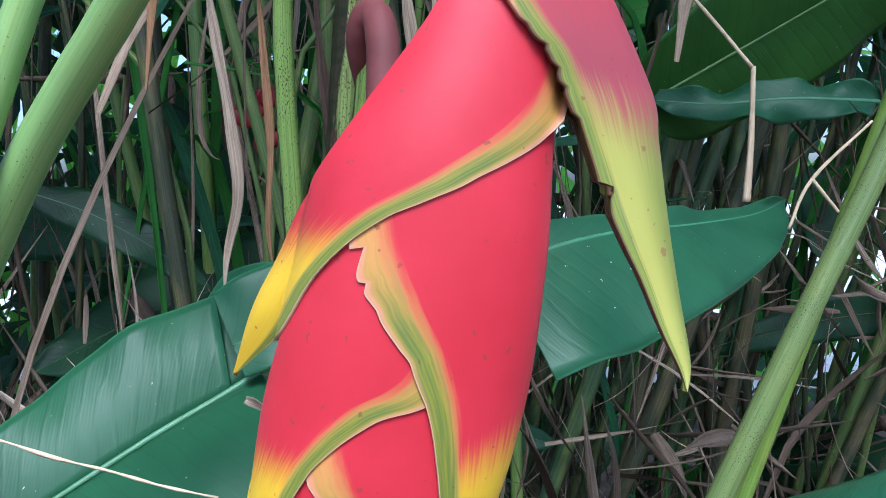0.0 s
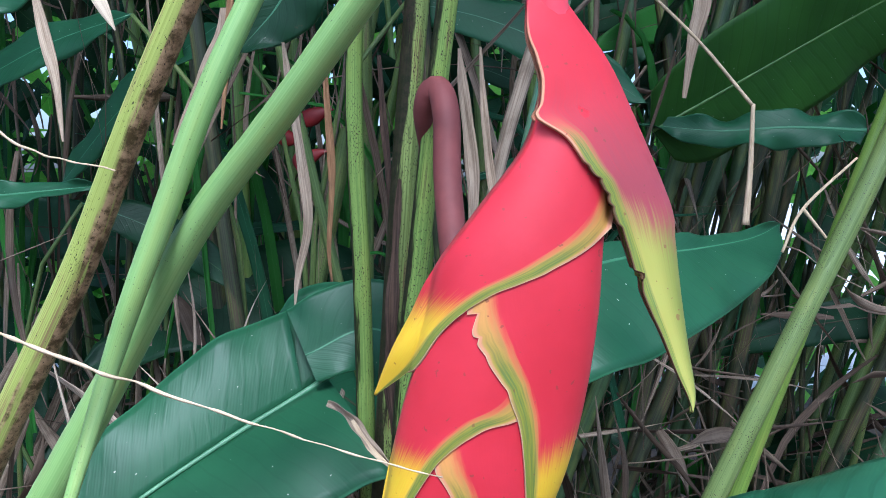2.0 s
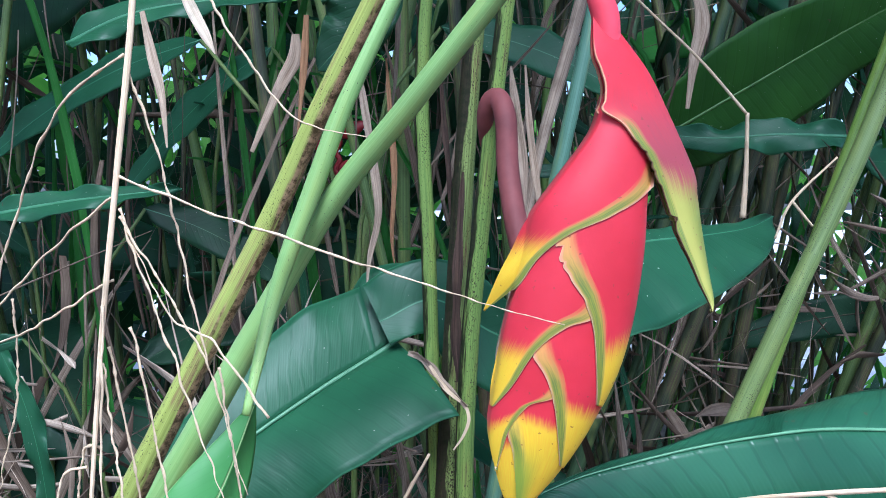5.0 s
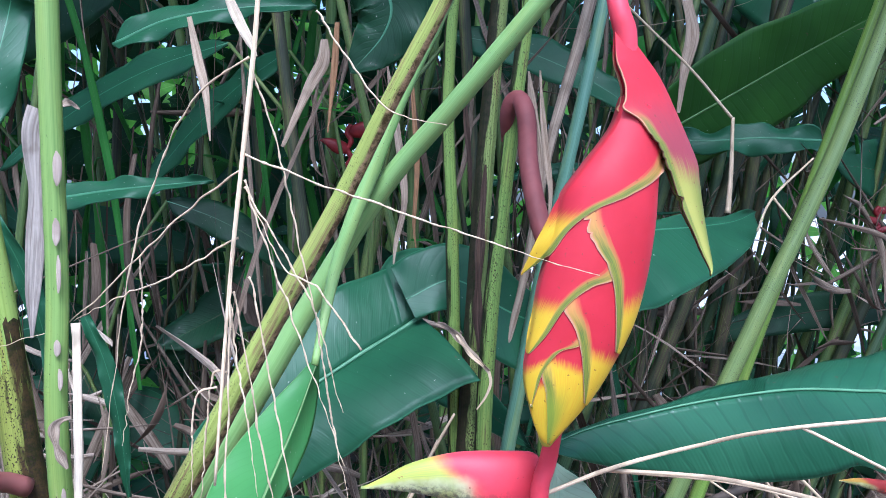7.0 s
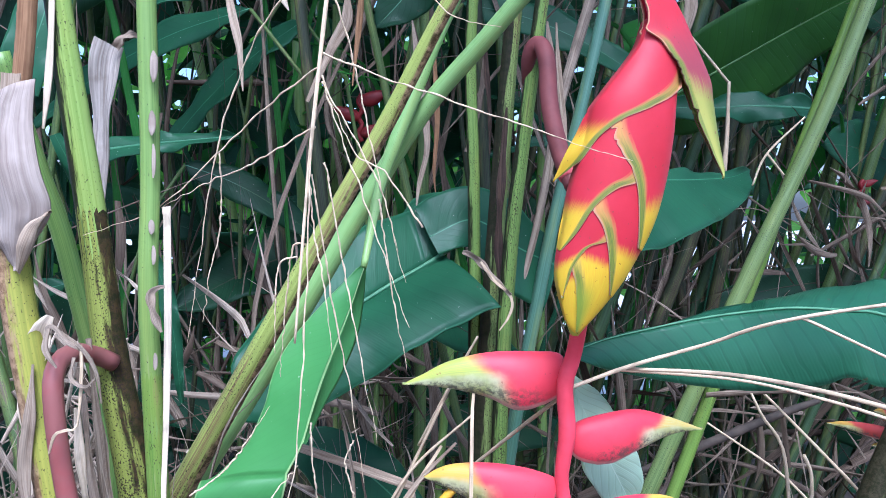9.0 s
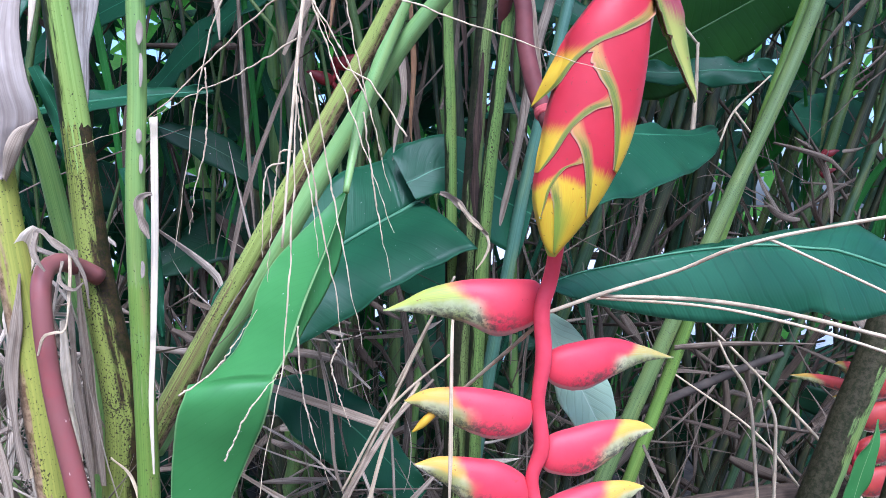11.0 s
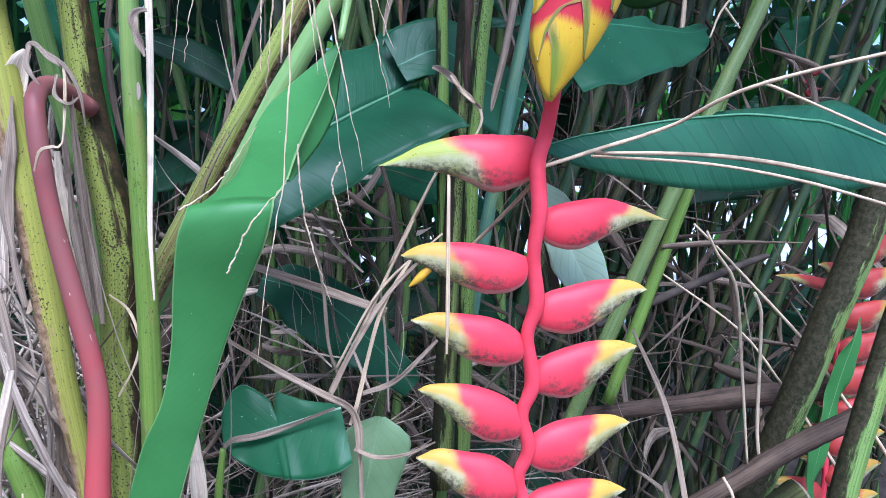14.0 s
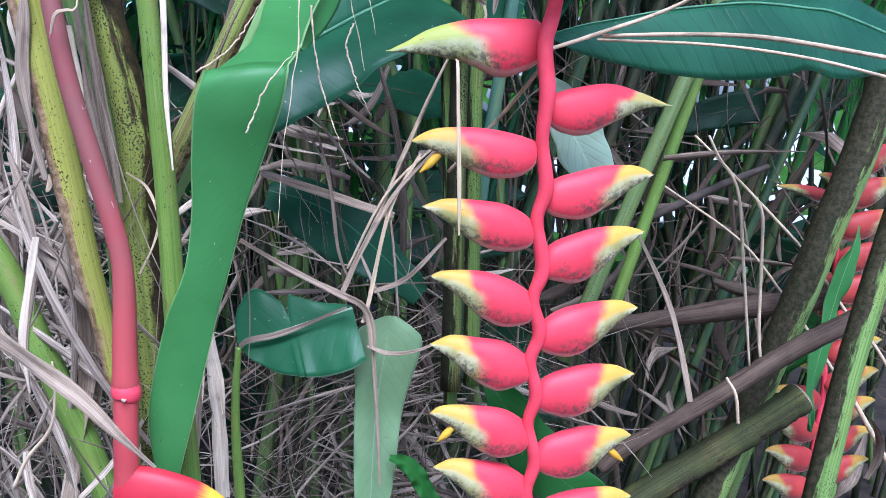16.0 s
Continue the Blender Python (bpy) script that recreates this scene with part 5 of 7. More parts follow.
strip([(-0.0921, 0.2450, 1.2576, 0.0008), (-0.0968, 0.2000, 1.2514, 0.0011), (-0.0971, 0.1960, 1.2251, 0.0012), (-0.0971, 0.1940, 1.1985, 0.0013), (-0.0969, 0.1940, 1.1674, 0.0014), (-0.0969, 0.1960, 1.1352, 0.0007)], STRAW, "pale frayed strip hanging beside the bracts")
strip([(*(-0.3504, 0.1200, 1.4548), 0.006), (*(-0.3522, 0.1200, 1.4252), 0.009), (*(-0.3481, 0.1200, 1.3923), 0.007), (*(-0.3510, 0.1200, 1.3621), 0.003)], DRY, "curled papery sheath hanging off a stalk", curl=0.45, seed=5)
strip([(*(-0.3577, 0.0600, 1.1191), 0.0051), (*(-0.3329, 0.0600, 1.0969), 0.0048), (*(-0.3126, 0.0600, 1.0779), 0.0039), (*(-0.2946, 0.0600, 1.0560), 0.0027), (*(-0.2774, 0.0600, 1.0368), 0.0008)], DRY, "broad dead grass blade lying across", curl=0.5, seed=9)
strip([(-0.0931, 0.3700, 1.3463, 0.0016), (-0.0860, 0.3680, 1.3440, 0.0030), (-0.0770, 0.3650, 1.3369, 0.0034), (-0.0654, 0.3600, 1.3238, 0.0026), (-0.0524, 0.3570, 1.3106, 0.0022)], LILAC_DRY, "twisted grey dead leaf scrap on a stalk", curl=0.9, seed=12)
strip([(-0.0780, 0.3620, 1.3388, 0.0010), (-0.0676, 0.3580, 1.3243, 0.0016), (-0.0569, 0.3550, 1.3151, 0.0010)], STRAW, "pale torn edge of a dead scrap", curl=0.5, seed=13)
strip([(-0.0524, 0.3570, 1.3106, 0.0012), (-0.0508, 0.3560, 1.3016, 0.0012), (-0.0546, 0.3560, 1.2907, 0.0009), (-0.0615, 0.3560, 1.2805, 0.0005)], STRAW, "thin curled end of a dead leaf", curl=0.3, seed=15)
strip([(*(0.2073, 0.7000, 1.6843), 0.007), (*(0.2153, 0.7000, 1.6446), 0.008), (*(0.2076, 0.7000, 1.6045), 0.006), (*(0.2010, 0.7000, 1.5507), 0.002)], DRY, "brown dead strip hanging", seed=14)


def straw(points, label="dry straw bent across the leaves", skin=STRAW, n=24):
    return lone("straw", tube("straw", points, skin, n, 6, 1.0, 0.06), label, "dry straw", "straws")


straw([(*(0.1063, 0.6600, 1.6858), 0.0012), (*(0.1557, 0.6700, 1.6442), 0.0014), (*(0.2099, 0.6800, 1.5981), 0.0015), (*(0.2594, 0.6800, 1.5427), 0.0017)], "bent grey straw hanging free")
straw([(*(0.2600, 0.6800, 1.5440), 0.002), (*(0.2600, 0.6800, 1.4829), 0.0026), (*(0.2577, 0.6800, 1.4307), 0.0036)], "split straw end hanging down")
straw([(*(-0.0315, 0.2200, 1.2625), 0.0014), (*(0.0140, 0.2300, 1.2764), 0.0016), (*(0.0658, 0.2200, 1.2945), 0.0014), (*(0.1071, 0.1700, 1.3212), 0.0013), (*(0.2370, 0.1000, 1.3552), 0.0011)])
straw([(*(0.0146, 0.2350, 1.2741), 0.0014), (*(0.0785, 0.2200, 1.2741), 0.0016), (*(0.1245, 0.2000, 1.2700), 0.0017), (*(0.1824, 0.1800, 1.2583), 0.0016), (*(0.2815, 0.1400, 1.2347), 0.0015)])
straw([(*(0.0128, 0.2400, 1.2718), 0.001), (*(0.0908, 0.2300, 1.2679), 0.0012), (*(0.1418, 0.2100, 1.2598), 0.0012), (*(0.1894, 0.1900, 1.2472), 0.0012), (*(0.2919, 0.1500, 1.2133), 0.0011)])
straw([(*(0.1072, 0.1700, 1.3209), 0.0011), (*(0.1311, 0.1600, 1.3096), 0.001), (*(0.2451, 0.1200, 1.2549), 0.0007)])

strip([(*(-0.2542, 0.4200, 1.1640), 0.0035), (*(-0.1993, 0.4200, 1.1450), 0.0045), (*(-0.1299, 0.4200, 1.1201), 0.004)], DRY, "flat tan dead leaf lying crosswise", seed=21)
strip([(*(-0.2110, 0.6000, 1.6126), 0.0037), (*(-0.2122, 0.6000, 1.5889), 0.0068), (*(-0.2284, 0.6000, 1.5590), 0.0056), (*(-0.2556, 0.6000, 1.4989), 0.0019)], DRY, "hanging tan dead leaf", seed=23)
strip([(*(-0.1920, 0.5500, 1.6199), 0.0025), (*(-0.1948, 0.5500, 1.5753), 0.0034), (*(-0.2015, 0.5500, 1.5106), 0.0006)], ORANGE_DRY, "orange-brown dead strip hanging", seed=24)
strip([(*(-0.2951, 0.5000, 1.6490), 0.0025), (*(-0.2823, 0.5000, 1.6182), 0.0050), (*(-0.2694, 0.5000, 1.5924), 0.0043), (*(-0.2616, 0.5000, 1.5769), 0.0006)], WHITE_DRY, "pale lilac-grey withered tip", seed=25)
strip([(*(-0.3299, 0.5200, 1.6167), 0.0025), (*(-0.3212, 0.5200, 1.5742), 0.0043), (*(-0.3146, 0.5200, 1.5421), 0.0037), (*(-0.3112, 0.5200, 1.4989), 0.0006)], DRY, "pale dead strip hanging down", seed=26)

strip([(*(-0.3370, 0.1300, 1.3241), 0.002), (*(-0.3417, 0.1300, 1.3147), 0.006), (*(-0.3514, 0.1400, 1.2838), 0.008), (*(-0.3518, 0.1500, 1.2414), 0.006)], WHITE_DRY, "frayed papery sheath on a stem hook", curl=0.8, seed=28)
strip([(*(-0.3165, 0.1300, 1.3117), 0.0016), (*(-0.3166, 0.1400, 1.2703), 0.0022), (*(-0.3166, 0.1500, 1.2230), 0.0026), (*(-0.3164, 0.1600, 1.1726), 0.0016)], LILAC_DRY, "fibrous dead sheath along the stalks", curl=0.6, seed=29)
strip([(*(-0.3529, 0.1700, 1.2111), 0.003), (*(-0.3488, 0.1800, 1.1391), 0.005), (*(-0.3473, 0.1900, 1.0644), 0.006), (*(-0.3693, 0.2000, 0.9678), 0.005)], DRY, "wide grey dead sheath hanging", curl=0.7, seed=30)
strip([(*(-0.2945, 0.3300, 1.0345), 0.004), (*(-0.2905, 0.3300, 0.9785), 0.007), (*(-0.2907, 0.3300, 0.8837), 0.006)], WHITE_DRY, "bleached dead sheath standing", curl=0.5, seed=31)
for q in ([(*(-0.1825, 0.3800, 1.0548), 0.0014), (*(-0.1513, 0.3800, 1.1175), 0.0017), (*(-0.0911, 0.3900, 1.2452), 0.0013)],
          [(*(-0.1761, 0.3700, 1.0792), 0.0012), (*(-0.1364, 0.3800, 1.1486), 0.0014), (*(-0.0800, 0.3900, 1.1986), 0.001)],
          [(*(0.2599, 0.6000, 1.4127), 0.0012), (*(0.2760, 0.6000, 1.4498), 0.0014), (*(0.3191, 0.6000, 1.4931), 0.001)],
          [(*(0.2760, 0.6000, 1.4498), 0.0016), (*(0.2969, 0.6000, 1.4253), 0.0012)],
          [(*(0.2394, 0.4600, 0.9256), 0.0016), (*(0.2467, 0.4500, 0.9078), 0.0019), (*(0.2513, 0.4500, 0.8745), 0.0018)]):
    straw(q)
straw([(*(0.2243, 0.6300, 1.1261), 0.0012), (*(0.3336, 0.6300, 1.0509), 0.0016), (*(0.3958, 0.6300, 0.9791), 0.0019), (*(0.4249, 0.6300, 0.9422), 0.0022), (*(0.4846, 0.6300, 0.8585), 0.0024), (*(0.5127, 0.6300, 0.8221), 0.0029), (*(0.5701, 0.6300, 0.7312), 0.0036), (*(0.6239, 0.6300, 0.6441), 0.0036)], "long bleached straw hanging among dark stems")
straw([(*(0.2702, 0.6400, 1.1868), 0.0015), (*(0.3022, 0.6400, 1.1575), 0.0016), (*(0.3614, 0.6400, 1.1005), 0.0020), (*(0.4235, 0.6400, 1.0393), 0.0022), (*(0.4556, 0.6400, 1.0006), 0.0023), (*(0.5033, 0.6400, 0.9391), 0.0023), (*(0.5428, 0.6400, 0.8981), 0.0023), (*(0.5961, 0.6400, 0.8208), 0.0023)], "long bleached straw hanging among dark stems")
straw([(*(0.2240, 0.5000, 1.1916), 0.0012), (*(0.2372, 0.5000, 1.1666), 0.0016), (*(0.2612, 0.5000, 1.1290), 0.0019), (*(0.2734, 0.5000, 1.0393), 0.0019), (*(0.2874, 0.5000, 0.9235), 0.0014)], "tan straw hanging among dark stems")
straw([(*(0.2938, 0.5200, 1.1192), 0.0019), (*(0.3027, 0.5200, 1.0993), 0.0020), (*(0.3049, 0.5200, 1.0660), 0.0020), (*(0.3071, 0.5200, 0.9665), 0.0022), (*(0.3119, 0.5200, 0.9251), 0.0019), (*(0.3172, 0.5200, 0.9107), 0.0008)], "bleached straw hanging among dark stems")
strip([(*(0.1228, 0.4400, 1.0958), 0.0015), (*(0.1568, 0.4400, 1.0268), 0.0026), (*(0.1734, 0.4400, 0.9772), 0.0032), (*(0.1894, 0.4400, 0.9072), 0.0029)], DRY, "narrow tan dead strip hanging down", seed=41)
strip([(*(-0.2646, 0.3300, 1.1146), 0.0020), (*(-0.2210, 0.3300, 1.0865), 0.0025), (*(-0.1833, 0.3300, 1.0654), 0.0030), (*(-0.1641, 0.3300, 1.0547), 0.0035), (*(-0.1571, 0.3300, 1.0392), 0.0040), (*(-0.1551, 0.3300, 1.0161), 0.0030)], DRY, "grey twisted dead stem bent at its end", curl=0.6, seed=42)
strip([(*(-0.1601, 0.3300, 1.0178), 0.0015), (*(-0.1404, 0.3300, 1.0098), 0.0020), (*(-0.1153, 0.3300, 1.0118), 0.0015), (*(-0.0900, 0.3300, 1.0222), 0.0007)], DRY, "curved red-brown dead stem", seed=43)
strip([(*(-0.1569, 0.3350, 1.0430), 0.0015), (*(-0.1544, 0.3350, 0.9963), 0.0018), (*(-0.1526, 0.3350, 0.9377), 0.0015), (*(-0.1517, 0.3350, 0.8830), 0.0010)], DRY, "dead grey strand down the middle of a drooping leaf", seed=44)
strip([(*(-0.3373, 0.0900, 1.1566), 0.0016), (*(-0.3430, 0.0900, 1.1323), 0.0023), (*(-0.3487, 0.0900, 1.1045), 0.0019), (*(-0.3493, 0.0900, 1.0886), 0.0013), (*(-0.3483, 0.0900, 1.0709), 0.0005)], WHITE_DRY, "bleached tapering blade hanging down", curl=0.5, seed=45)
straw([(*(-0.3390, 0.1000, 1.0850), 0.0005), (*(-0.3392, 0.1000, 1.0652), 0.0008), (*(-0.3437, 0.1000, 1.0453), 0.0010), (*(-0.3573, 0.1000, 1.0285), 0.0012), (*(-0.3663, 0.1000, 1.0109), 0.0013)], "thin bleached straw curling over the sheaths")
strip([(*(-0.3695, 0.2200, 1.1330), 0.0021), (*(-0.3610, 0.2200, 1.1008), 0.0033), (*(-0.3465, 0.2200, 1.0677), 0.0033), (*(-0.3454, 0.2200, 1.0468), 0.0017)], DRY, "grey dead strip folded over the sheaths", curl=0.5, seed=46)
strip([(*(-0.3493, 0.2100, 1.0584), 0.0029), (*(-0.3632, 0.2100, 1.0073), 0.0041), (*(-0.3783, 0.2100, 0.9541), 0.0033), (*(-0.3835, 0.2100, 0.9291), 0.0025)], WHITE_DRY, "flat pale dead sheath hanging down", curl=0.3, seed=47)
strip([(*(-0.3034, 0.3000, 0.9902), 0.0019), (*(-0.3080, 0.3000, 0.9508), 0.0038), (*(-0.3150, 0.3000, 0.9108), 0.0043), (*(-0.3195, 0.3000, 0.8751), 0.0033)], WHITE_DRY, "crumpled bleached sheath standing", curl=0.8, seed=48)
stalk([(*(-0.2706, 0.3300, 1.0210), 0.0025), (*(-0.2752, 0.3300, 0.9778), 0.0035), (*(-0.2768, 0.3300, 0.9362), 0.0040), (*(-0.2760, 0.3300, 0.8828), 0.0045), (*(-0.2766, 0.3300, 0.8391), 0.0045)], STALK_FLECK, "slim yellow-green stalk with black flecks")
straw([(*(-0.1286, 0.4000, 1.1668), 0.0012), (*(-0.0980, 0.3800, 1.2339), 0.0014), (*(-0.0786, 0.3700, 1.2729), 0.001)])
straw([(*(-0.0876, 0.3300, 1.1693), 0.0014), (*(-0.0475, 0.2900, 1.2188), 0.0016), (*(-0.0244, 0.2350, 1.2589), 0.0016)], "straw tangled beside the flower stem")
leaf("heliconia_leaf", [(*(-0.2565, 0.5000, 1.1392), 0.012, 0.02), (*(-0.2160, 0.5000, 1.1271), 0.026, 0.04), (*(-0.1690, 0.5000, 1.0967), 0.03, 0.045), (*(-0.0964, 0.5000, 1.0220), 0.01, 0.015)], 0, 0, (0, -0.8, 0.6), LEAF_DARK, "dark leaf low in the litter", "dark leaves", rib_r=0.001)
leaf("heliconia_leaf", [(*(-0.5047, 0.4500, 1.4870), 0.02, 0.02), (*(-0.4837, 0.4600, 1.5571), 0.026, 0.022), (*(-0.4774, 0.4800, 1.6207), 0.022, 0.018), (*(-0.4316, 0.4000, 1.6554), 0.01, 0.01)], 0, 0, (0.2, -0.9, 0.2), LEAF_DARK, "bluish green leaf at the thicket edge", "dark leaves", rib_r=0.001)
leaf("strap_leaf", [(*(-0.4065, 0.3000, 1.4360), 0.004, 0.004), (*(-0.3893, 0.3100, 1.3919), 0.007, 0.007), (*(-0.3792, 0.3200, 1.3415), 0.006, 0.006), (*(-0.3730, 0.3300, 1.2716), 0.001, 0.001)], 0, 0, (0.2, -0.9, 0.2), LEAF_DARK, "narrow blue-green blade bending down", "shaded leaves", rib_r=0)
leaf("strap_leaf", [(*(-0.3421, 0.3000, 1.3613), 0.003, 0.003), (*(-0.3289, 0.3000, 1.3293), 0.006, 0.006), (*(-0.3197, 0.3000, 1.2888), 0.006, 0.006), (*(-0.3135, 0.3000, 1.2314), 0.002, 0.002)], 0, 0, (0.2, -0.9, 0.2), LEAF_DARK, "narrow curved blade beside the stalks", "shaded leaves", rib_r=0)
leaf("strap_leaf", [(*(-0.1417, 0.3400, 0.9077), 0.003, 0.003), (*(-0.1211, 0.3400, 0.8953), 0.008, 0.008), (*(-0.1004, 0.3400, 0.8547), 0.008, 0.008)], 0, 0, (0, -0.8, 0.5), LEAF_MID, "young green blade low down", "shaded leaves", rib_r=0)
leaf("heliconia_leaf", [(*(-0.0492, 0.3600, 0.9722), 0.006, 0.006), (*(-0.0273, 0.3600, 0.9375), 0.022, 0.022), (*(0.0090, 0.3700, 0.8792), 0.028, 0.028), (*(0.0709, 0.3800, 0.8219), 0.02, 0.02)], 0, 0, (0.1, -0.9, 0.4), LEAF_MID, "green leaf at the back of the lower bracts", "dark leaves", rib_r=0.001)
leaf("heliconia_leaf", [(*(0.4465, 0.6200, 0.7828), 0.0005, 0.0005), (*(0.4424, 0.6200, 0.8358), 0.0070, 0.0070), (*(0.4521, 0.6200, 0.8991), 0.0134, 0.0129), (*(0.4710, 0.6200, 0.9842), 0.0134, 0.0129), (*(0.4860, 0.6200, 1.0335), 0.0099, 0.0099), (*(0.4942, 0.6200, 1.0672), 0.0015, 0.0015)], 0, 0, (0.1, -0.9, 0.1), LEAF_FRESH, "narrow upright leaf before the far flower", "shaded leaves", rib_r=0.001)

strip([(-0.0191, 0.4000, 1.5509, 0.0010), (-0.0166, 0.4000, 1.5287, 0.0032), (-0.0124, 0.4000, 1.4978, 0.0042), (-0.0097, 0.4000, 1.4666, 0.0040), (-0.0110, 0.4000, 1.4351, 0.0024), (-0.0139, 0.4000, 1.4072, 0.0006)], LILAC_DRY, "brown dead sheath hanging by a flower stem", curl=0.6, seed=71)
strip([(-0.0054, 0.4300, 1.5564, 0.0008), (-0.0035, 0.4300, 1.5273, 0.0022), (0.0007, 0.4300, 1.4865, 0.0030), (0.0052, 0.4300, 1.4536, 0.0026), (0.0043, 0.4300, 1.4286, 0.0005)], DRY, "pale dead sheath hanging by a flower stem", curl=0.6, seed=72)
strip([(-0.1385, 0.4800, 1.5660, 0.0010), (-0.1334, 0.4800, 1.5309, 0.0034), (-0.1266, 0.4800, 1.4866, 0.0040), (-0.1223, 0.4800, 1.4418, 0.0034), (-0.1298, 0.4800, 1.4054, 0.0022), (-0.1327, 0.4800, 1.3780, 0.0004)], LILAC_DRY, "withered brown leaf hanging among stalks", curl=0.6, seed=73)
strip([(-0.1178, 0.5200, 1.5762, 0.0008), (-0.1143, 0.5200, 1.5249, 0.0026), (-0.1112, 0.5200, 1.4730, 0.0030), (-0.1138, 0.5200, 1.4203, 0.0016), (-0.1110, 0.5200, 1.3912, 0.0004)], ORANGE_DRY, "withered rusty leaf hanging among stalks", curl=0.6, seed=74)
strip([(-0.0703, 0.4500, 1.5538, 0.0012), (-0.0673, 0.4500, 1.5119, 0.0026), (-0.0638, 0.4500, 1.4738, 0.0022), (-0.0629, 0.4500, 1.4352, 0.0006)], DRY_BLACK, "blackened dead sheath clinging to a stalk", curl=0.6, seed=75)
strip([(-0.0537, 0.4000, 1.4742, 0.0012), (-0.0560, 0.4000, 1.4349, 0.0034), (-0.0582, 0.4000, 1.3910, 0.0044), (-0.0589, 0.4000, 1.3506, 0.0044), (-0.0564, 0.4000, 1.3179, 0.0034)], DRY_BLACK, "blackened dead sheath clinging to a stalk", curl=0.9, seed=76)

# papery sheaths and torn fibres round the left clump
sheath = thing("dry_sheath", (-0.3482, 0.115, 1.3504), "papery grey sheath peeling off a stalk", "dead leaf", "dry strips")
sheet("sheath_skin", [(-0.3379, 0.1180, 1.4519), (-0.3367, 0.1120, 1.4277), (-0.3319, 0.1080, 1.4042), (-0.3282, 0.1120, 1.3831), (-0.3390, 0.1160, 1.3655), (-0.3499, 0.1180, 1.3501)], [(-0.3585, 0.1200, 1.4428), (-0.3653, 0.1180, 1.4188), (-0.3633, 0.1160, 1.3950), (-0.3618, 0.1180, 1.3741), (-0.3553, 0.1190, 1.3591), (-0.3513, 0.1190, 1.3506)], PAPER, sheath, n=30, across=8, bulge=0.18, ripple=0.003, seed=21)
sheet("torn_flap", [(-0.3277, 0.1110, 1.3831), (-0.3328, 0.1090, 1.3748), (-0.3360, 0.1080, 1.3630), (-0.3448, 0.1120, 1.3492)], [(-0.3292, 0.1130, 1.3813), (-0.3367, 0.1050, 1.3764), (-0.3421, 0.1040, 1.3661), (-0.3458, 0.1100, 1.3515)], DRY, sheath, "lighter torn flap", n=16, across=5, bulge=0.15, seed=22)
stalk([(-0.3474, 0.1350, 1.5238, 0.0050), (-0.3487, 0.1330, 1.4841, 0.0050), (-0.3515, 0.1320, 1.4506, 0.0050), (-0.3596, 0.1380, 1.3954, 0.0048), (-0.3624, 0.1400, 1.3607, 0.0030)], ORANGE_DRY, "rotting orange-brown stalk wrapped in papery sheath")
strip([(-0.3375, 0.1400, 1.5104, 0.0012), (-0.3386, 0.1400, 1.4797, 0.0018), (-0.3408, 0.1400, 1.4519, 0.0018), (-0.3437, 0.1400, 1.4276, 0.0006)], WHITE_DRY, "narrow bleached strip hanging down", curl=0.3, seed=51)
strip([(-0.2676, 0.1050, 1.3439, 0.0008), (-0.2702, 0.1030, 1.3435, 0.0012), (-0.2733, 0.1020, 1.3406, 0.0022), (-0.2728, 0.1020, 1.3333, 0.0026), (-0.2709, 0.1030, 1.3263, 0.0022), (-0.2689, 0.1040, 1.3202, 0.0005)], LILAC_DRY, "torn flap curling off the straight stalk", curl=0.7, seed=52)
strip([(-0.3236, 0.0980, 1.3195, 0.0007), (-0.3240, 0.0960, 1.3228, 0.0010), (-0.3196, 0.0940, 1.3239, 0.0012), (-0.3123, 0.0920, 1.3167, 0.0011), (-0.3062, 0.0950, 1.3123, 0.0010), (-0.3046, 0.1000, 1.3055, 0.0006)], LILAC_DRY, "frayed papery sheath over a stem hook", curl=0.35, seed=60)
strip([(-0.3228, 0.0950, 1.3234, 0.0012), (-0.3239, 0.0930, 1.3143, 0.0014), (-0.3215, 0.0920, 1.3087, 0.0011), (-0.3179, 0.0920, 1.3036, 0.0004)], LILAC_DRY, "frayed papery sheath over a stem hook", curl=0.35, seed=61)
strip([(-0.3063, 0.0940, 1.3152, 0.0006), (-0.3054, 0.0920, 1.3004, 0.0007), (-0.3071, 0.0900, 1.2748, 0.0006), (-0.3114, 0.0880, 1.2727, 0.0007), (-0.3170, 0.0870, 1.2705, 0.0007), (-0.3205, 0.0880, 1.2606, 0.0003)], STRAW, "thin bleached fibre curled round a pink stem", curl=0.7, seed=62)
strip([(-0.3165, 0.0940, 1.3212, 0.0009), (-0.3054, 0.0930, 1.3132, 0.0010), (-0.2997, 0.0960, 1.3004, 0.0008), (-0.2987, 0.1000, 1.2834, 0.0003)], LILAC_DRY, "frayed papery sheath over a stem hook", curl=0.35, seed=63)
strip([(-0.3090, 0.0920, 1.3089, 0.0008), (-0.3097, 0.0900, 1.2987, 0.0010), (-0.3032, 0.0900, 1.2943, 0.0008), (-0.2993, 0.0930, 1.2976, 0.0003)], LILAC_DRY, "torn fibre hanging off a stem hook", curl=0.7, seed=64)
strip([(-0.3216, 0.1350, 1.2796, 0.0012), (-0.3203, 0.1350, 1.2612, 0.0022), (-0.3188, 0.1400, 1.2249, 0.0025), (-0.3159, 0.1450, 1.1905, 0.0022), (-0.3137, 0.1500, 1.1549, 0.0011)], LILAC_DRY, "wide tan dead sheath between stalks", curl=0.7, seed=65)
strip([(-0.3204, 0.1450, 1.2770, 0.0011), (-0.3161, 0.1500, 1.2430, 0.0024), (-0.3126, 0.1500, 1.2095, 0.0025), (-0.3107, 0.1550, 1.1671, 0.0014)], LILAC_DRY, "grey fibrous sheath between stalks", curl=0.7, seed=66)
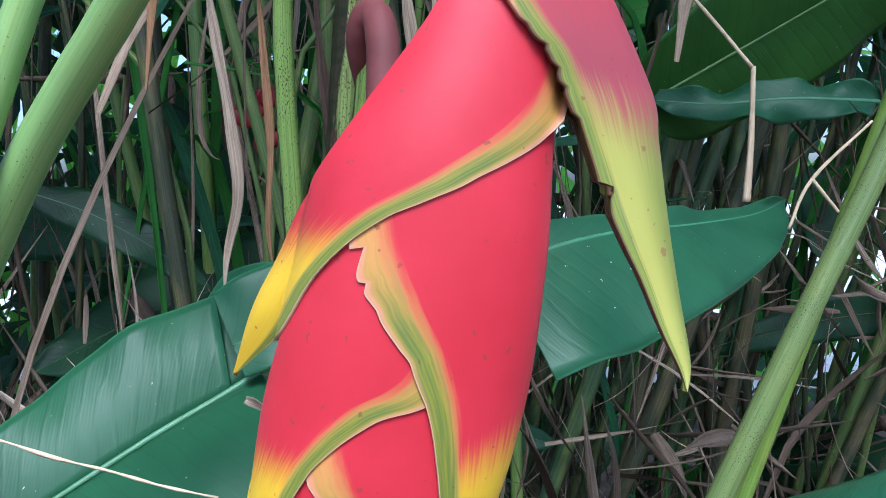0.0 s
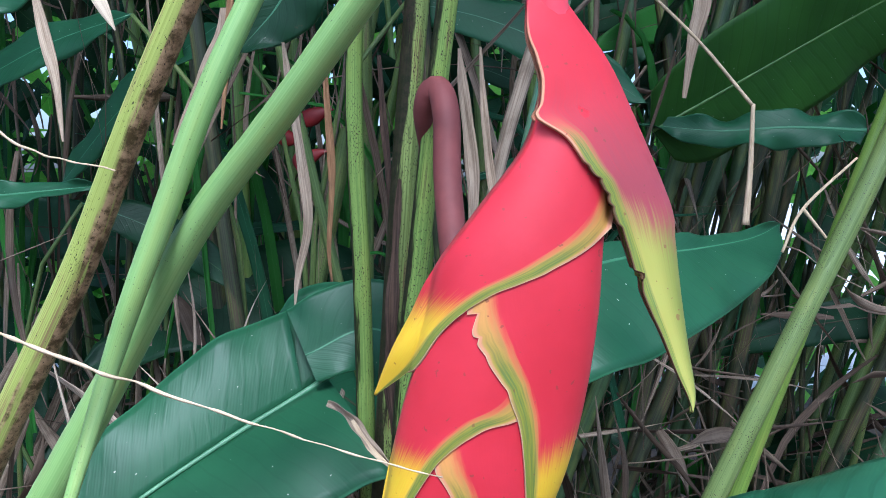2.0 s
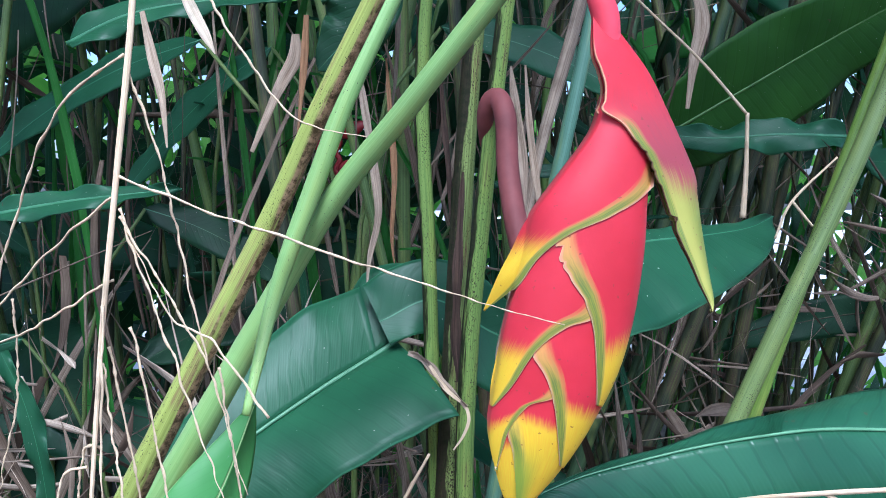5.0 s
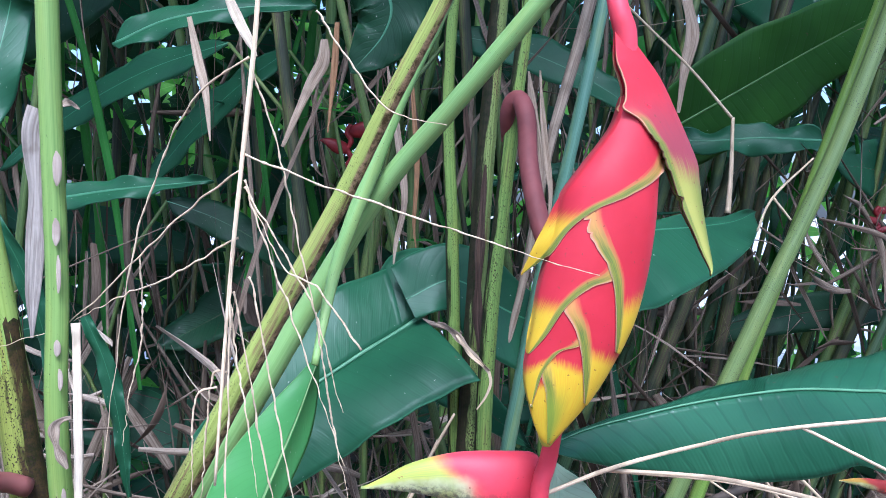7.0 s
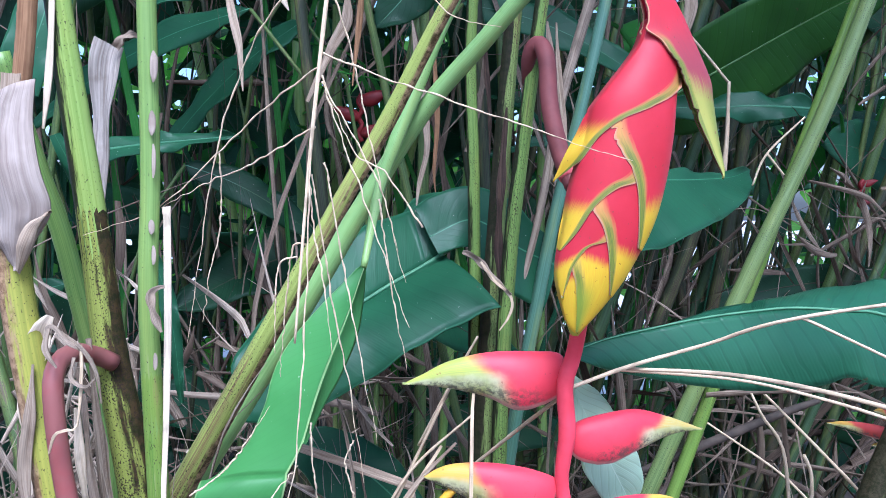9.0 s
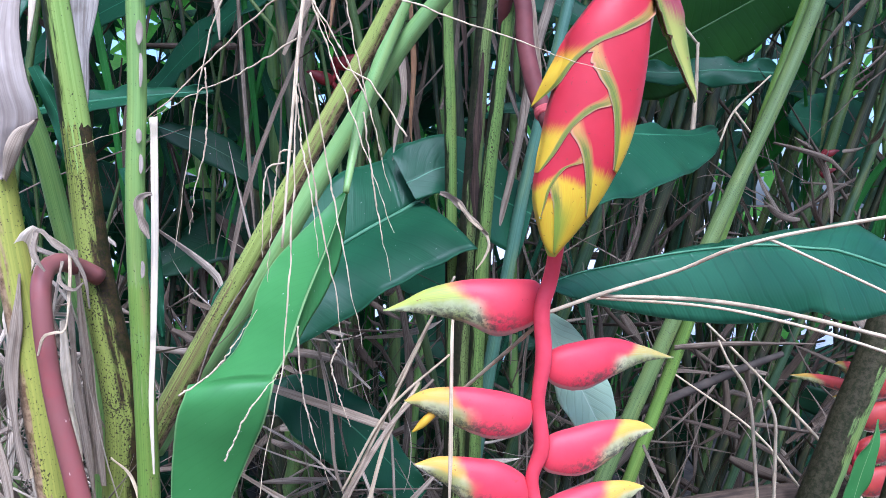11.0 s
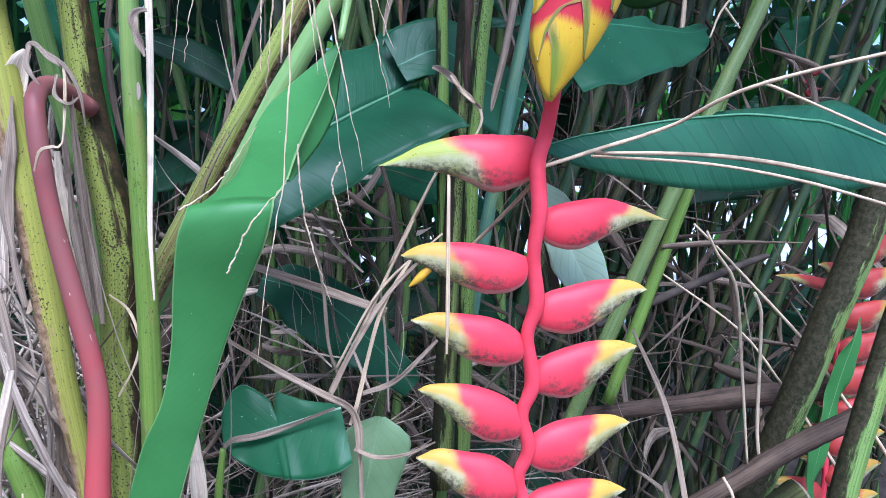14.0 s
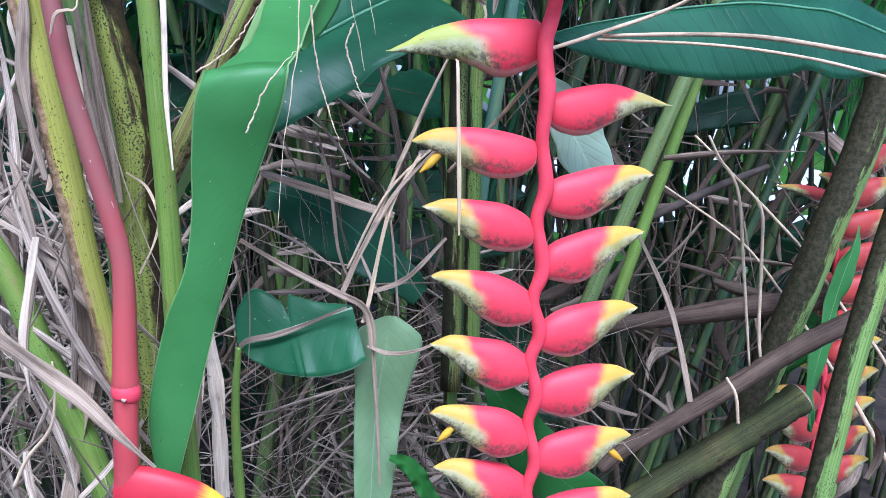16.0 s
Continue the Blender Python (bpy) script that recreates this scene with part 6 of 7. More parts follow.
strip([(-0.3274, 0.1400, 1.2702, 0.0015), (-0.3253, 0.1400, 1.2379, 0.0030), (-0.3226, 0.1450, 1.1973, 0.0030), (-0.3214, 0.1500, 1.1654, 0.0010)], WHITE_DRY, "bleached fibrous sheath between stalks", curl=0.7, seed=67)
strip([(-0.3423, 0.1200, 1.2992, 0.0010), (-0.3431, 0.1180, 1.2720, 0.0030), (-0.3465, 0.1180, 1.2414, 0.0034), (-0.3441, 0.1180, 1.2103, 0.0030), (-0.3405, 0.1200, 1.1845, 0.0012)], LILAC_DRY, "grey papery strip beside the rusty stalk", curl=0.7, seed=68)
strip([(-0.3048, 0.1500, 1.1857, 0.0006), (-0.2922, 0.1450, 1.1768, 0.0008), (-0.2863, 0.1430, 1.1586, 0.0008), (-0.2907, 0.1450, 1.1425, 0.0008), (-0.3014, 0.1500, 1.1234, 0.0006)], STRAW, "thin looping dead fibre", curl=0.7, seed=69)
strip([(-0.3747, 0.1600, 1.1983, 0.0010), (-0.3670, 0.1550, 1.1716, 0.0028), (-0.3612, 0.1500, 1.1416, 0.0032), (-0.3670, 0.1500, 1.1106, 0.0026), (-0.3722, 0.1500, 1.0825, 0.0020), (-0.3727, 0.1500, 1.0446, 0.0005)], LILAC_DRY, "long grey dead blade hanging in the litter", curl=0.5, seed=80)
strip([(-0.3850, 0.1700, 1.1631, 0.0030), (-0.3650, 0.1650, 1.1424, 0.0045), (-0.3453, 0.1600, 1.1181, 0.0045), (-0.3226, 0.1550, 1.0863, 0.0030)], LILAC_DRY, "flat grey dead blade slanting in the litter", curl=0.5, seed=81)
strip([(-0.3442, 0.1500, 1.2151, 0.0006), (-0.3319, 0.1450, 1.1890, 0.0012), (-0.3220, 0.1400, 1.1728, 0.0014), (-0.3139, 0.1380, 1.1622, 0.0005)], WHITE_DRY, "bleached hooked fibre by the pink stem", curl=0.5, seed=82)
strip([(-0.3508, 0.1500, 1.1921, 0.0008), (-0.3426, 0.1480, 1.1988, 0.0010), (-0.3460, 0.1460, 1.1824, 0.0010), (-0.3497, 0.1460, 1.1758, 0.0008), (-0.3474, 0.1470, 1.1856, 0.0006)], STRAW, "small looped dead fibre", curl=0.5, seed=83)
strip([(-0.3439, 0.2000, 1.0419, 0.0030), (-0.3554, 0.2000, 1.0100, 0.0050), (-0.3657, 0.2000, 0.9817, 0.0050), (-0.3749, 0.2000, 0.9487, 0.0040)], DRY, "wide tan sheath low in the litter", curl=0.5, seed=84)
strip([(-0.2960, 0.3300, 1.0186, 0.0015), (-0.2915, 0.3300, 0.9831, 0.0040), (-0.2901, 0.3300, 0.9419, 0.0050), (-0.2930, 0.3300, 0.9001, 0.0050)], WHITE_DRY, "bleached sheath standing by the green leaf", curl=0.5, seed=85)
strip([(-0.3062, 0.3400, 0.9903, 0.0010), (-0.3109, 0.3400, 0.9439, 0.0030), (-0.3182, 0.3400, 0.8966, 0.0040)], LILAC_DRY, "grey sheath standing by the green leaf", curl=0.5, seed=86)
strip([(-0.1638, 0.3350, 1.0375, 0.0014), (-0.1575, 0.3350, 1.0576, 0.0020), (-0.1376, 0.3400, 1.1360, 0.0018), (-0.1100, 0.3450, 1.1840, 0.0012)], STRAW, "straight tan straw slanting up", curl=0.5, seed=87)
strip([(-0.1803, 0.3350, 1.0659, 0.0025), (-0.1626, 0.3350, 1.1028, 0.0025), (-0.1326, 0.3400, 1.1506, 0.0020), (-0.0977, 0.3450, 1.1864, 0.0012)], DRY, "flat tan straw slanting up", curl=0.5, seed=88)
strip([(-0.1534, 0.3400, 1.0639, 0.0020), (-0.1235, 0.3400, 1.0757, 0.0025), (-0.0879, 0.3450, 1.1093, 0.0014)], LILAC_DRY, "grey dead blade across the litter", curl=0.5, seed=89)
strip([(-0.2008, 0.4000, 1.2071, 0.0010), (-0.1894, 0.4000, 1.1499, 0.0018), (-0.1839, 0.4000, 1.0912, 0.0016), (-0.1730, 0.4000, 1.0583, 0.0010)], LILAC_DRY, "grey dead strand hanging", curl=0.5, seed=90)

strip([(-0.2743, 0.3520, 1.0108, 0.0014), (-0.2668, 0.3500, 1.0204, 0.0026), (-0.2431, 0.3490, 1.0250, 0.0028), (-0.2182, 0.3480, 1.0327, 0.0022), (-0.1773, 0.3460, 1.0493, 0.0010)], LILAC_DRY, "dead brown margin along a small leaf", curl=0.5, seed=95)
head = thing("dry_grass", (-0.1869, 0.1000, 1.4590), "dry branching grass seed head hanging before the stalks", "grass")
part("stem", tube("stem", [(*(-0.1797, 0.1100, 1.5665), 0.0014), (*(-0.1815, 0.1050, 1.5201), 0.0013), (*(-0.1869, 0.1000, 1.4615), 0.0012), (*(-0.1919, 0.0950, 1.4033), 0.001), (*(-0.1977, 0.0900, 1.3173), 0.0007)], STRAW, 30, 6, 1, 0.04), head)

def branch(i, line):
    wig = random.Random(300 + i)
    path = spline(line, 26)
    rows = [(p[0] + wig.gauss(0, 0.0003), p[1] + wig.gauss(0, 0.0003), p[2] + wig.gauss(0, 0.0003), 0.00056 * (1 - 0.75 * (j / 26) ** 1.5)) for j, p in enumerate(path)]
    return part("branch", tube("branch", rows, STRAW, 70, 5, 1, 0.45 if i in (0, 2, 3, 4, 5, 6) or i > 10 else 0.2), head)


branch(0, [(-0.1851, 0.1000, 1.4653), (-0.1378, 0.0950, 1.4480), (-0.0824, 0.0900, 1.4298), (-0.0508, 0.0900, 1.4195), (-0.0266, 0.0900, 1.4131)])
branch(1, [(-0.1869, 0.1000, 1.4590), (-0.2069, 0.1100, 1.4461), (-0.2365, 0.1200, 1.4216), (-0.2789, 0.1300, 1.3846), (-0.3229, 0.1400, 1.3684)])
branch(2, [(-0.1846, 0.1050, 1.5100), (-0.2116, 0.1100, 1.4900), (-0.2334, 0.1200, 1.4512), (-0.2461, 0.1200, 1.4054), (-0.2598, 0.1200, 1.3118)])
branch(3, [(-0.1864, 0.1000, 1.4539), (-0.1739, 0.1000, 1.4183), (-0.1605, 0.0950, 1.3831), (-0.1396, 0.0900, 1.3251)])
branch(4, [(-0.1834, 0.1050, 1.5050), (-0.1721, 0.1050, 1.4696), (-0.1586, 0.1000, 1.4133), (-0.1458, 0.1000, 1.3639)])
branch(5, [(-0.1859, 0.1000, 1.4514), (-0.1637, 0.1000, 1.4132), (-0.1535, 0.1000, 1.3926), (-0.1419, 0.1000, 1.3481)])
branch(6, [(-0.1912, 0.0950, 1.3983), (-0.1884, 0.0950, 1.3726), (-0.1824, 0.0900, 1.3431), (-0.1786, 0.0900, 1.3121)])
branch(7, [(-0.1966, 0.0920, 1.3617), (-0.2054, 0.0920, 1.3579), (-0.2075, 0.0900, 1.3430), (-0.2078, 0.0900, 1.3121)])
branch(8, [(-0.1891, 0.1000, 1.4284), (-0.2229, 0.1100, 1.4092), (-0.2529, 0.1200, 1.3972), (-0.2762, 0.1300, 1.3846)])
branch(9, [(-0.1541, 0.1050, 1.5305), (-0.1383, 0.1000, 1.5073), (-0.1203, 0.0950, 1.4857), (-0.0954, 0.0900, 1.4788)])
branch(10, [(-0.1329, 0.1000, 1.3771), (-0.1535, 0.1000, 1.4056), (-0.1688, 0.1000, 1.4158), (-0.1849, 0.1000, 1.4514)])
branch(11, [(-0.1907, 0.0950, 1.4192), (-0.1916, 0.0920, 1.3625), (-0.1938, 0.0900, 1.3050), (-0.1975, 0.0880, 1.2524), (-0.2053, 0.0860, 1.2081), (-0.2107, 0.0850, 1.1600)])
branch(12, [(-0.1906, 0.1000, 1.4035), (-0.1810, 0.1000, 1.3463), (-0.1705, 0.0980, 1.2933), (-0.1618, 0.0950, 1.2424)])
branch(13, [(-0.1843, 0.1050, 1.4106), (-0.1745, 0.1050, 1.3557), (-0.1641, 0.1000, 1.3053), (-0.1554, 0.1000, 1.2625)])
branch(14, [(-0.1930, 0.0950, 1.3671), (-0.1994, 0.0960, 1.3662), (-0.2030, 0.0960, 1.3397), (-0.2059, 0.0950, 1.2989)])
branch(15, [(-0.1564, 0.1200, 1.3911), (-0.1493, 0.1200, 1.3425), (-0.1401, 0.1180, 1.2975)])
branch(16, [(-0.1899, 0.0900, 1.2758), (-0.1852, 0.0900, 1.2342), (-0.1721, 0.0880, 1.1906)])
branch(17, [(-0.2468, 0.1400, 1.4161), (-0.2465, 0.1400, 1.3760), (-0.2523, 0.1380, 1.3476), (-0.2555, 0.1350, 1.3206)])
branch(18, [(-0.2235, 0.0700, 1.2109), (-0.2116, 0.0750, 1.2356), (-0.1952, 0.0850, 1.2558)])
branch(19, [(-0.2486, 0.0800, 1.2413), (-0.2299, 0.0850, 1.2556), (-0.2105, 0.0900, 1.2844)])
branch(20, [(-0.1671, 0.0900, 1.2672), (-0.1715, 0.0900, 1.2552), (-0.1658, 0.0900, 1.2342), (-0.1610, 0.0880, 1.2225)])


# ---- other flowers in the thicket ----
def small_flower(top, drop, count, size, label, lean=0.0, skin=SKIN_FAR, taper=0.25, short=0.0):
    ob = thing("heliconia_flower", top, label, "flower", "far flowers")
    rows = [(top[0] + lean * k / 6 + 0.003 * (-1) ** k, top[1], top[2] - drop * k / 6, 0.0042) for k in range(7)]
    part("rachis", tube("rachis", rows, RACHIS if skin is SKIN_SHADED else skin, 30, 8), ob)
    for i in range(count):
        f = (i + 0.5) / count
        side = -1 if i % 2 else 1
        base = Vector((top[0] + lean * f, top[1], top[2] - drop * f))
        run = size * (1 - taper * f) * (0.5 if side < 0 and f < short else 1.0)
        keel = [tuple(base + Vector((side * r[0] * run, -0.006 * r[0], r[1] * run))) for r in TOP]
        lip = [tuple(base + Vector((side * r[0] * run, -0.006 * r[0], r[1] * run))) for r in LOW]
        lip[-1] = keel[-1]
        bo = part("bract", build("bract", *bract_data(keel, lip, 0, 0.3, 14, 10, True, False), skin), ob)
    return ob


# this flower looks shaded through its darker bract colours
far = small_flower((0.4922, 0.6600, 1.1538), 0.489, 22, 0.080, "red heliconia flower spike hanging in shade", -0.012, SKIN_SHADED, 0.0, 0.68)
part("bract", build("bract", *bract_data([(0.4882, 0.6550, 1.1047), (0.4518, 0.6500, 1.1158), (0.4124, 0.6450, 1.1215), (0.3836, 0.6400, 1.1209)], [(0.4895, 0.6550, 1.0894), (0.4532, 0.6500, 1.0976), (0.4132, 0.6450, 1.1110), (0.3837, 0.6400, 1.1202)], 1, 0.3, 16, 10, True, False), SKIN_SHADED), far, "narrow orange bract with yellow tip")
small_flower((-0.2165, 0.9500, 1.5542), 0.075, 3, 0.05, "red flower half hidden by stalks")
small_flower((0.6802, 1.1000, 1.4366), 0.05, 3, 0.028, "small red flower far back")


# ---- thicket behind ----
rng = random.Random(7)
for i in range(75):
    y = rng.uniform(0.62, 2.2)
    x = rng.uniform(-0.95, 1.05) * (0.55 + 0.62 * y)
    if x > 0.15 and y < 1.1:
        y += 0.5
    lean = rng.uniform(-0.22, 0.22) + 0.12 * x / y
    r = rng.uniform(0.005, 0.012)
    rows = [(x - lean * 1.3, y, 0.0, r * 1.2), (x - lean * 0.4, y + rng.uniform(-0.05, 0.05), 0.8, r * 1.1), (x + lean * 0.3, y + rng.uniform(-0.06, 0.06), 1.4, r), (x + lean * 1.3, y + rng.uniform(-0.1, 0.1), 2.3, r * 0.8)]
    # stems on the right mostly take the skin with shade in its colour
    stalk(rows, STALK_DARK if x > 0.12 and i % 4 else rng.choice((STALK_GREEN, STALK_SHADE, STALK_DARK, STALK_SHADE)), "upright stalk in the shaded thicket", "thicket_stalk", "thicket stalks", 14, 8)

for i in range(90):
    y = rng.uniform(0.75, 2.4)
    x = rng.uniform(-0.9, 0.95) * (0.5 + 0.6 * y)
    if x > 0.1 and y < 1.3:
        y += 0.6
    z = 1.35 + rng.uniform(-0.55, 0.62) * (0.4 + 0.45 * y)
    a, e = rng.uniform(0, 6.283), rng.uniform(-0.5, 0.6)
    d = Vector((math.cos(a) * math.cos(e), 0.45 * math.sin(a), math.sin(e))).normalized()
    L = rng.uniform(0.25, 0.5)
    p = [Vector((x, y, z)) + d * L * k / 3 - Vector((0, 0, 0.25 * L * (k / 3) ** 2)) for k in range(4)]
    w = rng.uniform(0.03, 0.075)
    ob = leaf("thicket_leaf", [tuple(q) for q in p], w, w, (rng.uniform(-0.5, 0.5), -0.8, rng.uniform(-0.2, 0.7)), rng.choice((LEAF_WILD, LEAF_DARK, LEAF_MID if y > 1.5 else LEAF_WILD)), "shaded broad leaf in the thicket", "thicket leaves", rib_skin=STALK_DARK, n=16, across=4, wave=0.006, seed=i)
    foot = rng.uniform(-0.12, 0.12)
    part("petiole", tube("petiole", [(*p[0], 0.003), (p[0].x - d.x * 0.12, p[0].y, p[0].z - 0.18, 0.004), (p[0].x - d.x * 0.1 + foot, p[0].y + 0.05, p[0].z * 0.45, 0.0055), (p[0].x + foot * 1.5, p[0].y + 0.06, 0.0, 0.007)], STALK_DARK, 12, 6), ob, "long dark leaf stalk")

for i in range(50):
    y = rng.uniform(0.95, 2.2)
    x = rng.uniform(0.12, 0.85) * (0.5 + 0.6 * y)
    lean = rng.uniform(0.12, 0.34)
    r = rng.uniform(0.005, 0.012)
    rows = [(x - lean * 1.2, y, 0.0, r * 1.1), (x - lean * 0.3, y, 0.85, r), (x + lean * 0.4, y, 1.4, r), (x + lean * 1.2, y, 2.2, r * 0.8)]
    # these skins carry the thicket's shade in their colour
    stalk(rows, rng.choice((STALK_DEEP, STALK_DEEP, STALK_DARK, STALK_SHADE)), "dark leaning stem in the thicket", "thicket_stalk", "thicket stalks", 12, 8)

for i in range(110):
    y = rng.uniform(0.72, 1.9)
    x = rng.uniform(-1.0, 1.0) * (0.5 + 0.6 * y)
    z = rng.uniform(0.75, 1.25)
    if x > 0.1 and y < 1.1:
        y += 0.5
    lean, L, w = rng.uniform(-0.35, 0.35), rng.uniform(0.4, 0.9), rng.uniform(0.003, 0.009)
    rows = [(x, y, z, w * 0.5, w * 0.5), (x + lean * L * 0.4, y, z + L * 0.45, w, w), (x + lean * L * 0.9, y - 0.04, z + L * 0.8, w * 0.8, w * 0.8), (x + lean * L * 1.5, y - 0.1, z + L * 0.85, 0.001, 0.001)]
    ob = lone("strap_leaf", build("blade", *blade_data(rows, 0, 0, (rng.uniform(-0.5, 0.5), -1, 0.3), 0.3, 14, 3, 0.003, seed=i), rng.choice((LEAF_DARK, LEAF_MID, LEAF_MID))), "long strap leaf rising in the shaded thicket", "leaf", "strap leaves")

for i in range(15):
    y = rng.uniform(0.72, 1.25)
    x = rng.uniform(-0.95, 0.0) * (0.5 + 0.62 * y)
    z = rng.uniform(1.25, 1.85)
    a = rng.uniform(-0.6, 0.9) + (math.pi if i % 2 else 0.0)
    d = Vector((math.cos(a), rng.uniform(-0.3, 0.3), 0.6 * math.sin(a))).normalized()
    L, w = rng.uniform(0.18, 0.34), rng.uniform(0.010, 0.030)
    p = [Vector((x, y, z)) + d * L * k / 3 - Vector((0, 0, 0.3 * L * (k / 3) ** 2)) for k in range(4)]
    ob = leaf("thicket_leaf", [tuple(q) for q in p], w, w, (rng.uniform(-0.4, 0.4), -0.8, rng.uniform(0.2, 0.8)), rng.choice((LEAF_DARK, LEAF_DARK, LEAF_SIDE, LEAF_WILD)), "dark glossy leaf among the stalks", "thicket leaves", rib_r=0.0012, n=18, across=5, wave=0.004, seed=200 + i)
    part("petiole", tube("petiole", [(*p[0], 0.0025), (p[0].x - d.x * 0.1, p[0].y + 0.02, p[0].z - 0.2, 0.0035), (p[0].x - d.x * 0.12, p[0].y + 0.05, p[0].z * 0.4, 0.005), (p[0].x - d.x * 0.12, p[0].y + 0.05, 0.0, 0.006)], STALK_SHADE, 12, 6), ob, "long leaf stalk")

# dead leaf and straw tangle
def tangle(name, label, count, box, length, width, up, seed, skin, side=1.0, clumps=0):
    """Many curled strips at once: each a smooth bow of eight steps, two faces thick."""
    g = np.random.default_rng(seed)
    x, y, z = (g.uniform(lo, hi, count) for lo, hi in box)
    x = x * np.where(y > 0.5, 0.5 + 0.62 * y, 0.8)
    L, w = g.uniform(*length, count), width[0] + (width[1] - width[0]) * g.uniform(0, 1, count) ** 1.8
    d = np.stack([g.normal(0, side, count), g.normal(0, 0.4, count), g.normal(0, up, count)], 1)
    if clumps:
        pick = g.integers(0, clumps, count)
        heart = np.stack([g.uniform(lo, hi, clumps) for lo, hi in box], 1)
        x, y, z = heart[pick].T + g.normal(0, 1, (3, count)) * np.array([0.05, 0.02, 0.045])[:, None]
        y = np.maximum(y, box[1][0])
        x = x * np.where(y > 0.5, 0.5 + 0.62 * y, 0.8)
        main = np.stack([g.normal(0, side, clumps), g.normal(0, 0.3, clumps), g.normal(0, up, clumps)], 1)
        d = main[pick] + d * 0.55
    d *= (L / np.linalg.norm(d, axis=1))[:, None]
    sag = np.stack([g.normal(0, 0.06, count), g.normal(0, 0.05, count), g.normal(-0.03, 0.06, count)], 1) * L[:, None]
    kink = np.where(g.uniform(0, 1, count) < 0.3, g.uniform(0.1, 0.35, count), 0) * L
    hint = np.stack([g.uniform(-0.6, 0.6, count), -np.ones(count), g.uniform(-0.4, 0.6, count)], 1)
    s = np.cross(d, hint)
    s /= np.linalg.norm(s, axis=1)[:, None]
    n = np.cross(s, d) / L[:, None]
    p0 = np.stack([x, y, z], 1)
    twist, phase, curl = g.uniform(-2.2, 2.2, count), g.uniform(0, 6, count), g.uniform(0.1, 0.7, count)
    N, rows, uvs = 8, [], []
    for i in range(N + 1):
        f = i / N
        mid = p0 + d * f + sag * (4 * f * (1 - f)) - np.stack([0 * L, 0 * L, kink * max(0.0, f - 0.6) * 2], 1)
        wide = w * (0.55 + 1.8 * f * (1 - f)) * (1 - 0.85 * max(0.0, f - 0.7) / 0.3)
        a = (phase + twist * f)[:, None]
        across = s * np.cos(a) + n * np.sin(a)
        over = n * np.cos(a) - s * np.sin(a)
        for k in (-1, 0, 1):
            rows.append(mid + across * (k * wide)[:, None] + over * (curl * wide * (k * k - 0.4))[:, None])
            uvs.append(np.stack([f * L + phase, np.full(count, (k + 1) / 2)], 1))
    front = np.stack(rows, 1)
    v = np.concatenate([front, front + n[:, None, :] * 0.0003], 1)
    uv2 = np.concatenate([np.stack(uvs, 1)] * 2, 1)
    per, half = v.shape[1], front.shape[1]
    quads = []
    for i in range(N):
        for k in (0, 1):
            q = i * 3 + k
            quads += [(q, q + 1, q + 4, q + 3), (half + q, half + q + 3, half + q + 4, half + q + 1)]
        quads += [(i * 3, i * 3 + 3, half + i * 3 + 3, half + i * 3), (i * 3 + 5, i * 3 + 2, half + i * 3 + 2, half + i * 3 + 5)]
    faces = (np.array(quads)[None] + (np.arange(count) * per)[:, None, None]).reshape(-1, 4)
    return lone(name, build(name, v.reshape(-1, 3).tolist(), faces.tolist(), uv2.reshape(-1, 2), skin), label, "dead leaves", "", "stuff")


tangle("hanging_dead_leaves", "grey-brown dead leaves and straw hanging among stalks", 620, ((-1, 0.3), (0.62, 1.7), (0.85, 2.0)), (0.12, 0.5), (0.0006, 0.0075), 4.5, 11, DRY_MANY)
tangle("dead_leaf_litter", "tangled grey straw and dead leaves low in the clump", 1500, ((-1.0, 0.25), (0.75, 1.4), (0.5, 1.08)), (0.05, 0.3), (0.0004, 0.003), 1.0, 12, DRY_DEEP, 1.0, 45)
tangle("dead_straw", "brown dead straws and leaf scraps leaning among dark stems", 360, ((0.1, 0.95), (0.75, 1.5), (0.6, 1.75)), (0.08, 0.35), (0.0005, 0.0055), 1.3, 16, DRY_MANY, 1.0, 40)
tangle("broad_dead_leaves", "crumpled brown dead leaves fallen in the clump", 200, ((-1.0, 0.7), (0.62, 1.3), (0.6, 1.2)), (0.08, 0.22), (0.003, 0.012), 1.4, 14, DRY_MANY)
tangle("dead_sheath_pile", "heap of grey papery sheaths round the stalk bases", 430, ((-0.70, -0.40), (0.16, 0.36), (0.72, 1.26)), (0.06, 0.24), (0.0004, 0.0045), 2.0, 13, DRY_PALE, 0.6, 26)
tangle("pale_straw_tangle", "pale thin straws criss-crossing between the stalks", 640, ((-0.66, -0.05), (0.42, 0.60), (0.6, 1.10)), (0.06, 0.26), (0.0004, 0.0024), 0.8, 15, DRY_PALE, 1.0, 30)

tangle("crumpled_leaf_litter", "crumpled tan dead leaves caught between the stalks", 190, ((-0.62, -0.02), (0.48, 0.72), (0.80, 1.22)), (0.05, 0.20), (0.0012, 0.0065), 0.9, 19, DRY_PALE, 1.0, 18)
tangle("dead_leaf_scraps", "tan and brown leaf scraps hung on dark stems", 150, ((0.16, 0.85), (0.75, 1.35), (0.95, 1.42)), (0.05, 0.22), (0.0010, 0.0065), 1.0, 20, DRY_MANY, 1.0, 36)
tangle("withered_leaves", "purple-brown withered leaves slumped across dark stems", 60, ((0.16, 0.9), (0.95, 1.6), (0.7, 1.5)), (0.15, 0.45), (0.003, 0.012), 0.7, 18, DRY_PURPLE, 1.0, 30)

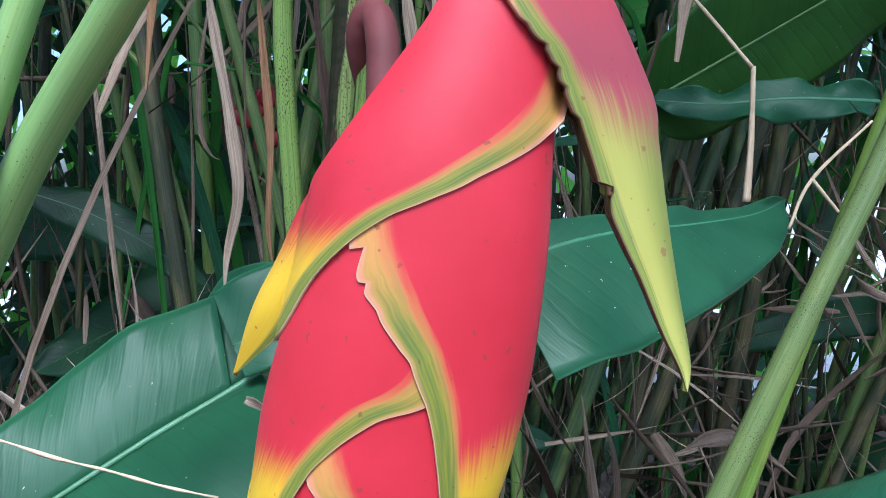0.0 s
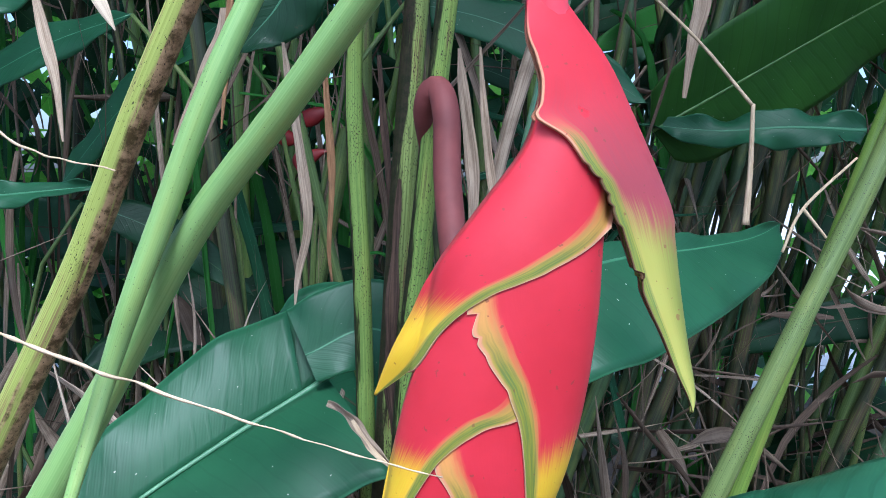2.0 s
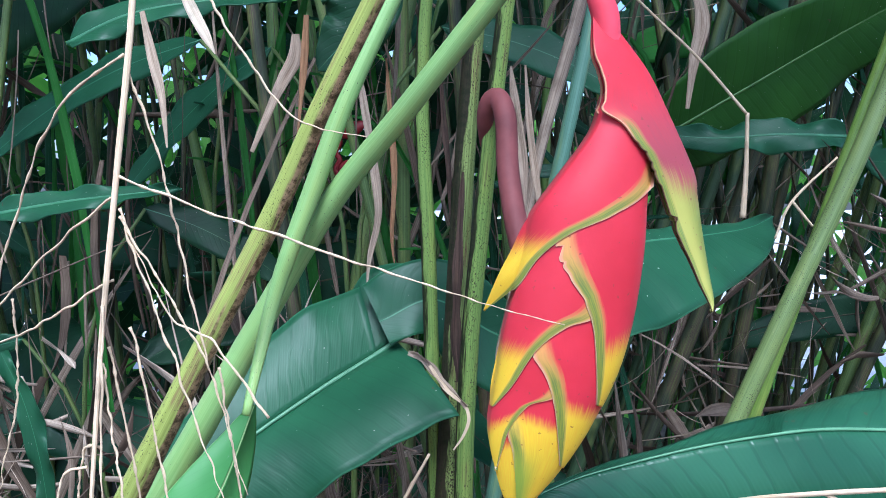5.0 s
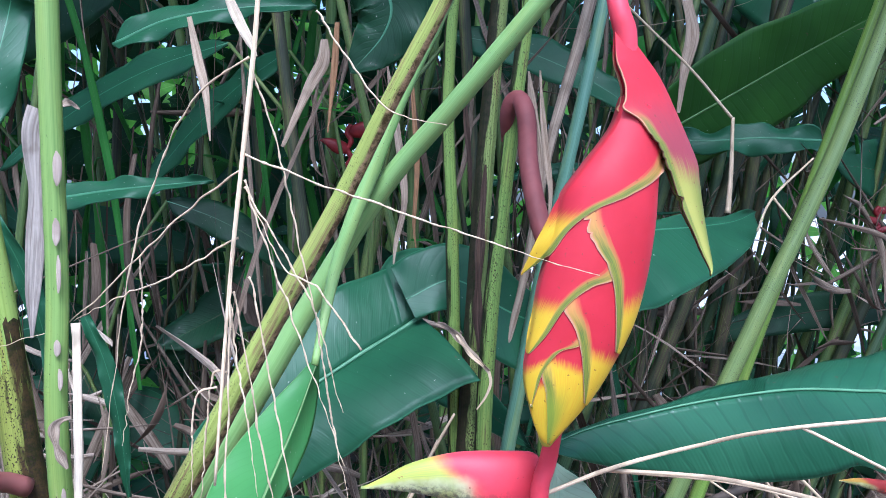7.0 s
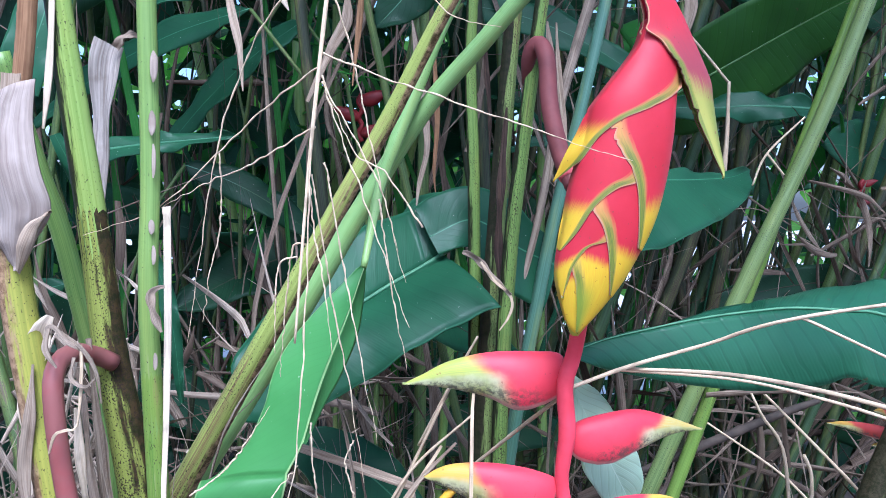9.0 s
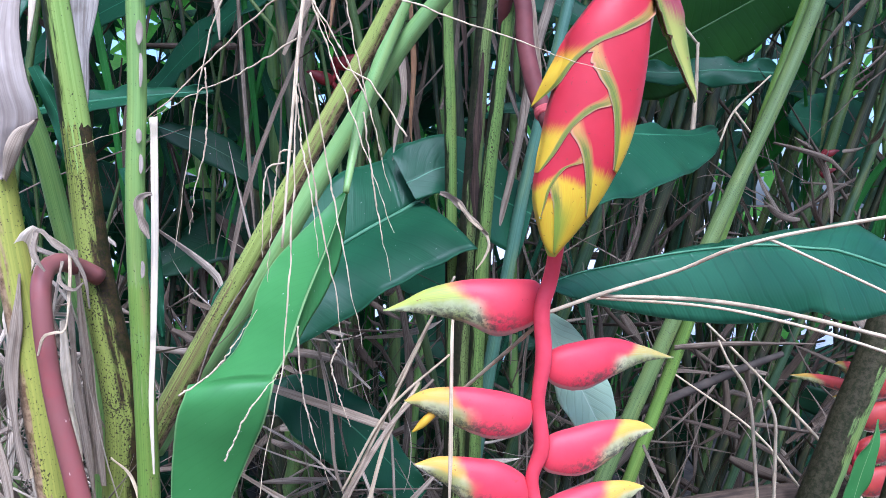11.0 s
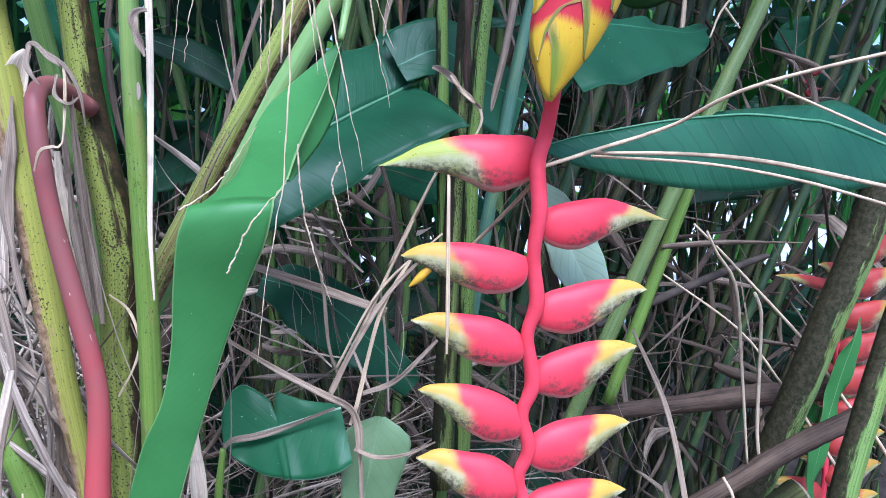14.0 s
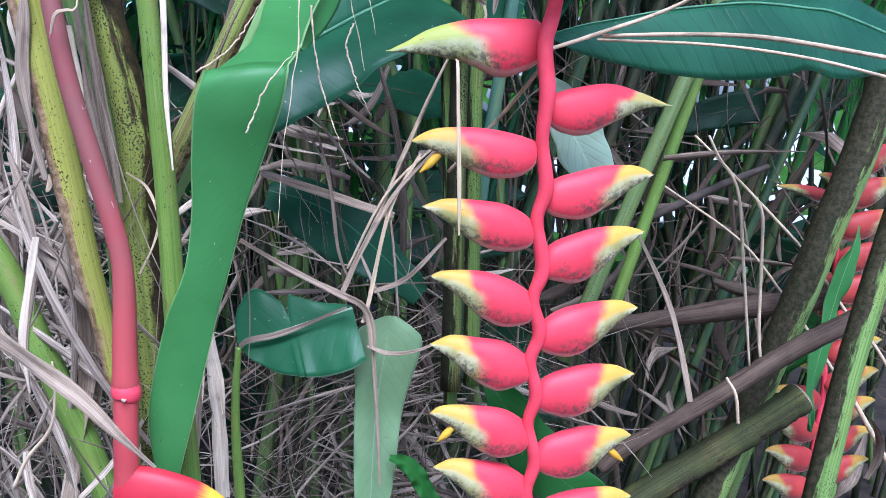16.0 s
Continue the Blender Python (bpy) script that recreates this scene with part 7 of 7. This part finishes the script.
# ground and far wood
g = 60.0
ground = new("ground", build("ground", [(-g, -g, 0), (g, -g, 0), (g, g, 0), (-g, g, 0)], [(0, 1, 2, 3)], [(0, 0), (1, 0), (1, 1), (0, 1)], SOIL))
tagged(ground, "dark soil covered in leaf mould", "ground", "", "structure")
# invented pale paving, so that low gaps in the thicket look bright
yard = new("pavement", build("pavement", [(-g, 5.2, 0.03), (g, 5.2, 0.03), (g, g, 0.03), (-g, g, 0.03), (-g, 5.2, 0.0), (g, 5.2, 0.0)], [(0, 1, 2, 3), (4, 5, 1, 0)], [(0, 0), (1, 0), (1, 1), (0, 1), (0, 0), (1, 0)], GAP_PALE, False))
tagged(yard, "pale sheet added beyond the thicket to brighten its gaps", "pavement", "", "structure")
verts, faces, uvs = [], [], []
g = random.Random(5)
for i in range(5600):
    y = g.uniform(2.3, 4.4)
    x, z = g.uniform(-1, 1) * (1.2 + y * 0.75), g.uniform(0, 3.6)
    if x > 0.3 and z < 1.7 and g.random() < 0.76:
        continue
    a, L, w = g.uniform(0, 6.283), g.uniform(0.10, 0.32), g.uniform(0.02, 0.06)
    d = Vector((math.cos(a), g.uniform(-0.5, 0.5), math.sin(a) - 0.3)).normalized()
    s = d.cross(Vector((g.uniform(-0.6, 0.6), -1, g.uniform(-0.6, 0.6)))).normalized()
    p = Vector((x, y, z))
    k = len(verts)
    verts += [tuple(p), tuple(p + d * L * 0.4 + s * w), tuple(p + d * L), tuple(p + d * L * 0.4 - s * w), tuple(p + d * L * 0.45 + Vector((0, -0.01, 0)))]
    uvs += [(0, 0), (L * 0.4, 1), (L, 0), (L * 0.4, -1), (L * 0.45, 0)]
    faces += [(k, k + 1, k + 4), (k + 1, k + 2, k + 4), (k + 2, k + 3, k + 4), (k + 3, k, k + 4)]
# far leaves whose bright colour stands in for sun on them
bright = [[], [], []]
g = random.Random(15)
for i in range(5200):
    y = g.uniform(4.3, 5.1)
    x, z = g.uniform(-1, 1) * (1.2 + y * 0.75), g.uniform(0, 4.2)
    if x > 0.3 and g.random() < 0.6:
        continue
    a, L, w = g.uniform(0, 6.283), g.uniform(0.16, 0.42), g.uniform(0.02, 0.07)
    d = Vector((math.cos(a), g.uniform(-0.5, 0.5), math.sin(a) - 0.2)).normalized()
    s = d.cross(Vector((g.uniform(-0.6, 0.6), -1, g.uniform(0.0, 0.9)))).normalized()
    p = Vector((x, y, z))
    k = len(bright[0])
    bright[0] += [tuple(p), tuple(p + d * L * 0.4 + s * w), tuple(p + d * L), tuple(p + d * L * 0.4 - s * w), tuple(p + d * L * 0.45 + Vector((0, -0.01, 0)))]
    bright[2] += [(0, 0), (L * 0.4, 1), (L, 0), (L * 0.4, -1), (L * 0.45, 0)]
    bright[1] += [(k, k + 1, k + 4), (k + 1, k + 2, k + 4), (k + 2, k + 3, k + 4), (k + 3, k, k + 4)]
lone("foliage_tinted_sunlit", build("foliage_tinted_sunlit", *bright, LEAF_LIT), "leaves coloured bright as if sunlit, beyond the thicket", "foliage", "", "stuff")
# dark far leaves, their shade held in the leaf colour
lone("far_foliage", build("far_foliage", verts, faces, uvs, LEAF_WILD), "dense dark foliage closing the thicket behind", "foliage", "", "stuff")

# unseen leaves added overhead, to keep sun and sky off the thicket
verts, faces, uvs = [], [], []
g = random.Random(6)
for i in range(1500):
    y, x, z = g.uniform(0.1, 3.6), g.uniform(-2.6, 2.6), g.uniform(2.2, 3.0)
    if x > 0.05 and g.random() < 0.75:
        continue
    a, L, w = g.uniform(0, 6.283), g.uniform(0.3, 0.8), g.uniform(0.05, 0.12)
    d = Vector((math.cos(a), math.sin(a), g.uniform(-0.5, 0.2))).normalized()
    s = d.cross(Vector((g.uniform(-0.4, 0.4), g.uniform(-0.4, 0.4), 1))).normalized()
    p = Vector((x, y, z))
    k = len(verts)
    verts += [tuple(p), tuple(p + d * L * 0.4 + s * w), tuple(p + d * L), tuple(p + d * L * 0.4 - s * w), tuple(p + d * L * 0.45 - Vector((0, 0, 0.02)))]
    uvs += [(0, 0), (L * 0.4, 1), (L, 0), (L * 0.4, -1), (L * 0.45, 0)]
    faces += [(k, k + 1, k + 4), (k + 1, k + 2, k + 4), (k + 2, k + 3, k + 4), (k + 3, k, k + 4)]
lone("unseen_shade_leaves", build("unseen_shade_leaves", verts, faces, uvs, LEAF_WILD), "unseen broad leaves added overhead to shade the thicket", "foliage", "", "stuff")
